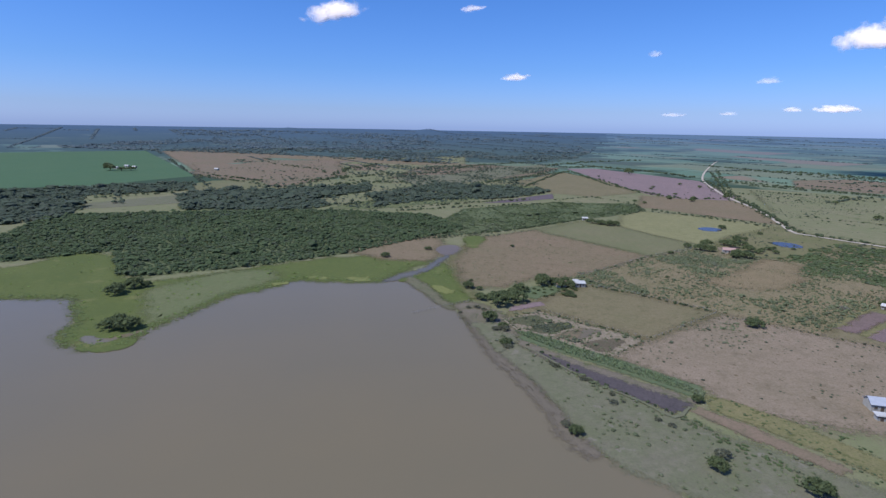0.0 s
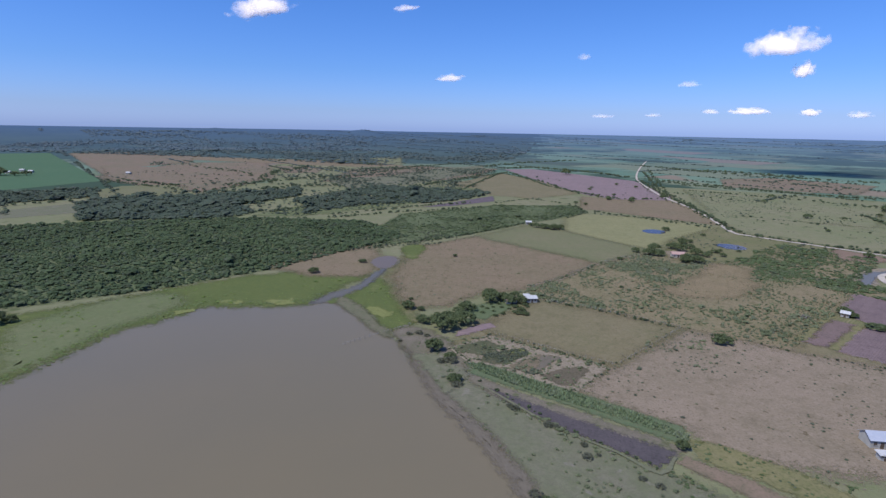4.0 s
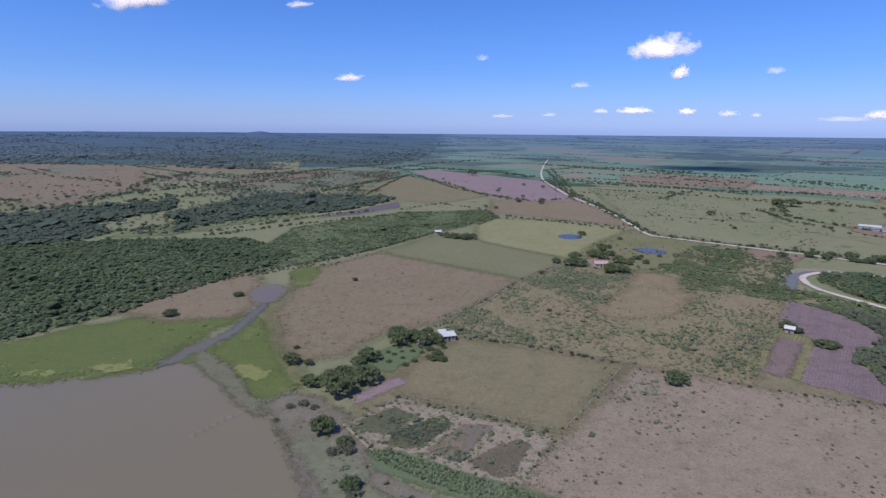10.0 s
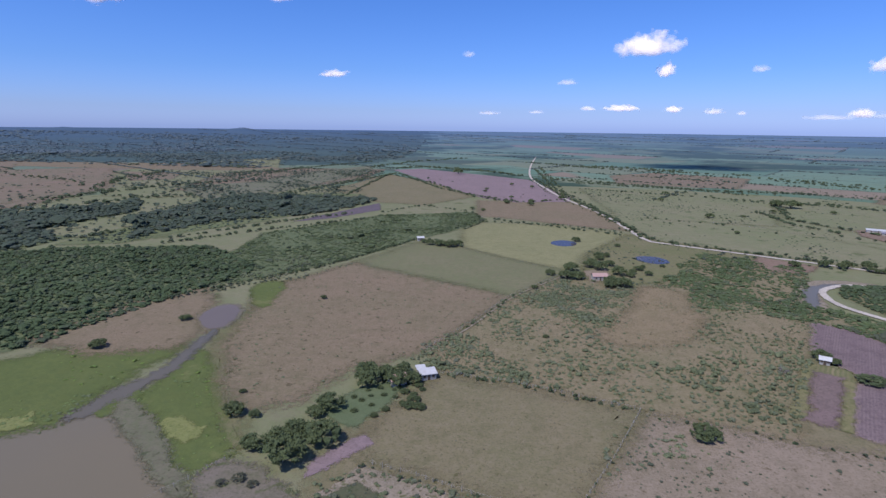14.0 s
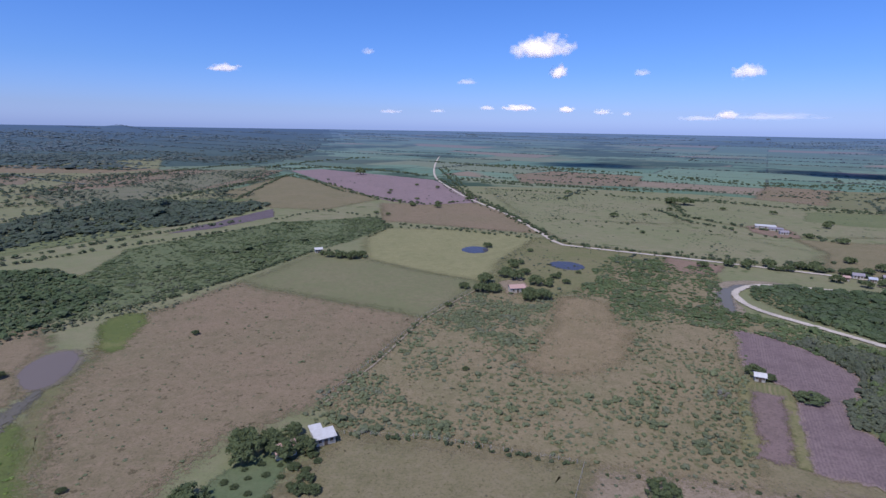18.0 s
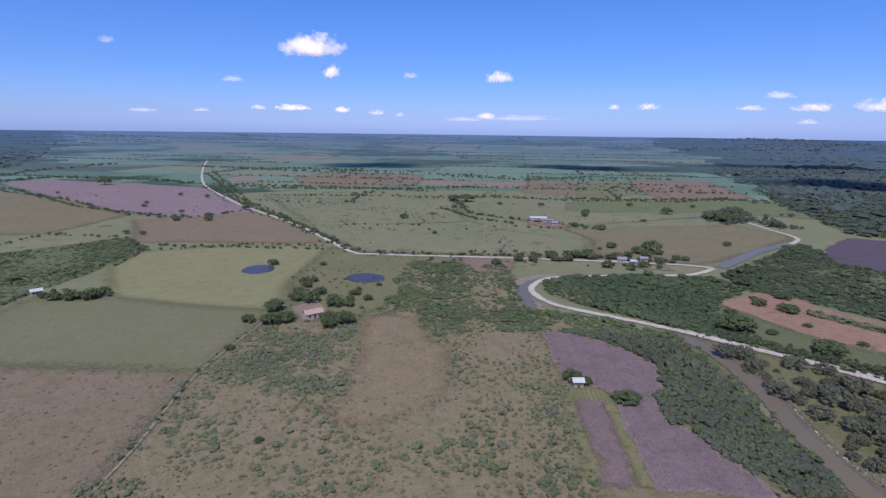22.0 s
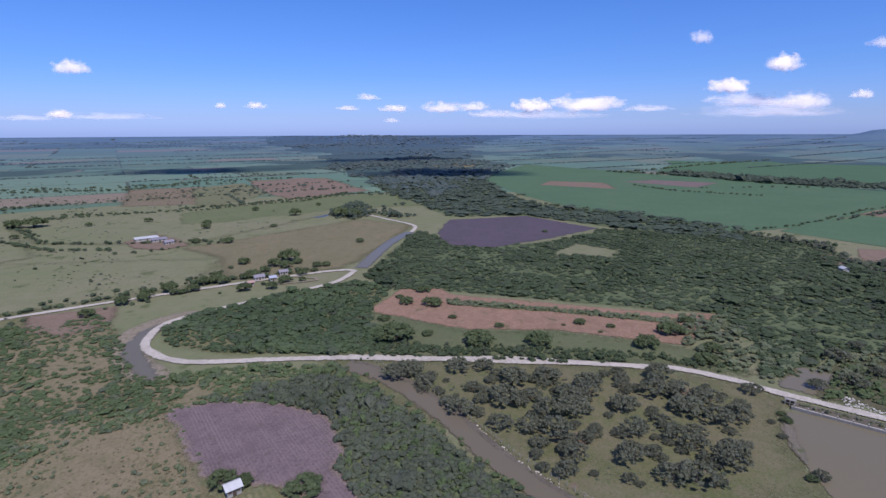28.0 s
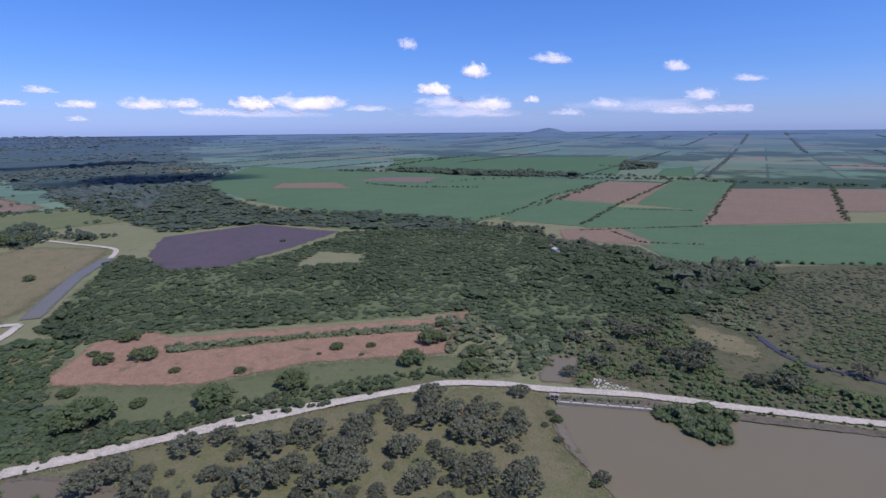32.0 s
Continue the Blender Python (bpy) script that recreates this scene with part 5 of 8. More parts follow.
stuff("thicket", along([(206, 193), (198, 178), (183, 154), (166, 128), (155, 109)], 0.28, (0.7, 1.7), (0.9, 1.3), 7.0), SHAPES_LIGHT, M_SHRUB, "bright green bushes leaning over the muddy creek", "bushes")
woods(DARK_BELT, 3.0, (1.4, 2.8), (0.8, 1.3), M_CREEKWOODS, "tall dark trees beside the cane")
woods(NORTH_WOODS, 7.2, (2.8, 5.5), (0.32, 0.52), M_MIDWOODS, "dark green river woods", -1.0, shapes=SHAPES_THIN)
woods(CREEK_CLUMP, 2.2, (0.9, 2.0), (0.6, 0.95), M_BUSH, "light green bushes over the creek", -0.5)
stuff("thicket", along([(312, -56), (296, -58), (285, -58), (275, -62), (257, -57), (246, -60), (240, -68)], 1.0, (0.5, 1.7), (0.8, 1.2), 7.0, 0.6), SHAPES_SOFT, M_CREEKWOODS, "dark bushes along the narrow creek", "bushes")
woods([(479, -41), (453, -88), (380, -99), (372, -132), (362, -140), (308, -52), (324, -19), (393, -27)], 2.8, (1.2, 2.6), (0.6, 1.0), M_WOODS, "dark blue-green woods below the cane", -0.9, shapes=SHAPES_LIGHT)
woods(LOOP_WOODS, 2.1, (0.9, 2.2), (0.5, 0.8), M_LAKEWOODS, "green bushes inside the road bend", -0.8, shapes=SHAPES_LIGHT)
woods([(213, 281), (240, 283), (281, 267), (319, 250), (308, 230), (255, 208), (242, 165), (227, 198), (212, 241), (209, 266)], 2.2, (0.8, 1.9), (0.5, 0.85), M_WOODS, "low green bushes along the road bend", -0.75, [LOOP_WOODS])
woods([(182, 291), (180, 264), (185, 253), (202, 232), (216, 196), (212, 189), (202, 209), (187, 220), (170, 235), (161, 262)], 2.0, (0.8, 1.9), (0.5, 0.85), M_SHRUB, "green bushes south of the dyke road", -0.8, [THICKET, CREEK_WOODS])
woods(ISLAND, 1.2, (0.7, 1.6), (0.8, 1.2), M_LOWSCRUB, "bright green bushes leaning over the reservoir", shapes=SHAPES_MID)
stuff("thicket", scatter(LOOP_EDGE, 3.0, (1.4, 2.6), LOW), SHAPES_NEAR, M_WOODS, "green bushes along the dyke road", "bushes")
stuff("thicket", scatter(THICKET, 2.1, (0.8, 1.8), (0.45, 0.7), clumps=(0.04, -0.38)), SHAPES_LIGHT, M_SHRUB, "green bushes between farm and canal", "bushes")
stuff("thicket", scatter(DAM_SCRUB, 1.8, (0.5, 1.8), (0.7, 1.1), clumps=(0.05, -0.35)), SHAPES_SOFT, M_SHRUB, "green bushes and weeds below the dam", "bushes")
stuff("thicket", np.concatenate([scatter(EAST_SCRUB, 3.2, (0.5, 1.8), (0.5, 0.8), clumps=(0.02, 0.02)), scatter([(300, -36), (287, -46), (275, -52), (258, -49), (255, -36), (273, -30), (290, -28)], 3.0, (0.3, 0.9), (0.6, 0.9), keep=0.6)]), SHAPES_LIGHT, M_CREEKWOODS, "darker scrub in the eastern meadow", "bushes")
stuff("thicket", scatter(EAST_SCRUB, 2.2, (0.5, 1.5), (0.4, 0.7), clumps=(0.025, -0.22)), SHAPES_LIGHT, M_LOWSCRUB, "low dark green scrub in the eastern meadow", "bushes")
stuff("thicket", np.concatenate([scatter([(324, 73), (331, 50), (294, 44), (261, 51), (262, 61), (274, 72), (296, 74)], 3.6, (1.2, 2.4), LOW, clumps=(0.06, -0.4)), scatter([(271, 32), (295, 12), (304, -8), (281, 4), (269, 19)], 3.0, (1.0, 2.2), LOW), scatter([(287, 75), (267, 60), (266, 44), (298, 31), (316, 48), (319, 65)], 2.6, (0.7, 1.8), (0.7, 1.0), clumps=(0.06, 0.1)), scatter(SLOPE_SCRUB, 3.0, (1.2, 2.4), LOW), scatter(RED_VERGE, 1.6, (0.7, 1.5), LOW, clumps=(0.05, -0.8))]), SHAPES_LIGHT, M_BUSH, "green bushes and scrub near the dam", "bushes")
BARE = [(102, 290), (125, 276), (114, 248), (118, 232), (96, 203), (82, 197), (67, 195), (59, 201), (58, 211), (71, 222), (86, 254)]
S_FARM = [(59, 304), (95, 279), (73, 230), (61, 218), (51, 227), (40, 228), (21, 227), (11, 216), (9, 223), (29, 261)]
S_PLOUGH = [(105, 193), (130, 194), (139, 188), (124, 167), (106, 140), (67, 168), (82, 179)]
S_NEAR = [(-21, 187), (-8, 209), (21, 245), (53, 260), (50, 223), (33, 199), (22, 160), (-6, 162)]
S_TOP = [(117, 261), (168, 233), (150, 202), (135, 191), (120, 201), (117, 233)]
stuff("thicket", scatter([(-23, 173), (-11, 203), (4, 202), (11, 182), (24, 167), (21, 157), (0, 163)], 1.5, (0.5, 1.4), (0.7, 1.0), clumps=(0.08, -0.15)), SHAPES_SOFT, M_BUSH, "dense low green bushes beyond the sheds", "bushes")
stuff("scrub_bushes", np.concatenate([scatter(SCRUB, 2.3, (0.5, 1.4), (0.55, 0.85), clumps=(0.05, -0.3), avoid=[BARE, S_FARM, S_PLOUGH, S_TOP, S_NEAR]), scatter(S_NEAR, 2.0, (0.5, 1.5), (0.5, 0.8), clumps=(0.06, -0.02)), scatter(S_FARM, 2.0, (0.7, 1.6), (0.5, 0.8), clumps=(0.06, -0.15)), scatter([(52, 285), (90, 277), (84, 262), (70, 256), (60, 240), (66, 226), (58, 222), (46, 240), (33, 258)], 2.0, (0.8, 1.8), (0.5, 0.8), clumps=(0.06, -0.3)), scatter(S_PLOUGH, 1.9, (0.5, 1.4), (0.75, 1.2), clumps=(0.07, -0.4)), scatter(S_TOP, 2.5, (0.5, 1.25), (0.75, 1.2), clumps=(0.05, -0.1)), scatter(BARE, 3.5, (0.3, 0.9), (0.5, 0.8), clumps=(0.05, 0.15)), scatter([(-171, 276), (-155, 290), (-131, 330), (-112, 346), (-104, 295), (-130, 265), (-151, 243)], 2.6, (0.5, 1.4), (0.75, 1.2), clumps=(0.05, -0.15))]), SHAPES_SOFT, M_BUSH, "low green bushes scattered over rough grazing", "bushes")
stuff("tussocks", np.concatenate([scatter([(42, 127), (64, 129), (68, 111), (59, 95), (44, 96), (36, 108)], 2.2, (0.5, 1.2), (0.5, 0.8), clumps=(0.09, -0.02)), scatter([(58, 139), (102, 124), (148, 113), (101, 37), (49, 33), (45, 47), (11, 64), (24, 88)], 3.4, (0.25, 0.6), (0.5, 0.9), clumps=(0.03, 0.25)), scatter([(-113, 265), (-75, 330), (-64, 317), (-20, 290), (25, 262), (-17, 185), (-34, 171), (-43, 169), (-55, 141), (-70, 132), (-84, 149), (-102, 185), (-107, 225)], 4.2, (0.25, 0.7), (0.5, 0.9), clumps=(0.03, 0.22)), scatter([(-64, 89), (-59, 99), (-35, 72), (-27, 60), (8, 37), (34, 23), (48, 16), (66, 11), (86, 2), (80, -16), (34, -19), (30, -15), (19, -13), (9, -5), (0, 4), (-4, 14), (-15, 29), (-33, 46), (-49, 66)], 2.4, (0.3, 1.0), (0.5, 0.8), clumps=(0.07, 0.12)), scatter([(-42, 88), (-28, 107), (23, 88), (10, 62), (-31, 76)], 2.1, (0.4, 1.2), (0.7, 1.0), clumps=(0.09, -0.05)), scatter([(-113, 265), (-75, 330), (-64, 317), (-20, 290), (25, 262), (-17, 185), (-34, 171), (-43, 169), (-55, 141), (-70, 132), (-84, 149), (-102, 185), (-107, 225)], 7.0, (0.4, 0.9), (0.5, 0.8), keep=0.6)]), SHAPES_TUFT, M_BUSH, "small dark tussocks in grazed pasture", "tussocks")
stuff("thorn_scrub", np.concatenate([scatter([(212, 177), (227, 145), (246, 90), (243, 60), (225, 57), (184, 66), (174, 110), (191, 130), (200, 150)], 3.4, (0.4, 1.2), (0.6, 0.9), clumps=(0.07, 0.05)), scatter([(219, 199), (227, 181), (237, 143), (250, 88), (244, 50), (223, 53), (195, 71), (198, 186)], 3.2, (0.4, 1.2), (0.6, 0.9), clumps=(0.07, 0.05))]), SHAPES_SOFT, M_CREEKWOODS, "low grey-green scrub under thorn trees", "bushes")
M_TUFT = leaf_mat("dry_grass_tufts", (0.068, 0.06, 0.036), (0.118, 0.102, 0.062))
stuff("grass_tufts", np.concatenate([scatter([(-31, 117), (-25, 135), (-10, 163), (57, 141), (26, 90), (-14, 105), (-28, 110)], 1.9, (0.15, 0.45), (0.4, 0.8), keep=0.8), scatter([(-113, 265), (-75, 330), (-64, 317), (-20, 290), (25, 262), (-17, 185), (-34, 171), (-43, 169), (-55, 141), (-70, 132), (-84, 149), (-102, 185), (-107, 225)], 3.2, (0.2, 0.55), (0.4, 0.8), keep=0.8), scatter([(58, 139), (102, 124), (148, 113), (101, 37), (49, 33), (45, 47), (11, 64), (24, 88)], 2.8, (0.15, 0.45), (0.4, 0.8), keep=0.6), scatter(SCRUB, 2.6, (0.2, 0.6), (0.4, 0.8), keep=0.8), scatter(BARE, 2.2, (0.2, 0.5), (0.4, 0.8), keep=0.8), scatter([(-42, 88), (-28, 107), (23, 88), (10, 62), (-31, 76)], 1.6, (0.2, 0.5), (0.4, 0.8), keep=0.7)]), SHAPES_TUFT, M_TUFT, "dry brown and olive grass tufts in grazed fields", "grass")
M_PALETUFT = leaf_mat("pale_grass_tufts", (0.115, 0.105, 0.062), (0.19, 0.17, 0.11))
stuff("pale_grass", np.concatenate([scatter(SCRUB, 1.25, (0.25, 0.6), (0.6, 1.1), clumps=(0.05, -0.1)), scatter([(-31, 117), (-25, 135), (-10, 163), (57, 141), (26, 90), (-14, 105), (-28, 110)], 1.3, (0.2, 0.4), (0.5, 0.9), clumps=(0.05, 0.0))]), SHAPES_BLADE, M_PALETUFT, "pale dry grass tufts between the bushes", "grass")
stuff("pond_weeds", np.concatenate([scatter([(-40, 87), (-36, 93), (-28, 100), (-20, 95), (-27, 84), (-35, 85)], 1.1, (0.25, 0.6), (0.5, 0.9), clumps=(0.12, 0.0)), scatter([(-28, 79), (-25, 86), (-18, 92), (-12, 96), (-8, 92), (-16, 79), (-21, 77)], 0.9, (0.35, 0.8), (0.7, 1.1), clumps=(0.12, -0.35)), scatter([(-15, 77), (-11, 84), (-4, 90), (-4, 78), (-7, 73)], 1.0, (0.25, 0.7), (0.6, 1.0), clumps=(0.15, 0.0)), scatter([(-9, 73), (-6, 77), (-2, 76), (-5, 72)], 0.8, (0.4, 0.8), (0.8, 1.2))]), SHAPES_LIGHT, M_CREEKWOODS, "dark weeds in the fish ponds", "weeds")
stuff("bank_bushes", np.concatenate([along([(-40, 96), (-28, 104), (-8, 99), (8, 93), (22, 87)], 0.9, (0.3, 1.0), (0.7, 1.1), 2.2, 0.8), along([(-27, 84), (-19, 95), (-17, 78), (-6, 93)], 1.0, (0.3, 0.9), (0.7, 1.1), 2.0, 0.7), along([(-2, 76), (5, 90)], 0.9, (0.3, 0.8), (0.7, 1.0), 1.6, 0.7), along([(20, 84), (12, 66)], 1.2, (0.3, 0.7), (0.7, 1.0), 1.5, 0.6), along([(-12, 48), (0, 40), (9, 34), (22, 27)], 1.0, (0.3, 0.9), (0.6, 1.0), 2.0, 0.7), along([(-2, 41), (4, 38), (12, 33)], 0.5, (0.5, 1.1), (0.7, 1.0), 1.5, 0.8)]), SHAPES_LIGHT, M_BUSH, "low olive bushes on the pond banks", "bushes")
PINK = [(58, 139), (102, 124), (148, 113), (101, 37), (49, 33), (45, 47), (11, 64), (24, 88)]
stuff("pasture_shrubs", np.concatenate([scatter(PINK, 2.6, (0.25, 0.75), (0.6, 1.0), clumps=(0.035, 0.14)), scatter([(58, 139), (90, 128), (84, 100), (60, 80), (30, 85)], 2.4, (0.3, 0.9), (0.6, 1.0), clumps=(0.05, 0.1))]), SHAPES_THIN, M_CREEKWOODS, "small dark shrubs dotted over the pinkish pasture", "bushes")
stuff("verge_weeds", np.concatenate([along([(36, 23), (49, 12), (62, 3), (70, -4)], 0.35, (0.3, 0.9), (0.6, 0.9), 3.2, 0.8), along([(44, 38), (64, 28), (78, 15), (84, 9)], 0.4, (0.25, 0.7), (0.6, 0.9), 3.0, 0.7), along([(50, 41), (71, 33), (89, 23)], 0.6, (0.25, 0.7), (0.6, 0.9), 2.5, 0.6)]), SHAPES_LIGHT, M_SHRUB, "rank green weeds along the reddish track", "weeds")
stuff("bank_bushes", np.concatenate([along([(-24, 59), (2, 38), (19, 26), (31, 20)], 0.8, (0.35, 1.1), (0.6, 0.9), 4.0, 0.6), along([(2, 25), (14, 10), (31, 10), (53, -1), (63, -6)], 1.6, (0.3, 1.0), (0.6, 0.9), 7.0, 0.6)]), SHAPES_SOFT, M_BUSH, "low olive bushes on the grazed shore", "bushes")
stuff("reeds", scatter(CANE_STRIP, 0.75, (0.4, 0.7), (1.6, 2.5)), SHAPES_BLADE, leaf_mat("reed_leaves", (0.112, 0.16, 0.085), (0.155, 0.205, 0.115)), "tall green reeds in a long strip", "reeds")
stuff("marsh_tussocks", np.concatenate([scatter(MARSH, 4.5, (0.5, 1.3), (0.3, 0.6), clumps=(0.04, 0.2)), scatter([(-119, 130), (-111, 140), (-111, 169), (-107, 183), (-80, 132), (-64, 110), (-72, 98), (-87, 114), (-105, 134)], 3.0, (0.4, 0.9), (0.3, 0.6), clumps=(0.06, 0.1))]), SHAPES_MID, leaf_mat("marsh_leaves", (0.08, 0.14, 0.03), (0.15, 0.2, 0.05)), "tufts of marsh grass", "tussocks")

stuff("shore_reeds", along([(-305, 11), (-279, 23), (-262, 30), (-237, 18), (-219, 3), (-209, -9), (-202, -12), (-193, -12), (-180, -3), (-184, 4), (-189, 16), (-187, 34), (-192, 64), (-181, 86), (-178, 108), (-150, 115), (-127, 126), (-128, 139)], 0.45, (0.4, 1.1), (0.3, 0.5), 4.0), SHAPES_LIGHT, leaf_mat("shore_reed_leaves", (0.085, 0.118, 0.04), (0.12, 0.158, 0.055)), "bright green reeds along the lake shore", "reeds")
stuff("water_weeds", np.concatenate([along([(-299, 8), (-273, 19), (-259, 27), (-238, 17), (-220, 2), (-209, -11), (-200, -15), (-189, -14), (-177, -5), (-180, 2), (-186, 14), (-182, 31), (-188, 59), (-177, 82), (-174, 103), (-147, 110), (-124, 120), (-125, 135)], 0.7, (0.2, 0.6), (0.25, 0.5), 3.5), along([(-105, 129), (-80, 100), (-63, 88), (-49, 66)], 0.9, (0.2, 0.5), (0.25, 0.5), 3.0)]), SHAPES_LIGHT, M_WEED, "dark weeds standing in shallow water along the shore", "weeds")

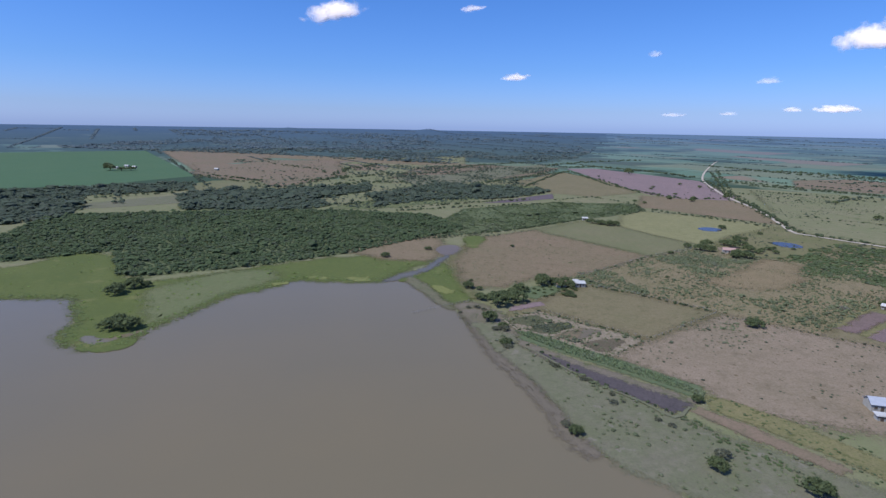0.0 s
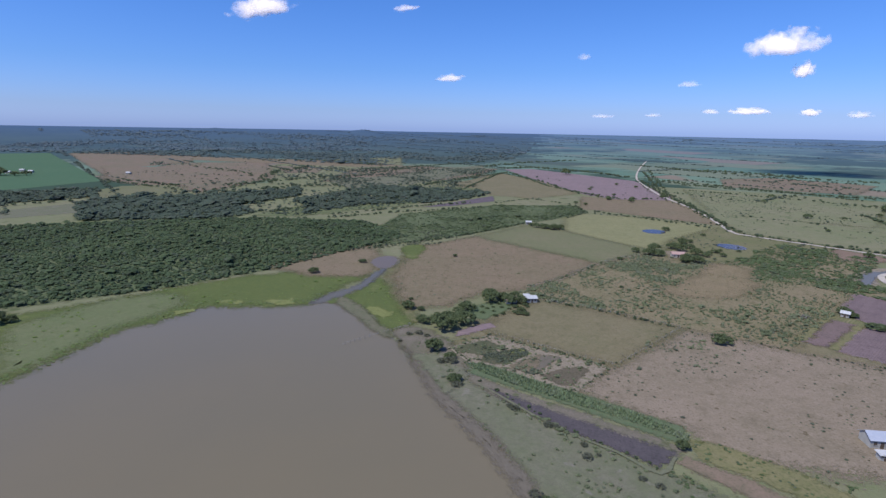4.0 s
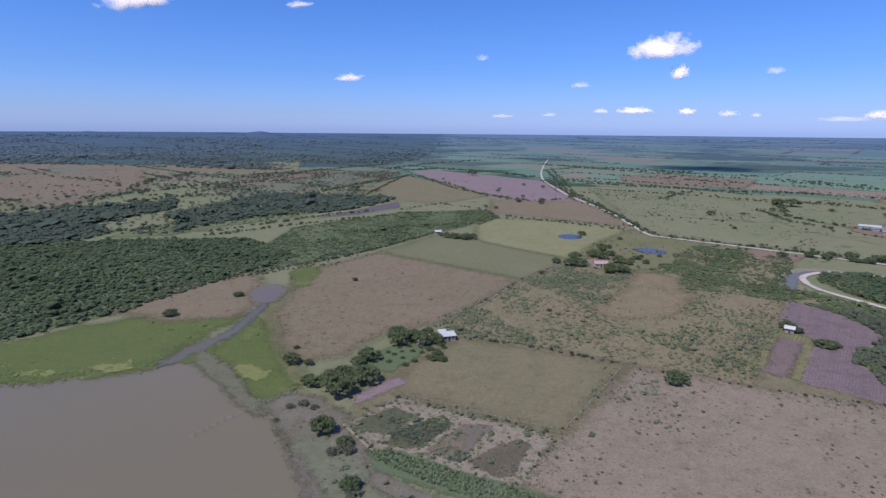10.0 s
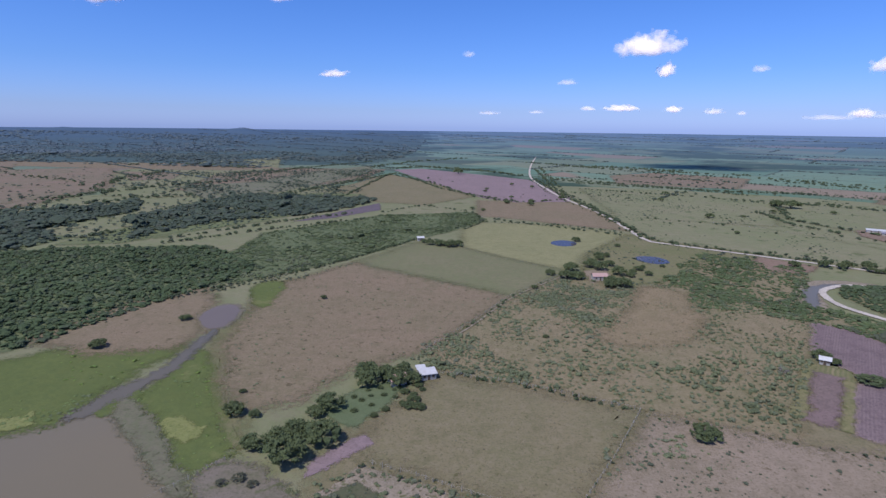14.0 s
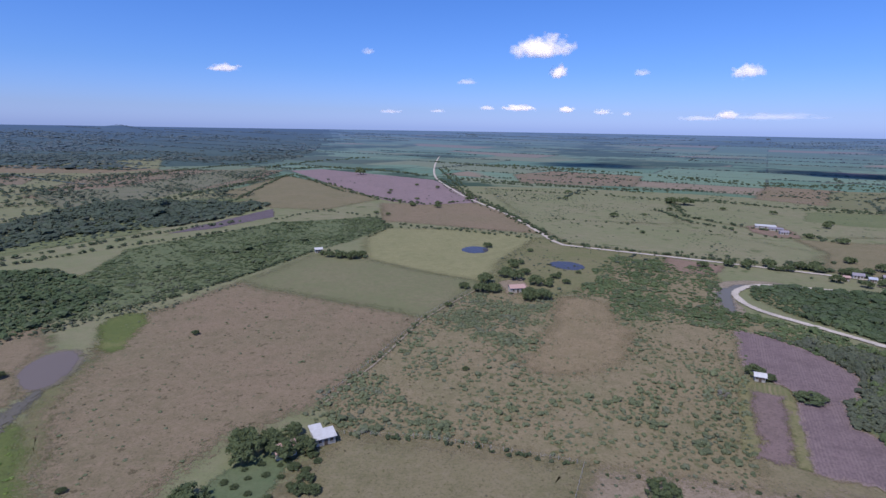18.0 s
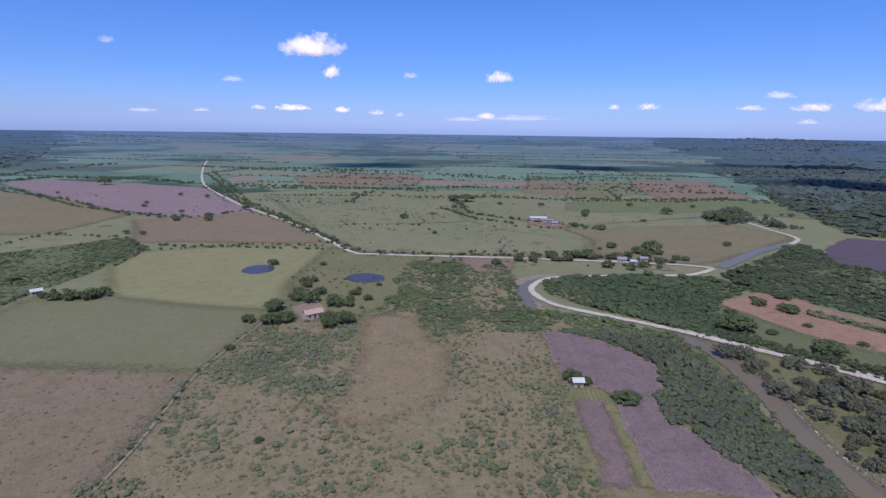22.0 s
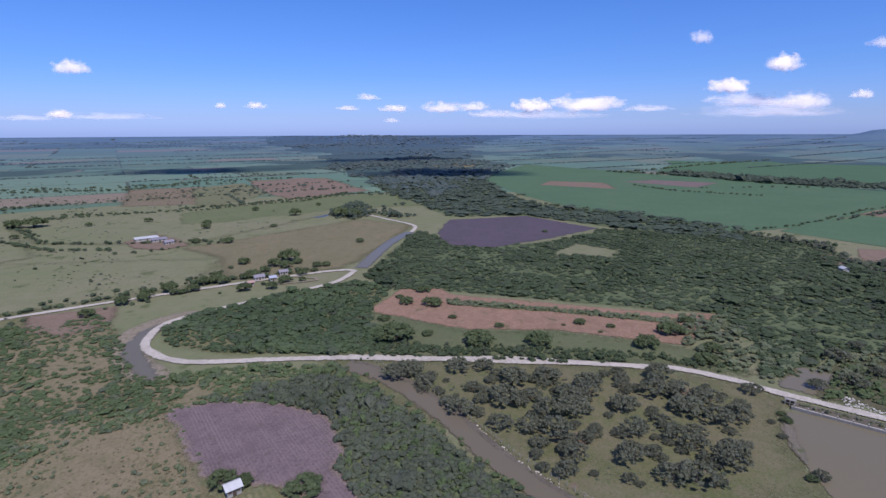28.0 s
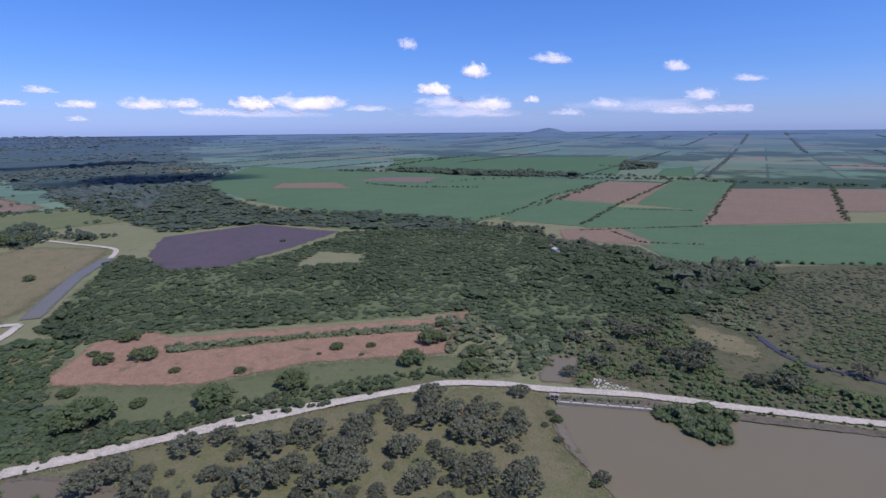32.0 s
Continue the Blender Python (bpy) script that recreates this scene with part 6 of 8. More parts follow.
# ---- hedges ----
HEDGES = (
    ([(151, 424), (194, 395), (237, 366), (282, 342)], 4.5, (1.1, 2.3), 2.0, 0.8),
    ([(-242, 391), (-212, 434), (-162, 502), (-125, 535)], 3.0, (1.4, 2.8), 3.0, 0.9),
    ([(-257, 674), (-215, 809), (-147, 1044)], 4.0, (1.8, 3.6), 4.0, 1.0),
    ([(-412, 667), (-403, 843), (-375, 1163)], 5.0, (1.5, 3.2), 4.0, 0.8),
    ([(-327, 528), (-316, 615), (-273, 705)], 4.5, (1.5, 3.2), 6.0, 0.9),
    ([(119, 1009), (122, 802), (131, 686), (146, 572), (149, 472), (150, 429)], 6.0, (1.2, 2.8), 4.0, 0.8),
    ([(111, 976), (112, 771), (122, 664), (138, 557), (142, 462)], 7.0, (1.0, 2.2), 3.0, 0.6),
    ([(198, 372), (227, 352), (264, 323)], 6.0, (1.2, 2.2), 2.0, 0.5),
    ([(283, 343), (308, 316), (336, 293)], 3.5, (2.0, 3.6), 3.0, 0.8),
    ([(273, 313), (314, 286)], 4.5, (1.2, 2.4), 2.0, 0.7),
    ([(-157, 241), (-135, 269), (-102, 306), (-82, 337), (-42, 410)], 2.6, (1.2, 2.2), 1.5, 1.0),
    ([(-5, 454), (13, 498), (82, 489), (139, 455)], 3.2, (1.0, 1.9), 1.5, 0.85),
    ([(-35, 406), (-19, 391), (-6, 388)], 3.0, (2.0, 3.4), 4.0, 1.0),
    ([(-16, 184), (2, 216), (25, 262), (60, 309)], 3.5, (0.5, 1.4), 1.2, 0.7),
    ([(-190, 583), (-166, 690), (-159, 1030)], 5.0, (1.8, 3.4), 2.0, 0.9),
    ([(-159, 1030), (-60, 864), (11, 682), (65, 646)], 6.0, (1.5, 3.0), 2.0, 0.6),
    ([(-96, 544), (-55, 605), (3, 561), (16, 501)], 4.0, (1.2, 2.4), 3.0, 0.9),
    ([(-13, 459), (3, 497), (19, 516), (77, 480), (133, 443)], 3.5, (1.0, 2.4), 2.0, 0.9),
    ([(167, 814), (392, 691), (490, 616), (596, 558), (751, 471)], 5.0, (1.5, 3.2), 3.0, 0.85),
    ([(385, 680), (333, 547), (361, 475), (395, 413)], 4.0, (1.5, 3.0), 3.0, 0.9),
    ([(186, 540), (230, 514), (275, 488), (386, 412)], 5.0, (1.2, 2.6), 3.0, 0.5),
    ([(165, 417), (196, 391), (237, 366), (283, 343), (314, 316)], 3.5, (1.2, 2.8), 4.0, 0.6),
    ([(121, 952), (127, 739), (143, 605), (144, 504)], 4.0, (1.2, 2.8), 5.0, 0.7),
    ([(130, 1023), (236, 911), (444, 760)], 6.0, (2.0, 4.0), 4.0, 0.8),
    ([(582, 15), (632, -45), (780, -147), (955, -304)], 5.0, (1.5, 3.0), 2.0, 0.6),
    ([(547, -89), (658, -174), (932, -404)], 4.5, (1.5, 3.0), 2.5, 0.85),
    ([(531, -202), (866, -471)], 5.0, (1.5, 2.6), 2.0, 0.7),
    ([(524, -339), (797, -578)], 5.0, (1.8, 3.4), 3.0, 0.8),
    ([(712, 234), (672, 161), (618, 78), (573, 16), (538, -44)], 3.2, (2.2, 4.0), 14.0, 1.0),
    ([(1307, 171), (1195, -67), (1033, -373), (874, -477), (762, -661)], 6.0, (3, 6), 12.0, 1.0),
    ([(979, 14), (1026, -103), (1072, -267)], 8.0, (2, 4), 4.0, 0.7),
    ([(405, -99), (389, -168), (371, -248)], 4.0, (1.0, 2.4), 2.5, 0.5),
    ([(-760, 284), (-714, 363), (-638, 478)], 7.0, (2, 4), 4.0, 0.9),
    ([(-611, 289), (-558, 382)], 6.0, (2, 3.5), 4.0, 0.9),
    ([(-722, 573), (-487, 500), (-497, 712)], 8.0, (2, 4), 6.0, 0.9),
    ([(-822, 896), (-638, 811), (-444, 622)], 8.0, (2, 4), 8.0, 0.8),
    ([(-24, 61), (8, 38), (34, 24)], 2.6, (0.4, 1.2), 1.0, 0.6),
    ([(-42, 88), (-31, 77), (10, 62)], 2.2, (0.4, 1.0), 1.0, 0.6),
    ([(-28, 107), (-14, 101), (6, 95), (23, 88), (10, 62)], 2.0, (0.4, 1.2), 2.5, 0.7),
    ([(-28, 110), (-14, 105), (5, 97), (26, 91), (57, 141)], 2.5, (0.3, 0.8), 1.0, 0.5),
    ([(-10, 163), (15, 158), (35, 150), (57, 141)], 2.0, (0.6, 1.5), 1.5, 0.7),
    ([(58, 139), (102, 124), (148, 113)], 2.4, (0.4, 1.2), 1.5, 0.7),
    ([(223, 190), (215, 172), (199, 145), (178, 119), (166, 97)], 2.4, (0.25, 0.6), 1.0, 0.7),
    ([(232, 202), (239, 184), (243, 166), (250, 147), (258, 114), (264, 87), (263, 60)], 0.5, (0.8, 1.9), 4.5, 1.0),
    ([(221, 198), (226, 180), (231, 162), (237, 143)], 2.2, (0.4, 1.0), 1.0, 0.6),
    ([(224, -9), (216, -26), (205, -49)], 2.0, (0.5, 1.1), 1.5, 0.9),
    ([(-514, 584), (-476, 698), (-458, 777), (-398, 832)], 4.0, (2.0, 4.2), 6.0, 1.0),
    ([(-462, 981), (-393, 1076), (-263, 1403)], 5.0, (2.0, 4.0), 4.0, 0.9),
    ([(-273, 597), (-242, 680), (-221, 808), (-186, 968)], 4.0, (1.6, 3.4), 4.0, 0.95),
    ([(-692, 539), (-708, 591), (-620, 568), (-566, 554)], 4.5, (1.8, 4.2), 6.0, 0.9),
    ([(-533, 731), (-581, 835), (-592, 936), (-599, 1021)], 4.5, (2.2, 4.6), 12.0, 0.9),
    ([(-453, 502), (-435, 558), (-413, 622), (-361, 661)], 3.4, (2.2, 4.6), 12.0, 1.0),
    ([(-314, 384), (-288, 451), (-235, 518), (-204, 610)], 3.0, (1.4, 3.2), 5.0, 1.0),
    ([(-236, 373), (-179, 437), (-103, 504)], 3.0, (1.2, 2.6), 2.5, 0.95),
    ([(-799, 1138), (-695, 1230), (-467, 1129)], 6.0, (2.5, 5.0), 10.0, 0.9),
    ([(-145, 1059), (-44, 783), (26, 682), (71, 649), (111, 673)], 4.5, (1.5, 3.4), 3.0, 0.85),
    ([(179, 901), (248, 871), (317, 837), (389, 809), (506, 784)], 4.0, (2.0, 4.0), 4.0, 0.95),
    ([(325, 594), (318, 513), (337, 470)], 3.4, (1.6, 3.2), 3.0, 0.95),
    ([(-227, 1197), (-159, 1417), (-21, 1628)], 5.5, (2.5, 5.0), 14.0, 0.9),
    ([(238, 1325), (368, 1311), (466, 1186)], 5.0, (2.5, 5.0), 12.0, 0.95),
    ([(232, 687), (188, 722), (140, 768)], 5.0, (1.2, 2.6), 4.0, 0.6),
    ([(395, 689), (468, 656), (491, 611), (528, 574), (599, 541), (639, 509), (748, 507)], 4.0, (1.6, 3.4), 3.0, 0.95),
    ([(565, 1004), (659, 854), (844, 862), (935, 740)], 5.0, (2.2, 4.4), 5.0, 0.95),
    ([(-173, 1175), (-102, 1229), (28, 1138), (99, 1029)], 4.0, (2.5, 5.0), 12.0, 1.0),
    ([(529, 605), (589, 556), (653, 536), (732, 495), (760, 461)], 4.0, (1.6, 3.6), 3.0, 0.95),
    ([(998, 108), (926, 54), (892, -61)], 5.0, (1.8, 3.6), 3.0, 0.9),
    ([(1022, -259), (994, -284), (936, -447)], 4.0, (2.4, 5.0), 6.0, 1.0),
    ([(1280, 136), (1617, -43), (1949, -258)], 9.0, (3.0, 6.0), 5.0, 0.8),
    ([(525, -78), (523, -194)], 2.6, (0.8, 1.6), 1.0, 0.95),
    ([(637, -172), (607, -245)], 2.6, (0.8, 1.6), 1.0, 0.9),
    ([(516, -104), (466, -105), (451, -150)], 2.6, (0.8, 1.6), 1.0, 0.9),
    ([(147, 1224), (131, 808), (137, 636), (148, 528), (149, 437)], 5.0, (1.4, 3.4), 3.0, 0.75),
    ([(167, 1300), (136, 741), (145, 610), (150, 487), (155, 422)], 6.0, (1.2, 3.2), 4.0, 0.7),
    ([(133, 976), (193, 921), (260, 901)], 4.0, (1.8, 3.6), 5.0, 0.9),
    ([(240, 863), (326, 844), (394, 760)], 4.5, (1.8, 3.6), 4.0, 0.9),
    ([(318, 802), (341, 713), (389, 669), (352, 583)], 6.0, (1.4, 3.2), 4.0, 0.7),
    ([(559, 1064), (694, 901), (812, 770)], 7.0, (2.2, 4.6), 8.0, 0.8),
    ([(139, 1472), (324, 1242), (583, 1107)], 6.0, (2.5, 5.0), 12.0, 0.8),
    ([(224, 385), (293, 347), (339, 344)], 4.5, (1.2, 2.6), 2.5, 0.7),
    ([(166, 532), (227, 488), (319, 443)], 9.0, (0.8, 2.0), 4.0, 0.5),
    ([(153, 415), (200, 387), (255, 356)], 5.0, (1.2, 2.6), 1.5, 0.65),
)
for line, gap, radius, wide, keep in HEDGES:
    stuff("hedge", along(line, gap, radius, (0.85, 1.2), wide, keep), SHAPES_MID if min(math.hypot(x - 40, y - 60) for x, y in line) < 330 else SHAPES_THIN, M_WOODS, "uneven dark green hedge of bushes and small trees", "hedge")

# ---- the distance ----
stuff("pasture_shrubs", np.concatenate([scatter([(145, 610), (155, 422), (256, 371), (319, 443), (345, 586), (318, 802), (179, 823)], 6.0, (0.4, 1.3), (0.5, 0.9), clumps=(0.02, 0.12)), scatter([(414, 680), (612, 590), (843, 797), (513, 933)], 9.0, (0.8, 2.4), (0.6, 0.9), clumps=(0.015, 0.1))]), SHAPES_TUFT, M_WOODS, "low dark shrubs dotted over the pasture", "bushes")
stuff("field_trees", np.concatenate([scatter([(-992, 954), (-171, 1111), (-168, 702), (-176, 422), (-368, 342)], 10, (2.0, 4.2), (0.8, 1.2), clumps=(0.008, 0.05), avoid=[[(-833, 683), (-915, 989), (-764, 1101), (-518, 726), (-491, 507), (-743, 587)], [(-199, 764), (-159, 1030), (-60, 864), (3, 693), (-55, 610), (-111, 627), (-166, 690)], [(-170, 479), (-135, 560), (-109, 618), (-98, 563), (-142, 500)]]), scatter([(-833, 683), (-915, 989), (-764, 1101), (-518, 726), (-491, 507), (-743, 587)], 16, (1.4, 3.4), (0.6, 0.9), clumps=(0.01, 0.05)), scatter([(-316, 376), (-255, 497), (-148, 647), (-132, 604), (-168, 536), (-269, 368)], 4.2, (0.8, 2.2), (0.6, 0.9), clumps=(0.03, -0.05)), scatter([(-439, 270), (-367, 346), (-347, 368), (-332, 324), (-378, 245), (-388, 226)], 4.2, (0.8, 2.2), (0.6, 0.9), clumps=(0.03, -0.05)), scatter([(-248, 505), (-258, 579), (-241, 689), (-182, 816), (-152, 740), (-188, 593), (-207, 499), (-221, 451)], 4.4, (0.8, 2.2), (0.5, 0.8), clumps=(0.03, -0.1), avoid=[[(-170, 479), (-135, 560), (-109, 618), (-98, 563), (-142, 500)]]), scatter(NW_BROWN, 5.0, (0.8, 2.2), (0.5, 0.8), clumps=(0.02, 0.0)), scatter([(-426, 250), (-371, 330), (-341, 293), (-395, 228)], 6, (0.9, 2.4), (0.6, 0.9), clumps=(0.02, 0.05)), scatter([(183, 1426), (1072, 966), (779, 496), (405, 698), (124, 977)], 16, (1.6, 4.5), (0.6, 1.0), clumps=(0.006, 0.3)), scatter([(167, 814), (385, 680), (298, 504), (160, 556)], 9, (0.8, 2.4), (0.6, 0.9), clumps=(0.02, 0.42)), scatter([(146, 576), (280, 496), (343, 372), (280, 339), (155, 424)], 7, (0.4, 1.2), (0.5, 0.8), clumps=(0.02, 0.25)), scatter([(361, 425), (531, 365), (516, 305), (435, 283), (348, 278), (297, 328)], 9, (0.4, 1.0), (0.5, 0.8), clumps=(0.02, 0.3)), scatter([(399, 687), (602, 563), (724, 472), (637, 407), (372, 436), (333, 557)], 9, (0.5, 1.6), (0.5, 0.8), clumps=(0.015, 0.25)), scatter([(170, 827), (392, 691), (298, 504), (157, 548)], 5, (0.5, 1.4), (0.5, 0.8), clumps=(0.015, 0.15)), scatter([(138, 450), (151, 428), (178, 405), (222, 389), (195, 339), (160, 351), (135, 309), (94, 285), (70, 306), (87, 371)], 4.5, (0.4, 1.5), (0.5, 0.9), clumps=(0.03, 0.15)), scatter([(-162, 1113), (133, 697), (59, 656), (-60, 864)], 24, (1.5, 3.5), (0.8, 1.2), clumps=(0.01, 0.4))]), SHAPES_TUFT, M_MIDWOODS, "trees and bushes scattered over far pastures", "trees")
TURN_COS, TURN_SIN = math.cos(radians(PARCEL_TURN)), math.sin(radians(PARCEL_TURN))


def parcel_edges(near, far_off, share, size=1.0):
    """Stretches of field edge at a distance range, along the parcels' lines and across them."""
    reach = int(far_off / (PARCEL_DEEP * size)) + 1
    out = []
    for row in range(-reach, reach):
        for col in range(-reach, reach):
            x0, y0 = (col + 0.5 * (row % 2)) * PARCEL_LONG * size, row * PARCEL_DEEP * size
            for x1, y1 in ((x0 + PARCEL_LONG * size, y0), (x0, y0 + PARCEL_DEEP * size)):
                a, b = ((TURN_COS * u - TURN_SIN * v, TURN_SIN * u + TURN_COS * v) for u, v in ((x0, y0), (x1, y1)))
                mx, my = 0.5 * (a[0] + b[0]) - 40, 0.5 * (a[1] + b[1]) - 40
                way = math.degrees(math.atan2(mx, my))
                if near < math.hypot(mx, my) < far_off and -70 < way < 145 and RNG.random() < (share if y1 == y0 else 0.3 * share):
                    out.append((a, b, math.hypot(mx, my)))
    return out


near_rows = [along([a, b], 6, (1.8, 4.0), (0.8, 1.2), 5, 0.8) for a, b, d in parcel_edges(700, 1350, 0.4, 0.55)]
OPEN = [[(-166, 1143), (-108, 1187), (105, 958), (135, 708), (127, 663), (58, 646), (18, 683), (-60, 864)], [(-199, 764), (-159, 1030), (-60, 864), (3, 693), (-55, 610), (-111, 627), (-166, 690)], [(10, 661), (65, 646), (123, 663), (144, 599), (156, 459), (112, 482), (42, 522), (9, 536)], [(146, 576), (280, 496), (343, 372), (280, 339), (155, 424)], [(361, 425), (531, 365), (516, 305), (435, 283), (348, 278), (297, 328), (343, 372)], [(399, 687), (602, 563), (724, 472), (637, 407), (372, 436), (333, 557)], [(-833, 683), (-915, 989), (-764, 1101), (-518, 726), (-491, 507), (-743, 587)], [(-6, 454), (13, 495), (81, 486), (138, 450), (87, 371), (65, 318), (29, 347), (-4, 379)], [(-170, 479), (-135, 560), (-109, 618), (-98, 563), (-142, 500)]]
CROPS = [[(-1852, 824), (-1898, 939), (-1910, 1431), (-726, 571), (-734, 421), (-761, 298), (-764, 249)], [(1068, 396), (1527, 399), (955, -304), (780, -147), (641, -57), (582, 15), (685, 162), (803, 252)], [(597, -28), (724, -128), (675, -183), (547, -89)], [(670, -211), (932, -404), (892, -484), (614, -257)], [(540, -92), (649, -170), (614, -257), (526, -199)], [(528, -113), (501, -398), (373, -250), (408, -101)], [(531, -202), (793, -414), (762, -553), (525, -337)], [(763, -549), (719, -650), (570, -478), (576, -390)]]
stuff("tree_rows", outside(np.concatenate(near_rows), *OPEN, *CROPS), SHAPES_THIN, M_MIDWOODS, "dark tree rows between far pastures", "trees")
far_rows = []
for a, b, d in parcel_edges(1100, 4300, 0.5):
    size = 2.0 + d * 0.0012
    far_rows.append(along([a, b], 1.5 * size, (0.7 * size, 1.4 * size), (0.4, 0.65), 0.9 * size, 0.9))
far_rows = outside(np.concatenate(far_rows), *CROPS, *OPEN)
# past two kilometres the rows take the more strongly haze-tinted leaves
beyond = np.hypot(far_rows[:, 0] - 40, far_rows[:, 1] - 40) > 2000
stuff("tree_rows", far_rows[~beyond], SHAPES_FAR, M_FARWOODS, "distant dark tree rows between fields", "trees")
stuff("tree_rows", far_rows[beyond], SHAPES_FAR, M_HAZELEAF, "far tree rows tinted blue-grey for haze", "trees")
WILDS = np.concatenate([
    scatter([(-1900, 1100), (-1084, 1212), (-903, 1173), (-467, 1129), (-250, 1250), (-200, 1700), (-900, 2000), (-2200, 1900)], 14, (4, 8), (0.4, 0.7), clumps=(0.004, -0.1)),
    scatter([(-2200, 1900), (-900, 2000), (-200, 1800), (-250, 3000), (-1800, 3600), (-3200, 2800)], 34, (7, 13), (0.3, 0.5), clumps=(0.002, 0.0)),
    scatter([(1000, 480), (1300, 430), (1700, 560), (1900, 900), (1300, 900), (1000, 650)], 12, (4, 8), (0.5, 0.8), clumps=(0.004, -0.2)),
    scatter([(1900, 650), (2700, 950), (4300, 1200), (4300, 2600), (2600, 2100), (1900, 1100)], 40, (9, 15), (0.3, 0.5), clumps=(0.002, 0.0)),
    scatter([(700, 350), (1500, 420), (1500, 700), (900, 560)], 13, (4, 8), (0.6, 0.9), clumps=(0.006, -0.3)),
])
# same split for the woods: stronger haze colour on the farther crowns
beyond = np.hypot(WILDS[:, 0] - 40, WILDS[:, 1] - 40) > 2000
stuff("distant_woods", WILDS[~beyond], SHAPES_FAR, M_FARWOODS, "distant dark woods tinted bluish for haze", "woods")
stuff("distant_woods", WILDS[beyond], SHAPES_FAR, M_HAZELEAF, "far woods tinted blue-grey for haze", "woods")

# ---- trees ----
for x, y, r in [(-49.5, 107.5, 6.6), (-42, 118, 6.0), (-60, 113.5, 4.0), (-50, 119, 4.5), (-53.7, 115.7, 4.5), (-44, 136.9, 5.1), (-47.4, 131.8, 3.1), (-34.5, 154.7, 5.9), (-20.1, 156.4, 4.4), (-28.8, 160.3, 3.9), (-51.3, 123.7, 3.5)] + [(-73.5, 130.7, 3.8), (-151, 177.5, 3.7), (-132.5, 211.4, 2.8)]:
    tree(x, y, r, tall=1.1, label="tall dark green broad-crowned tree of the farm grove", group="grove trees")
for x, y, r in [(-149.4, 174.6, 4.4), (-131.4, 209.5, 3.9), (-76.9, 248.1, 2), (38.1, 277, 2.5), (-72.1, 130.4, 4.4), (-76.5, 144.6, 1.4), (-66.4, 129.8, 2.2), (-36.8, 153.9, 3.8), (-33.1, 158.2, 4.4), (-30.5, 164.3, 3), (-23.9, 164.5, 3.5), (-46.6, 131.1, 2.6), (60, 299.5, 5.1), (66.7, 299.8, 5.1), (80, 329.3, 4.6), (92.7, 356.6, 4.4), (81.8, 282.2, 4.1), (90.4, 284.6, 5.8), (94.6, 310.8, 5.4), (104.4, 315, 3.3), (113.7, 311.8, 2.9), (87.1, 412.6, 4.1), (116.6, 396.6, 2.7), (221.6, 344.5, 4.4), (252.7, 551.4, 5.2), (142.6, 188.4, 4.3), (144.9, 183.4, 2.6)]:
    tree(x, y, r)
for x, y, r in [(-30.4, 388.6, 4.2), (-22.6, 385.3, 5), (-14.1, 382.2, 5.4), (-8, 388.2, 4.2), (-36.2, 395.9, 3)] + [(64, 296.2, 5.5), (85.8, 323.3, 5.7), (84.4, 287.9, 6.1), (90.9, 283, 5.4), (101.3, 306.8, 3.3), (91.6, 351.3, 3.7), (83.9, 336.1, 3.1), (115.9, 331, 2.1), (129.6, 334.2, 2.2), (117.6, 396.1, 2.9), (94.3, 334.5, 4.2)]:
    tree(x, y, r, label="dark green tree of the farmyard shelter", group="farm trees")
for x, y, r in [(283.1, 301.8, 4.7), (309.5, 317.3, 5.5), (290.7, 326.2, 5.4), (285.6, 333.2, 5.4), (272.9, 329, 4.4), (352.3, 323, 8.4), (292.4, 289.9, 4.2), (305.6, 290.3, 5.2), (325.3, 292.3, 4.5), (334.7, 345.8, 5), (453.5, 493.2, 5.5), (389.4, 408.3, 5.8), (379.5, 432.6, 4.2), (267, 339.3, 5.8), (255.9, 344.2, 4.8)]:
    tree(x, y, r, label="round green roadside tree in pasture", group="roadside trees")
for x, y, r in [(-35, 142, 1.3), (-32.3, 145.2, 1.1), (-26, 136.5, 1.7), (-29.1, 132.3, 1.5), (-17, 153.8, 1.9), (-52.1, 125.4, 2.1), (-23.3, 151.6, 1.1), (71.5, 127.2, 5.4), (34.5, 202.9, 1.7), (110.9, 324.4, 3.8), (85.1, 343.9, 3.9)]:
    tree(x, y, r, "bush", label="small rounded green bush beside the farm")
tree(148.5, 167.8, 5.6, "bush", 0.5, "low spreading dark green bush on ploughed soil")
for x, y, r in [(-17.6, 142.9, 3.7), (-21.3, 148.4, 2.9), (-15.3, 150.8, 1.9), (-15.4, 138.3, 3.7), (-19.1, 138.7, 3.7)]:
    tree(x, y, 0.75 * r, "bush", label="dense green bush beside the sheet-roofed sheds")
for x, y, r in [(220.2, 343.5, 3), (251.2, 550.3, 4.6), (239, 461.9, 3), (435.8, 476.5, 5), (446.7, 562.1, 4.9), (250.3, 691, 4.3), (332, 344, 4.6), (351, 323.7, 6.4), (426.9, 307.7, 4.1), (299.4, 337.1, 4.7), (390.4, 409.2, 4.9), (463.9, 421.5, 3.7), (532.1, 445.5, 7.6), (283.4, 334.5, 4.1), (242.4, 345.7, 4.9), (250.6, 340.2, 4), (264.8, 332.5, 3.6)]:
    tree(x, y, r)
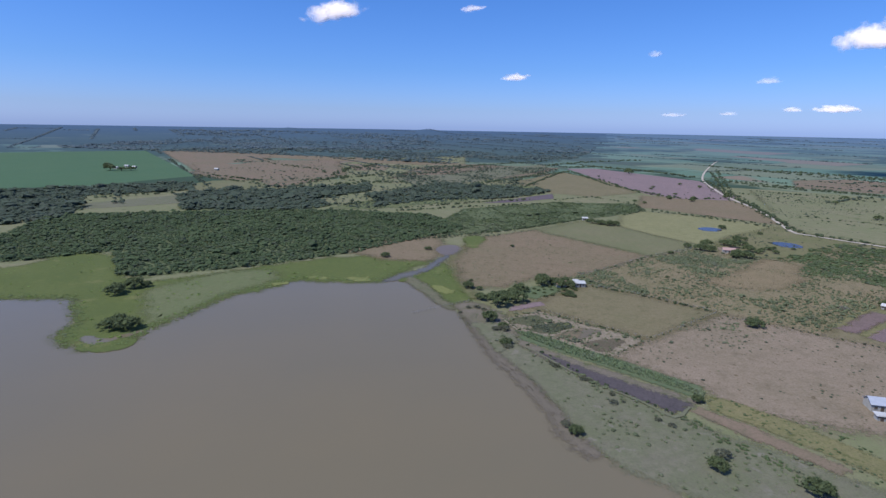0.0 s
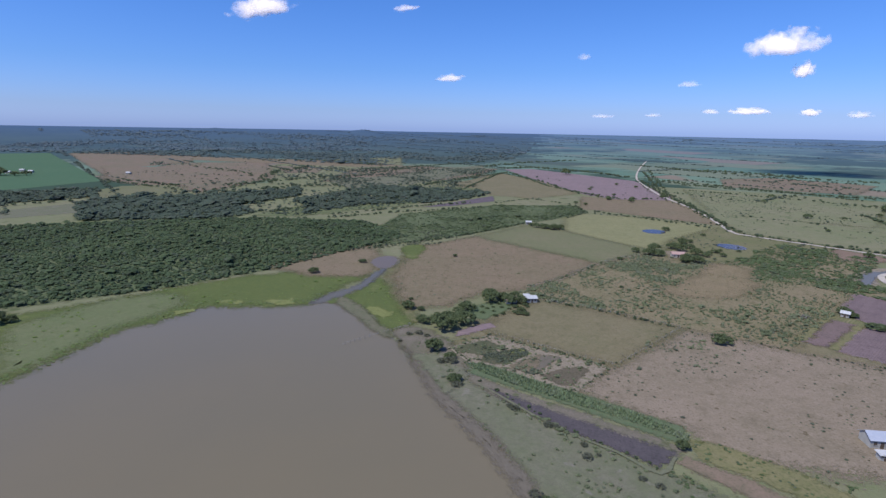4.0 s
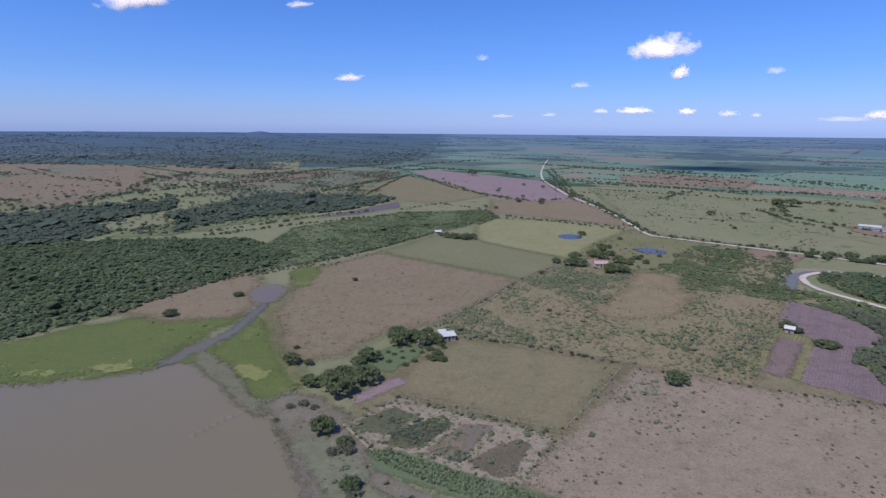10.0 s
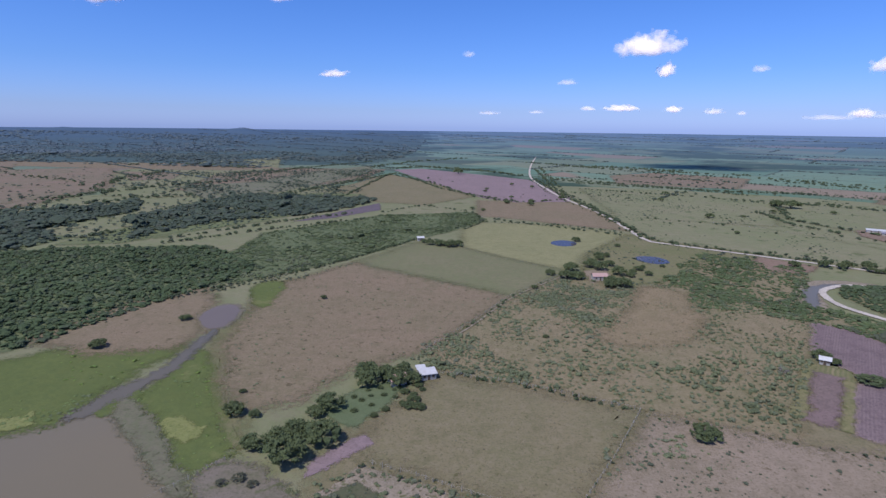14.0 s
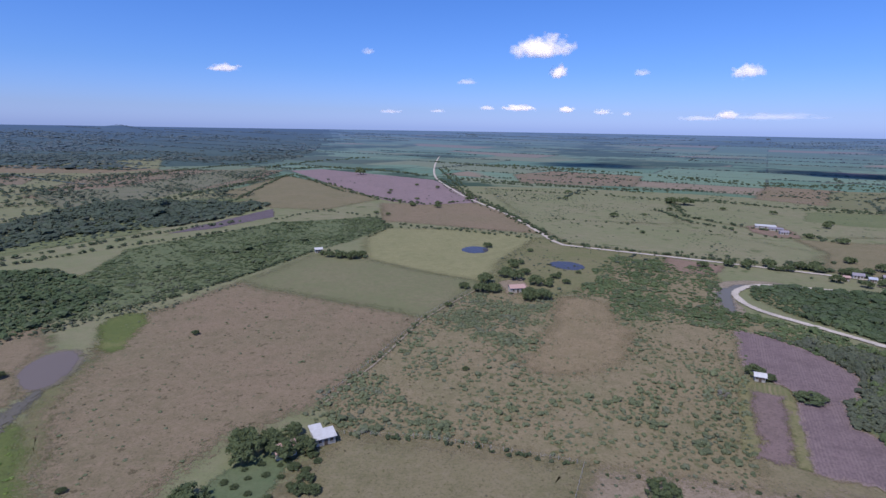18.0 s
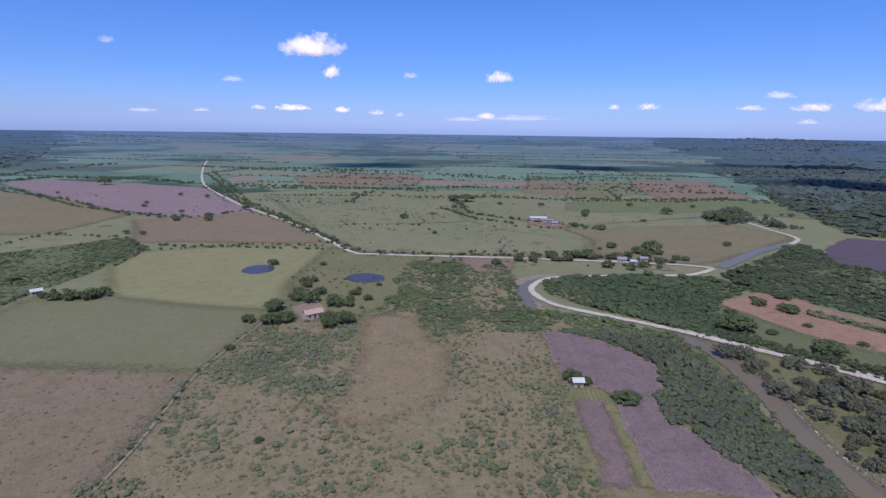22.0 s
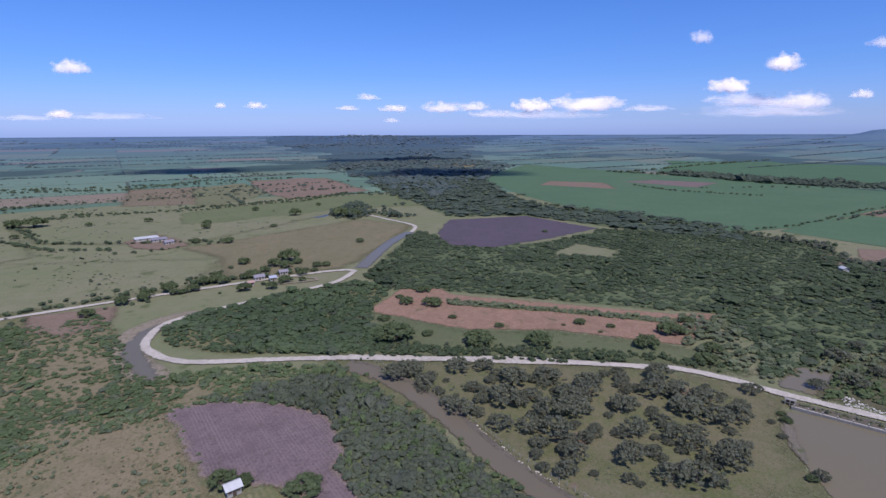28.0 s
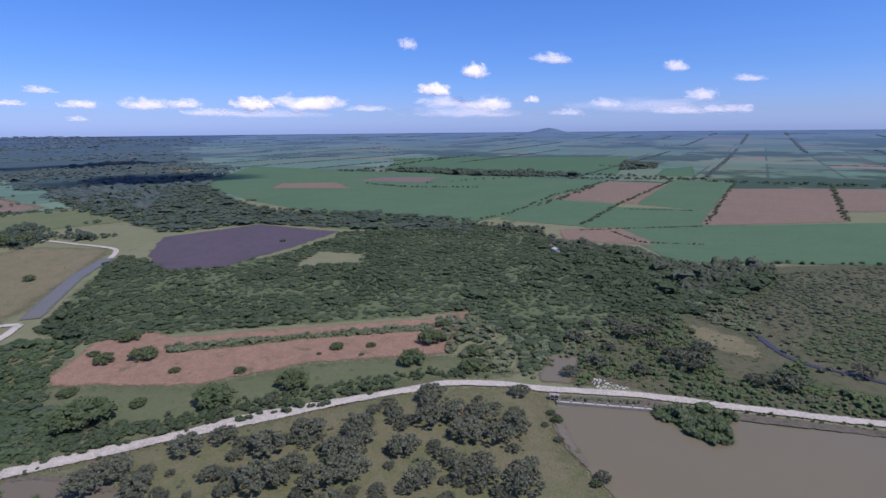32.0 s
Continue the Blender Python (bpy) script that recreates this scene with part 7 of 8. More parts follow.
for x, y, r in [(544.6, 397.2, 10), (543.3, 379.4, 9.9), (547.6, 511.6, 5.2), (385.5, 638.4, 10.9), (376.2, 650.8, 8.8), (268.1, 330.3, 2.8), (279.1, 759.8, 5.6), (345.5, 294.8, 3.5), (117.3, 397.8, 3), (99.4, 360.6, 3.1), (113.7, 311.4, 2.7), (115.4, 330.6, 2.5), (96.9, 321, 3.3), (65.6, 318.4, 5.8), (51.6, 307.1, 3.6), (37.9, 275, 2.9), (15.1, 568.7, 3.2), (73.4, 623.5, 4.8), (46.2, 641.2, 4.3), (2.9, 579.4, 3.3), (119.8, 683.2, 5.4), (21.9, 755.1, 3.7), (54.5, 689.7, 3.3), (291.4, 559.5, 3), (340.8, 593.8, 4), (406.3, 593.5, 4.2), (609.1, 466.8, 3.8)]:
    tree(x, y, r)
for x, y, r in [(293.9, 205.6, 5), (301.5, 213.3, 2.7), (296, 192, 6.5), (317, 205.3, 5), (280.7, 175.5, 2.4), (277, 151.2, 2.7), (293.9, 116.8, 3.8), (294.1, 103.1, 2.4), (295, 77.6, 6.6), (263.4, 130.6, 6.6), (254.5, 154.2, 7.8), (246.3, 189.9, 9.7), (267.3, 205.4, 3.6), (256.3, 178.5, 3.3), (275.6, 87.4, 6.6), (279.7, 62.4, 5.1), (267.2, 65.9, 5.4), (312.6, 70.4, 4.5), (288.7, 123.6, 1.2), (285.5, 106.9, 1.2), (521.7, 173.5, 2.9)]:
    tree(x, y, r, "bush")
for x, y, r in [(226.8, 154.3, 5.5), (230.5, 145.4, 4.6), (213.1, 172.7, 6.3), (218.4, 169, 5.5), (211.3, 160.7, 4.3), (222.9, 132.3, 6.1), (208, 132.3, 6.5), (229.8, 121.6, 5.4), (218.4, 112, 5.9), (222.9, 106, 5.2), (230.7, 106.9, 5.4), (214, 123.5, 4.1), (205.7, 116.9, 5.5), (233.8, 95.9, 3.2), (217.8, 94.3, 5), (244.2, 83.4, 5.8), (230.6, 85.8, 5.4), (232.6, 76.9, 5.5), (222.3, 75.2, 6.1), (231.3, 68.3, 5.5), (218.9, 67.7, 5.2), (204.1, 90.9, 4.7), (205.2, 79.8, 3.9), (200.8, 74.8, 4.7), (196.1, 66, 5.4), (201.7, 65.1, 4.7), (244.3, 53.9, 4), (198.2, 45.1, 2.3), (216.3, 50.2, 1.6), (224.6, 51.6, 1.4), (228.7, 46.7, 1.3)]:
    tree(x, y, r, "thorn")
for x, y, r in [(214.1, 170.3, 5.6), (212.2, 161.2, 3), (197.7, 143.5, 5), (193.1, 129.2, 4.3), (195.3, 120.5, 4.3), (203.3, 134.3, 4.6), (227.2, 148.8, 6.3), (206.8, 127, 5.6), (227.1, 122.3, 5.1), (227.2, 105, 5.5), (209.5, 108.9, 6.5), (194.7, 112.3, 6), (185.6, 105.8, 4.1), (177.2, 107.2, 3.9), (188.9, 91.3, 5), (206, 90.4, 4.5), (216, 89.5, 5.7), (203.1, 78.1, 5.4), (184.6, 81, 4.9), (185.5, 75.6, 5.8), (222.9, 61.4, 5)]:
    tree(x, y, r, "thorn")
for x, y, z, r, h in scatter([(212, 177), (227, 145), (246, 90), (243, 60), (225, 57), (184, 66), (174, 110), (191, 130), (200, 150)], 6.0, (1.4, 3.6), keep=0.75):
    tree(x, y, r, "thorn")
for x, y, r in [(231.2, 47.6, 1.7), (226.8, 47.2, 2.2), (216.3, 48.9, 1.9), (199.1, 44.4, 2.3), (196.4, 47.7, 1.9)]:
    tree(x, y, r, "bush", label="small round bush on the reservoir bank")
for x, y, r in [(286, 18, 5.3), (262, 20, 5.4), (256, 32, 3.7), (287, -6, 6.6), (288, -15, 5.6), (299, -5, 4.6), (274, -10, 3.8), (254, -14, 7.0), (267, -26, 5.6), (253, 7, 3.8), (266, -13, 3.7), (239, -28, 4.3), (236, -37, 6.4), (239, -70, 4.6), (302, 7, 3.6), (275, 9, 3.3), (299, -28, 3.8), (259, -7, 3.5)]:
    tree(x, y, r, "thorn", label="grey-green thorn tree in scrub below the dam")
for x, y, r in [(-149.8, 175, 3.6), (-73.8, 132.9, 2.3), (-60.9, 113.4, 4.3), (-47.4, 83.5, 4.7), (-38.8, 77.6, 2.9), (-32.5, 58.7, 3.2), (4.7, 0.2, 2.6), (43, -2.9, 3.2), (40.8, 36.2, 2.4), (-36.2, 160.1, 5.2), (-25.2, 154.8, 5.1), (72.7, 127.8, 5), (66.4, -4, 3.8)]:
    tree(x, y, r)
for x, y, r in [(-200.3, 5.1, 6.7), (-193.2, 8.8, 7.5), (-201.7, 10.8, 6.5), (-243.7, 41.8, 7.7), (-244.1, 54.2, 7.1), (-239.7, 58.4, 3.9)]:
    tree(x, y, 0.85 * r, "bush", 1.1, "rounded green bush on the marshy point")
for x, y, r in [(-47.3, 82, 4.8), (-58.3, 99.1, 2.7), (-37.2, 74.3, 3.3), (-32.5, 58, 3.7), (-63.6, 88.5, 1.6), (-60, 112.5, 4), (-76, 131.9, 2.7)]:
    tree(x, y, 0.8 * r, "thorn", 0.9, "olive thorn bush on the lake shore", "bushes")
for x, y, r in [(4, 2, 3.2), (1.5, 3.5, 2.2), (-31, 56, 2.6), (-33, 58.5, 2.0), (-9, 45, 1.8), (-11, 46.5, 1.3), (2, 38, 1.9), (4.5, 37.5, 1.6), (13, 30, 1.4), (14, 24, 1.8), (28, 18, 1.3), (32, 16, 1.5), (45, 4, 3.0), (17, 26, 1.0), (-41, 73, 2.4), (-38, 76, 2.0), (-62, 97, 1.8), (-57, 100, 2.4), (-54, 97, 1.7)]:
    tree(x, y, r, "thorn", 0.8, "grey-green bush on the lake shore", "bushes")
for x, y, r in [(-36, 135, 1.5), (-31, 139, 1.2), (-38, 144, 1.3), (-28, 146, 1.4), (-34, 149, 1.0), (-21, 141, 1.5), (-24, 145, 1.2), (-18, 147, 1.6), (-41, 140, 1.1), (-25, 150, 1.0), (-30, 151, 1.3)]:
    tree(x, y, r, "bush", label="small garden shrub beside the huts")
for x, y, r in [(-23.4, 1058.7, 10.8), (24.7, 785.9, 3.6), (67.9, 858.2, 4), (96, 816.4, 4.3), (124.2, 711.3, 5.9), (76, 645.6, 4.6), (32.1, 662.6, 2.7), (45.7, 634.7, 3.8)]:
    tree(x, y, r, label="dark green tree in the mauve fallow field")
for x, y, r in [(322.6, 318.7, 4.2), (336.6, 322, 5.7), (336.4, 312.2, 5.2), (348.4, 312.3, 4.4), (304.5, 319.5, 3.7), (334.9, 289.9, 2.9), (294.1, 323.6, 3.2), (348.9, 289.9, 3.9), (304.3, 293.7, 2.8), (312.2, 283, 2.8)]:
    tree(x, y, r, label="round dark green tree beside roadside houses", group="roadside trees")
for x, y, r in [(120, 173.7, 2.4)]:
    tree(x, y, r, "dead")

# ---- tracks ----
for line, wide in (([(-16, 183), (2, 214), (25, 260), (59, 305)], 0.9), ([(-42, 88), (-30, 75)], 1.0), ([(314, 332), (319, 277), (301, 292)], 2.5)):
    ribbon("track", line, wide, M_TRACK, 0.41, "narrow worn pale earth track", "track", 0.2)

ribbon("bank", [(220, 196), (219, 184), (211, 166), (199, 147), (178, 121), (164, 97)], 1.5, M_DARKBANK, 0.37, "dark crumbling earth bank along the creek", "bank", 0.9)

# ---- buildings ----
M_WALL = plain_mat("white_plaster", (0.4, 0.38, 0.355), (0.3, 0.285, 0.26), 0.8)
M_ZINC = plain_mat("pale_sheet_roof", (0.52, 0.52, 0.54), (0.4, 0.39, 0.39), 0.6, 0.5)
M_BLUEROOF = plain_mat("blue_grey_roof", (0.32, 0.35, 0.44), (0.4, 0.42, 0.5), 0.6, 0.5)
M_TILE = plain_mat("pink_tile_roof", (0.42, 0.28, 0.26), (0.34, 0.22, 0.2), 1.2, 0.85)
M_SLATE = plain_mat("slate_grey_roof", (0.2, 0.185, 0.22), (0.26, 0.235, 0.27), 0.6, 0.6)
M_DOOR = plain_mat("dark_door", (0.1, 0.07, 0.05), (0.07, 0.05, 0.04))
M_CONCRETE = plain_mat("pale_concrete", (0.3, 0.275, 0.25), (0.2, 0.185, 0.165), 0.7)
M_STONE = plain_mat("white_stone", (0.55, 0.51, 0.47), (0.38, 0.35, 0.32), 0.8)


def box(bm, size, at):
    bmesh.ops.create_cube(bm, size=1, matrix=Matrix.Translation(at) @ Matrix.Diagonal((*size, 1)))
    return bm


def house(name, x, y, long, deep, high, turn, roof, walls, label, shed=False, category="house"):
    """A small building with four walls, a pitched or leaning roof, a door and two windows."""
    long, deep, high = 0.85 * long, 0.85 * deep, 0.85 * high
    root = tagged(new(name), label, category, "farm buildings")
    root.matrix_basis = pose(x, y, 0.15, 0, 0, turn)
    for size, at in (((long, 0.2, high), (0, -deep / 2, high / 2)), ((long, 0.2, high), (0, deep / 2, high / 2)), ((0.2, deep - 0.2, high), (-long / 2 + 0.1, 0, high / 2)), ((0.2, deep - 0.2, high), (long / 2 - 0.1, 0, high / 2))):
        part("wall", box(bmesh.new(), size, at), walls, root)
    rise, over = (0.14 if shed else 0.32) * deep, 0.5
    if shed:
        slopes = [((-deep / 2 - over, high + 0.1), (deep / 2 + over, high + rise + 0.1))]
    else:
        slopes = [((-deep / 2 - over, high - 0.1), (0, high + rise)), ((0, high + rise), (deep / 2 + over, high - 0.1))]
        for end in (-1, 1):
            bm = bmesh.new()
            ring = [bm.verts.new((end * (long / 2 - d), py, pz)) for d in (0, 0.18) for py, pz in ((-deep / 2, high), (deep / 2, high), (0, high + rise - 0.06))]
            bm.faces.new(ring[:3]), bm.faces.new(ring[5:2:-1])
            for k in range(3):
                bm.faces.new((ring[k], ring[k + 3], ring[(k + 1) % 3 + 3], ring[(k + 1) % 3]))
            bmesh.ops.recalc_face_normals(bm, faces=bm.faces)
            part("gable", bm, walls, root)
    for (y0, z0), (y1, z1) in slopes:
        bm = bmesh.new()
        v = [bm.verts.new((px, py, pz + dz)) for dz in (0, 0.1) for px, py, pz in ((-long / 2 - over, y0, z0), (long / 2 + over, y0, z0), (long / 2 + over, y1, z1), (-long / 2 - over, y1, z1))]
        bm.faces.new(v[3::-1]), bm.faces.new(v[4:])
        for k in range(4):
            bm.faces.new((v[k], v[(k + 1) % 4], v[(k + 1) % 4 + 4], v[k + 4]))
        part("roof", bm, roof, root)
    part("door", box(bmesh.new(), (0.95, 0.1, 2.0), (0, -deep / 2 - 0.12, 1.0)), M_DOOR, root)
    for sx in (-0.3, 0.3):
        pane = part("window", box(bmesh.new(), (0.9, 0.08, 0.9), (sx * long, -deep / 2 - 0.12, 1.5)), M_DOOR, root)
        part("sill", box(bmesh.new(), (1.1, 0.16, 0.08), (sx * long, -deep / 2 - 0.16, 1.0)), M_CONCRETE, pane)
    return root


house("shed", -14.3, 160.3, 6.5, 4.5, 2.6, 20, M_ZINC, M_WALL, "open white sheet-roofed shed beside the grove", True, "shed")
house("shed", -17.1, 164.0, 3.2, 3.0, 2.4, 20, M_ZINC, M_WALL, "small white-roofed shed behind the grove", True, "shed")
house("farmhouse", -24.8, 155.3, 6.5, 5.0, 2.6, 30, M_TILE, M_WALL, "small farmhouse with a faded pink tile roof")
house("farmhouse", 79.8, 299.3, 10.0, 5.5, 3.0, 5, M_TILE, M_WALL, "white-walled farmhouse among dark trees")
house("hut", 141.2, 184.0, 4.0, 3.6, 2.4, -30, M_ZINC, M_WALL, "white-roofed field hut beside ploughed soil", category="hut")
house("farmhouse", 97.1, 55.0, 7.5, 6.0, 3.0, 8, M_BLUEROOF, M_WALL, "white farmhouse with a pale blue roof")
house("shed", 95.1, 46.4, 3.2, 2.2, 2.0, 8, M_ZINC, M_WALL, "small white shed beside the farmhouse", True, "shed")
house("hut", -39.5, 403.8, 6.0, 4.0, 2.8, 15, M_ZINC, M_WALL, "white hut at the corner of hedges", category="hut")
house("barn", 373.3, 480.0, 20.0, 7.0, 2.6, -30, M_ZINC, M_WALL, "long white-roofed cattle barn in pasture", True, "barn")
house("barn", 374.0, 466.7, 13.0, 6.0, 2.4, -30, M_SLATE, M_WALL, "blue-grey roofed barn beside a white barn", True, "barn")
house("farmhouse", 368.3, 450.1, 8.0, 5.0, 2.6, -20, M_SLATE, M_WALL, "grey-roofed farmhouse beside the cattle barns")
patch("yard", [(362, 492), (396, 497), (386, 459), (370, 430), (350, 436), (346, 461)], M_STUBBLE, 0.18, "bare trodden ground round the barns", 1.5, 3.0, soft=4.0)
for px, py, long, deep, roof, words in ((305.1, 309.3, 9, 6, M_SLATE, "house with a slate-blue roof beside the road"), (306.4, 300.3, 6, 4.5, M_BLUEROOF, "pale blue-roofed house beside the road"), (320.4, 303.1, 8, 5, M_SLATE, "slate-blue roofed house behind roadside trees"), (293.0, 305.4, 5, 4, M_TILE, "small tile-roofed house beside the road")):
    house("roadside_house", px, py, 0.75 * long, 0.8 * deep, 2.6, -35, roof, M_WALL, words)
for px, py, long, words in ((-970.0, 610.3, 12, "white farm building inside the cane"), (-990.2, 651.4, 10, "pale farm shed inside the cane"), (-953.9, 638.7, 9, "small white farm house inside the cane"), (-784.7, 683.3, 9, "white hut in red pasture")):
    house("farm_building", px, py, long, 6, 3.5, 10, M_ZINC, M_WALL, words)
house("hut", 447.2, -29.7, 6, 4, 2.6, 10, M_ZINC, M_WALL, "small white hut beside the woods", category="hut")
for x, y, r in [(-943.2, 577.6, 12.8), (-915.7, 579.5, 8.8), (-912.7, 597.4, 8.9), (-1020.6, 630.9, 9.7)]:
    tree(x, y, r)

# ---- fences ----
M_POST = plain_mat("weathered_post", (0.34, 0.31, 0.27), (0.24, 0.21, 0.18), 3.0)


def fence(points, label, gap=2.6):
    """A line of rough posts carrying two wires."""
    root = tagged(new("fence"), label, "fence", "fences")
    root.matrix_basis = pose(points[0][0], points[0][1], 0.15)
    stake = None
    for (x0, y0), (x1, y1) in zip(points[:-1], points[1:]):
        dx, dy = x0 - points[0][0], y0 - points[0][1]
        length, way = math.hypot(x1 - x0, y1 - y0), math.atan2(y1 - y0, x1 - x0)
        for k in range(int(length / gap)):
            bm = bmesh.new()
            if stake is None:
                bmesh.ops.create_cone(bm, cap_ends=True, segments=6, radius1=0.1, radius2=0.08, depth=1.5, matrix=Matrix.Translation((0, 0, 0.65)))
            post = part("post", bm, M_POST, root)
            if stake is None:
                stake = post.data
            else:
                spare, post.data = post.data, stake
                bpy.data.meshes.remove(spare)
            along_it = (k + 0.5) * gap + RNG.uniform(-0.3, 0.3)
            post.matrix_basis = Matrix.LocRotScale((dx + along_it * math.cos(way), dy + along_it * math.sin(way), 0), Euler((RNG.uniform(-0.06, 0.06), RNG.uniform(-0.06, 0.06), 0)), (1, 1, RNG.uniform(0.8, 1.1)))
        for high in (0.6, 1.05):
            turn_it = Matrix.Translation((dx, dy, 0)) @ Matrix.Rotation(way, 4, "Z")
            bm = box(bmesh.new(), (length, 0.012, 0.012), (length / 2, 0, high))
            bmesh.ops.transform(bm, matrix=turn_it, verts=bm.verts)
            part("wire", bm, M_ZINC, root)
    return root


fence([(-85, 77), (-76, 92), (-72, 97), (-65, 108)], "line of weathered posts running into the lake")
fence([(-17, 186), (1, 217), (24, 263), (58, 308)], "weathered post fence beside the worn track")
fence([(-10, 164), (15, 159), (35, 151), (57, 142), (42, 116), (26, 91)], "weathered post fence round the olive field")
fence([(-26, 108), (-14, 104), (5, 96), (25, 90)], "post fence above the fish ponds")
fence([(223, 188), (214, 168), (202, 148), (181, 121), (167, 97)], "post fence on the creek bank")

# ---- dam and sluice ----
WALL_A, WALL_B = Vector((237.4, 43.6)), Vector((227.4, 13.5))
span, mid = WALL_B - WALL_A, (WALL_A + WALL_B) / 2
turn = math.degrees(math.atan2(span.y, span.x))
dam = tagged(new("dam_wall"), "long concrete dam wall with a pale sloping apron", "dam")
dam.matrix_basis = pose(mid.x, mid.y, 0, 0, 0, turn)
part("wall", box(bmesh.new(), (span.length, 0.5, 1.5), (0, -0.9, 0.3)), M_CONCRETE, dam)
bm = box(bmesh.new(), (span.length, 1.2, 0.3), (0, 0.1, 0.4))
part("apron", bm, M_STONE, dam, "white concrete apron above the water")
for k in range(9):
    part("buttress", box(bmesh.new(), (0.35, 0.8, 1.8), (span.length * (k / 8 - 0.5) * 0.96, -0.4, 0.7)), M_CONCRETE, dam)
gate = tagged(new("sluice_gate"), "concrete sluice with two dark openings under the road", "sluice")
gate.matrix_basis = pose(240.3, 43.4, 0, 0, 0, turn)
for k in (-1, 0, 1):
    part("pier", box(bmesh.new(), (0.25, 2.0, 2.0), (1.3 * k, -0.4, 0.6)), M_CONCRETE, gate)
part("deck", box(bmesh.new(), (3.2, 1.5, 0.2), (0, -0.2, 1.7)), M_CONCRETE, gate)
for k in (-1, 1):
    part("gate_leaf", box(bmesh.new(), (1.0, 0.12, 1.6), (0.65 * k, 0.1, 0.5)), M_DOOR, gate)
part("beam", box(bmesh.new(), (2.9, 0.2, 0.2), (0, -1.3, 0.9)), M_CONCRETE, gate)
RUBBLE = scatter([(253, 27), (252, 23), (243, 15), (241, 16), (241, 23), (244, 27)], 0.8, (0.15, 0.55), (0.6, 1.0), keep=0.8)
stuff("rubble", RUBBLE, [crown_shape(RNG, 1, 0, 0.1) for k in range(6)], M_STONE, "heap of broken white stones above the dam", "stones")
stuff("bank_stones", np.concatenate([along([(212, 166), (200, 147), (179, 121), (165, 97)], 0.45, (0.12, 0.38), (0.6, 1.0), 0.7, 0.6), along([(193, 138), (187, 131), (180, 122), (172, 110)], 0.3, (0.15, 0.45), (0.6, 1.0), 0.8, 0.7)]), [crown_shape(RNG, 1, 0, 0.1) for k in range(6)], M_STONE, "pale stones along the creek bank", "stones")
stuff("bank_reeds", along([(239, 40), (235, 25), (231, 13)], 0.8, (0.5, 1.0), (1.2, 2.0), 1.2, 0.9), SHAPES_MID, M_BUSH, "dark reeds along the dam wall", "reeds")

# ---- clouds ----
def cloud_mat():
    """White vapour: heaped puffs above a flatter base, thinning out to a ragged edge. The object's colour says how dense it is."""
    m, n, l, p = nodes_of("cloud")
    co = n.new("ShaderNodeTexCoord").outputs["Object"]
    thing = n.new("ShaderNodeObjectInfo")
    shift = n.new("ShaderNodeVectorMath")
    shift.operation = "SCALE"
    shift.inputs[0].default_value = (37, 11, 23)
    l.new(thing.outputs["Random"], shift.inputs["Scale"])
    add = n.new("ShaderNodeVectorMath")
    l.new(co, add.inputs[0])
    l.new(shift.outputs[0], add.inputs[1])
    puffs = noise_node(n, l, add.outputs[0], 1.0, 6, 0.55, (2.6, 0.0, 1.5))
    axes = n.new("ShaderNodeSeparateXYZ")
    l.new(co, axes.inputs[0])
    # the base is cut off sooner than the top
    below = n.new("ShaderNodeMath")
    below.operation = "MULTIPLY"
    l.new(axes.outputs["Z"], below.inputs[0])
    low = n.new("ShaderNodeMapRange")
    for name_, value in (("From Min", -0.1), ("From Max", 0.1), ("To Min", 2.1), ("To Max", 1.0)):
        low.inputs[name_].default_value = value
    l.new(axes.outputs["Z"], low.inputs["Value"])
    l.new(low.outputs[0], below.inputs[1])
    flat = n.new("ShaderNodeCombineXYZ")
    l.new(axes.outputs["X"], flat.inputs["X"])
    l.new(below.outputs[0], flat.inputs["Z"])
    size = n.new("ShaderNodeVectorMath")
    size.operation = "LENGTH"
    l.new(flat.outputs[0], size.inputs[0])
    edge = spread(n, l, size.outputs["Value"], 1.0, 0.0)
    both = n.new("ShaderNodeMath")
    both.operation = "MULTIPLY_ADD"
    both.inputs[1].default_value = 1.6
    l.new(puffs, both.inputs[0])
    l.new(edge, both.inputs[2])
    dense = n.new("ShaderNodeMath")
    dense.operation = "MULTIPLY"
    l.new(spread(n, l, both.outputs[0], 0.92, 1.55), dense.inputs[0])
    tone = n.new("ShaderNodeSeparateColor")
    l.new(thing.outputs["Color"], tone.inputs[0])
    l.new(tone.outputs[0], dense.inputs[1])
    front, through_it, pair, gap_ = n.new("ShaderNodeBsdfDiffuse"), n.new("ShaderNodeBsdfTranslucent"), n.new("ShaderNodeAddShader"), n.new("ShaderNodeBsdfTransparent")
    front.inputs[0].default_value, through_it.inputs[0].default_value = (0.72, 0.665, 0.7, 1), (0.66, 0.61, 0.645, 1)
    l.new(front.outputs[0], pair.inputs[0])
    l.new(through_it.outputs[0], pair.inputs[1])
    # vapour scatters light through itself: its shading hardly turns with the surface
    soft = n.new("ShaderNodeVectorMath")
    soft.operation = "MULTIPLY_ADD"
    soft.inputs[1].default_value, soft.inputs[2].default_value = (0.22, 0.22, 0.22), (-0.2, -0.2, 0.75)
    l.new(n.new("ShaderNodeNewGeometry").outputs["Normal"], soft.inputs[0])
    l.new(soft.outputs[0], front.inputs["Normal"])
    l.new(soft.outputs[0], through_it.inputs["Normal"])
    veil = n.new("ShaderNodeMixShader")
    l.new(dense.outputs[0], veil.inputs[0])
    l.new(gap_.outputs[0], veil.inputs[1])
    l.new(pair.outputs[0], veil.inputs[2])
    l.new(veil.outputs[0], n["Material Output"].inputs[0])
    n.remove(p)
    return m


M_CLOUD = cloud_mat()
BALL = ico(4)


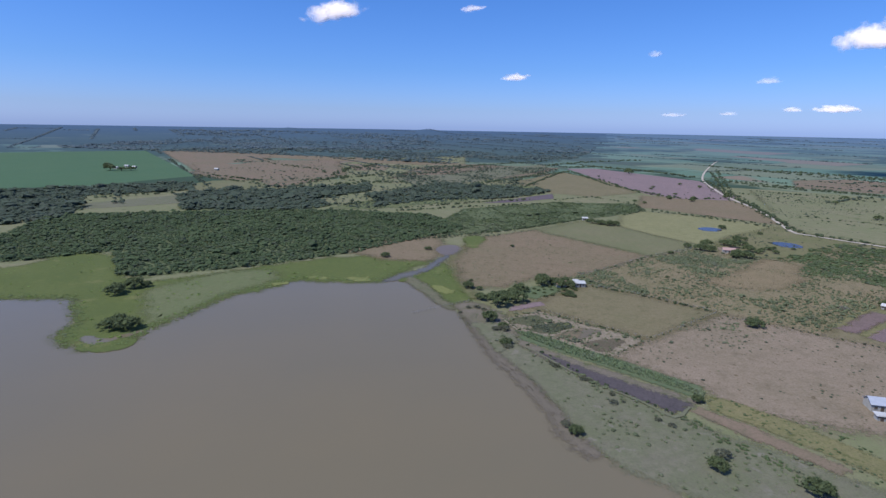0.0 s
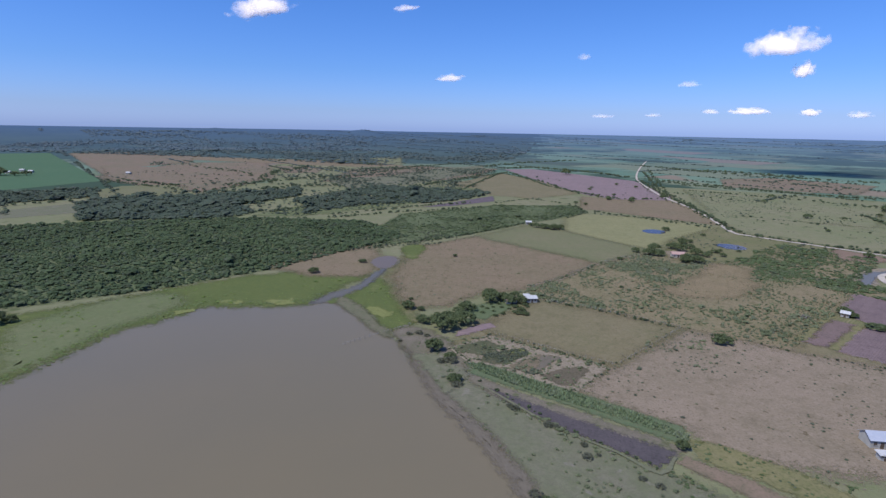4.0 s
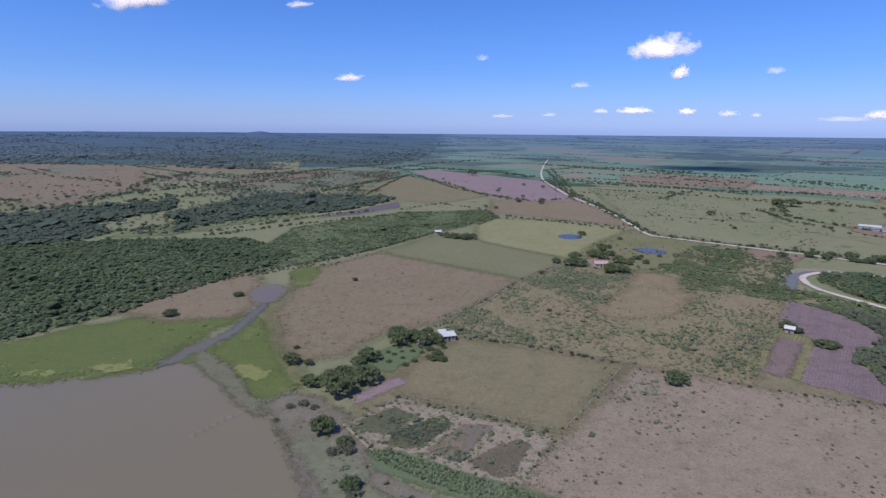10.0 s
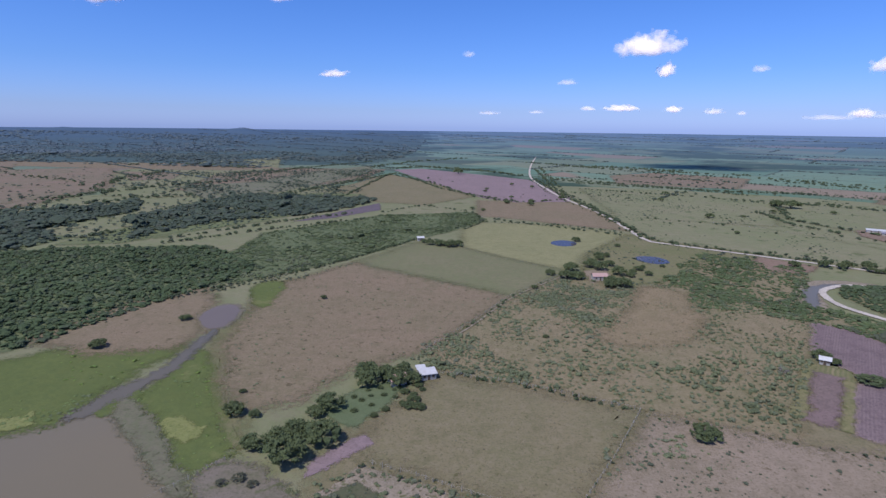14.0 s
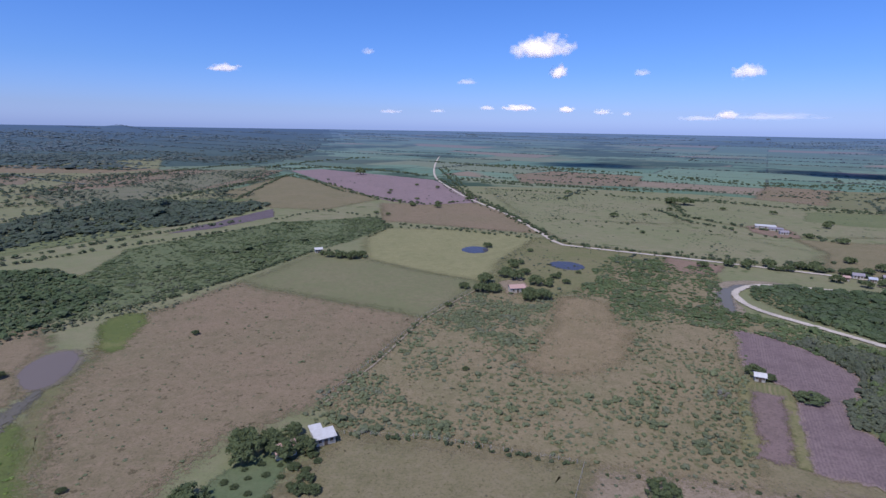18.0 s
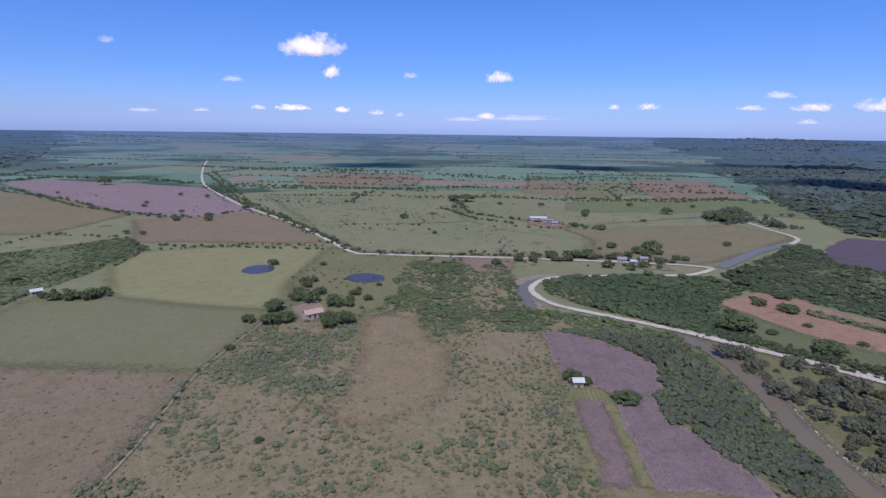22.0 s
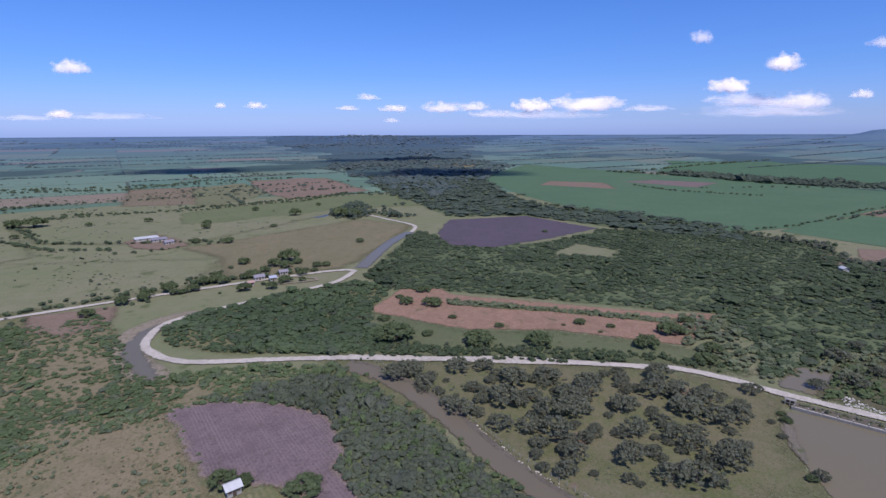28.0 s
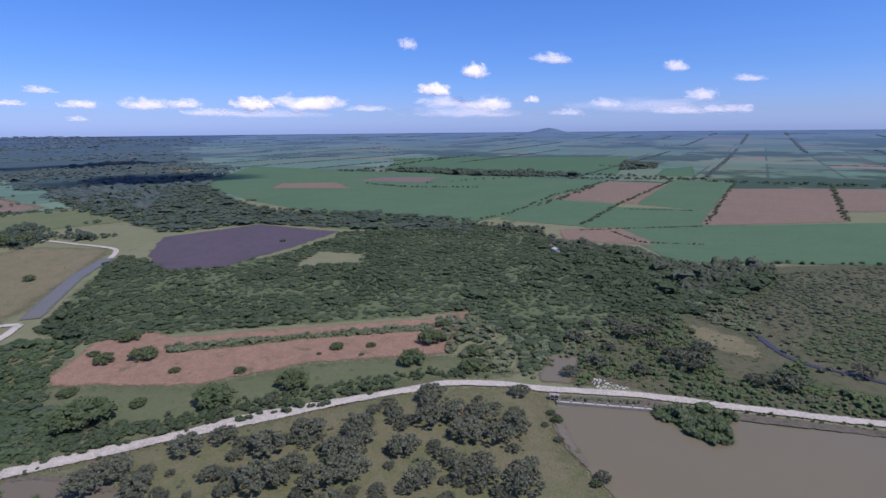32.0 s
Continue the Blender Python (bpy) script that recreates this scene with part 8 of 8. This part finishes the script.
def cloud(x, y, z, wide, high, seed, dense=1.0):
    """A thin disc of vapour set across the camera's view, rounded above and flatter below."""
    rng = np.random.default_rng(seed)
    v = BALL[0].copy()
    v[:, 2] = np.where(v[:, 2] < 0, v[:, 2] * 0.6, v[:, 2])
    v *= 1 + 0.12 * np.sin(v[:, :1] * 5 + rng.uniform(0, 6)) * np.cos(v[:, 2:] * 4 + rng.uniform(0, 6))
    away = math.atan2(x, y)
    # turned part of the way to the sun so the side in view is lit
    turned = max(-0.75, min(0.75, 0.55 * ((SUN_AZIMUTH - away + 2 * math.pi) % (2 * math.pi) - math.pi)))
    ob = mesh_object("cloud", v, BALL[1], M_CLOUD, True)
    ob.color = (dense, dense, dense, 1)
    ob.matrix_basis = Matrix.LocRotScale((x, y, z), Euler((0, 0, -away - turned)), (0.5 * wide / math.cos(turned), 0.12 * high, 0.72 * high))
    return tagged(ob, "small white fair-weather cloud above the horizon" if high < 60 else "white heaped fair-weather cloud in blue sky", "cloud", "clouds")


# bearing and height over the skyline, width and depth, all in degrees, and how dense
NORTH_WEST = [(-32.5, 11.2, 6.7, 2.06, 1), (-18.6, 12.1, 3.0, 0.73, 0.7), (-0.1, 7.63, 1.5, 0.73, 0.35), (10.0, 4.9, 2.4, 0.73, 0.4), (-13.8, 5.47, 3.5, 0.91, 0.9)]
NORTH = [(17.4, 7.91, 6.8, 2.42, 1), (19.2, 5.77, 2.1, 1.45, 0.95), (27.2, 5.76, 1.8, 0.85, 0.4), (36.3, 5.56, 3.3, 1.33, 0.9), (2.1, 1.56, 2.7, 0.48, 0.45), (7.0, 1.71, 1.8, 0.42, 0.45), (12.1, 2.06, 1.9, 0.55, 0.7), (15.4, 2.06, 3.8, 0.85, 0.95), (20.2, 1.95, 1.9, 0.79, 0.95), (23.8, 1.78, 2.2, 0.67, 0.65), (26.1, 1.62, 1.1, 0.48, 0.5), (32.7, 1.22, 4.8, 0.61, 0.4), (35.0, 1.49, 2.4, 0.97, 0.9)]
NORTH_EAST = [(61.8, 3.74, 2.7, 0.79, 0.6), (35.0, 1.54, 1.3, 0.79, 0.65), (38.7, 1.41, 9.7, 0.73, 0.35), (47.7, 2.51, 1.3, 0.67, 0.8), (50.9, 2.53, 2.5, 0.79, 0.85), (59.8, 2.37, 2.7, 0.61, 0.8), (64.6, 2.3, 3.9, 0.91, 0.9), (69.6, 2.37, 5.5, 1.15, 0.9), (72.6, 2.49, 3.6, 1.03, 0.85), (74.5, 1.75, 5.5, 0.97, 0.5), (64.1, 1.15, 1.8, 0.61, 0.5), (78.6, 2.45, 4.6, 1.45, 0.95), (84.1, 2.48, 9.1, 1.7, 0.95), (78.2, 1.67, 6.7, 0.97, 0.35)]
EAST = [(94.0, 8.58, 2.4, 1.15, 0.6), (108.5, 6.96, 4.6, 1.21, 0.75), (100.8, 5.91, 3.4, 1.64, 0.95), (120.0, 5.82, 2.8, 1.21, 0.8), (96.6, 4.16, 4.4, 1.45, 1), (98.5, 2.86, 9.1, 1.33, 0.7), (102.4, 2.68, 5.5, 1.45, 0.85), (106.5, 3.13, 1.9, 0.97, 0.8), (110.2, 1.82, 4.2, 0.85, 0.45), (113.8, 2.61, 3.6, 1.09, 0.55), (122.4, 3.18, 3.4, 1.21, 0.75), (120.7, 1.82, 6.7, 0.85, 0.45), (124.9, 1.88, 5.5, 0.97, 0.6), (126.2, 4.53, 3.3, 0.85, 0.6), (89.8, 2.4, 5.5, 0.85, 0.5), (100.0, 1.9, 15.0, 1.3, 0.4), (119.0, 2.2, 17.0, 1.6, 0.28), (80.0, 1.6, 14.0, 1.1, 0.22)]
# unseen clouds above the view, placed so that their shade falls on the far land
LEAN = 700 / math.tan(SUN_HEIGHT)
for px, py, wide in ((1130, 480, 260), (548, 1362, 210), (1650, 870, 330), (1030, 1090, 240)):
    cloud(px + LEAN * math.sin(SUN_AZIMUTH), py + LEAN * math.cos(SUN_AZIMUTH), 700, 1.9 * wide, 330, int(px))
for k, (bearing, rise, wide, deep, dense) in enumerate(NORTH_WEST + NORTH + NORTH_EAST + EAST):
    bearing, rise = bearing - 0.8, rise - (0.3 if rise > 3 or bearing > 88 else 0.0)
    away = 4600 * math.cos(radians(rise))
    cloud(40 + away * math.sin(radians(bearing)), 20 + away * math.cos(radians(bearing)), 89 + 4600 * math.sin(radians(rise)), 4600 * radians(1.02 * wide), 4600 * radians((1.05 if deep > 1 else 0.9) * deep), 300 + k, dense if dense > 0.92 else 0.75 * dense)
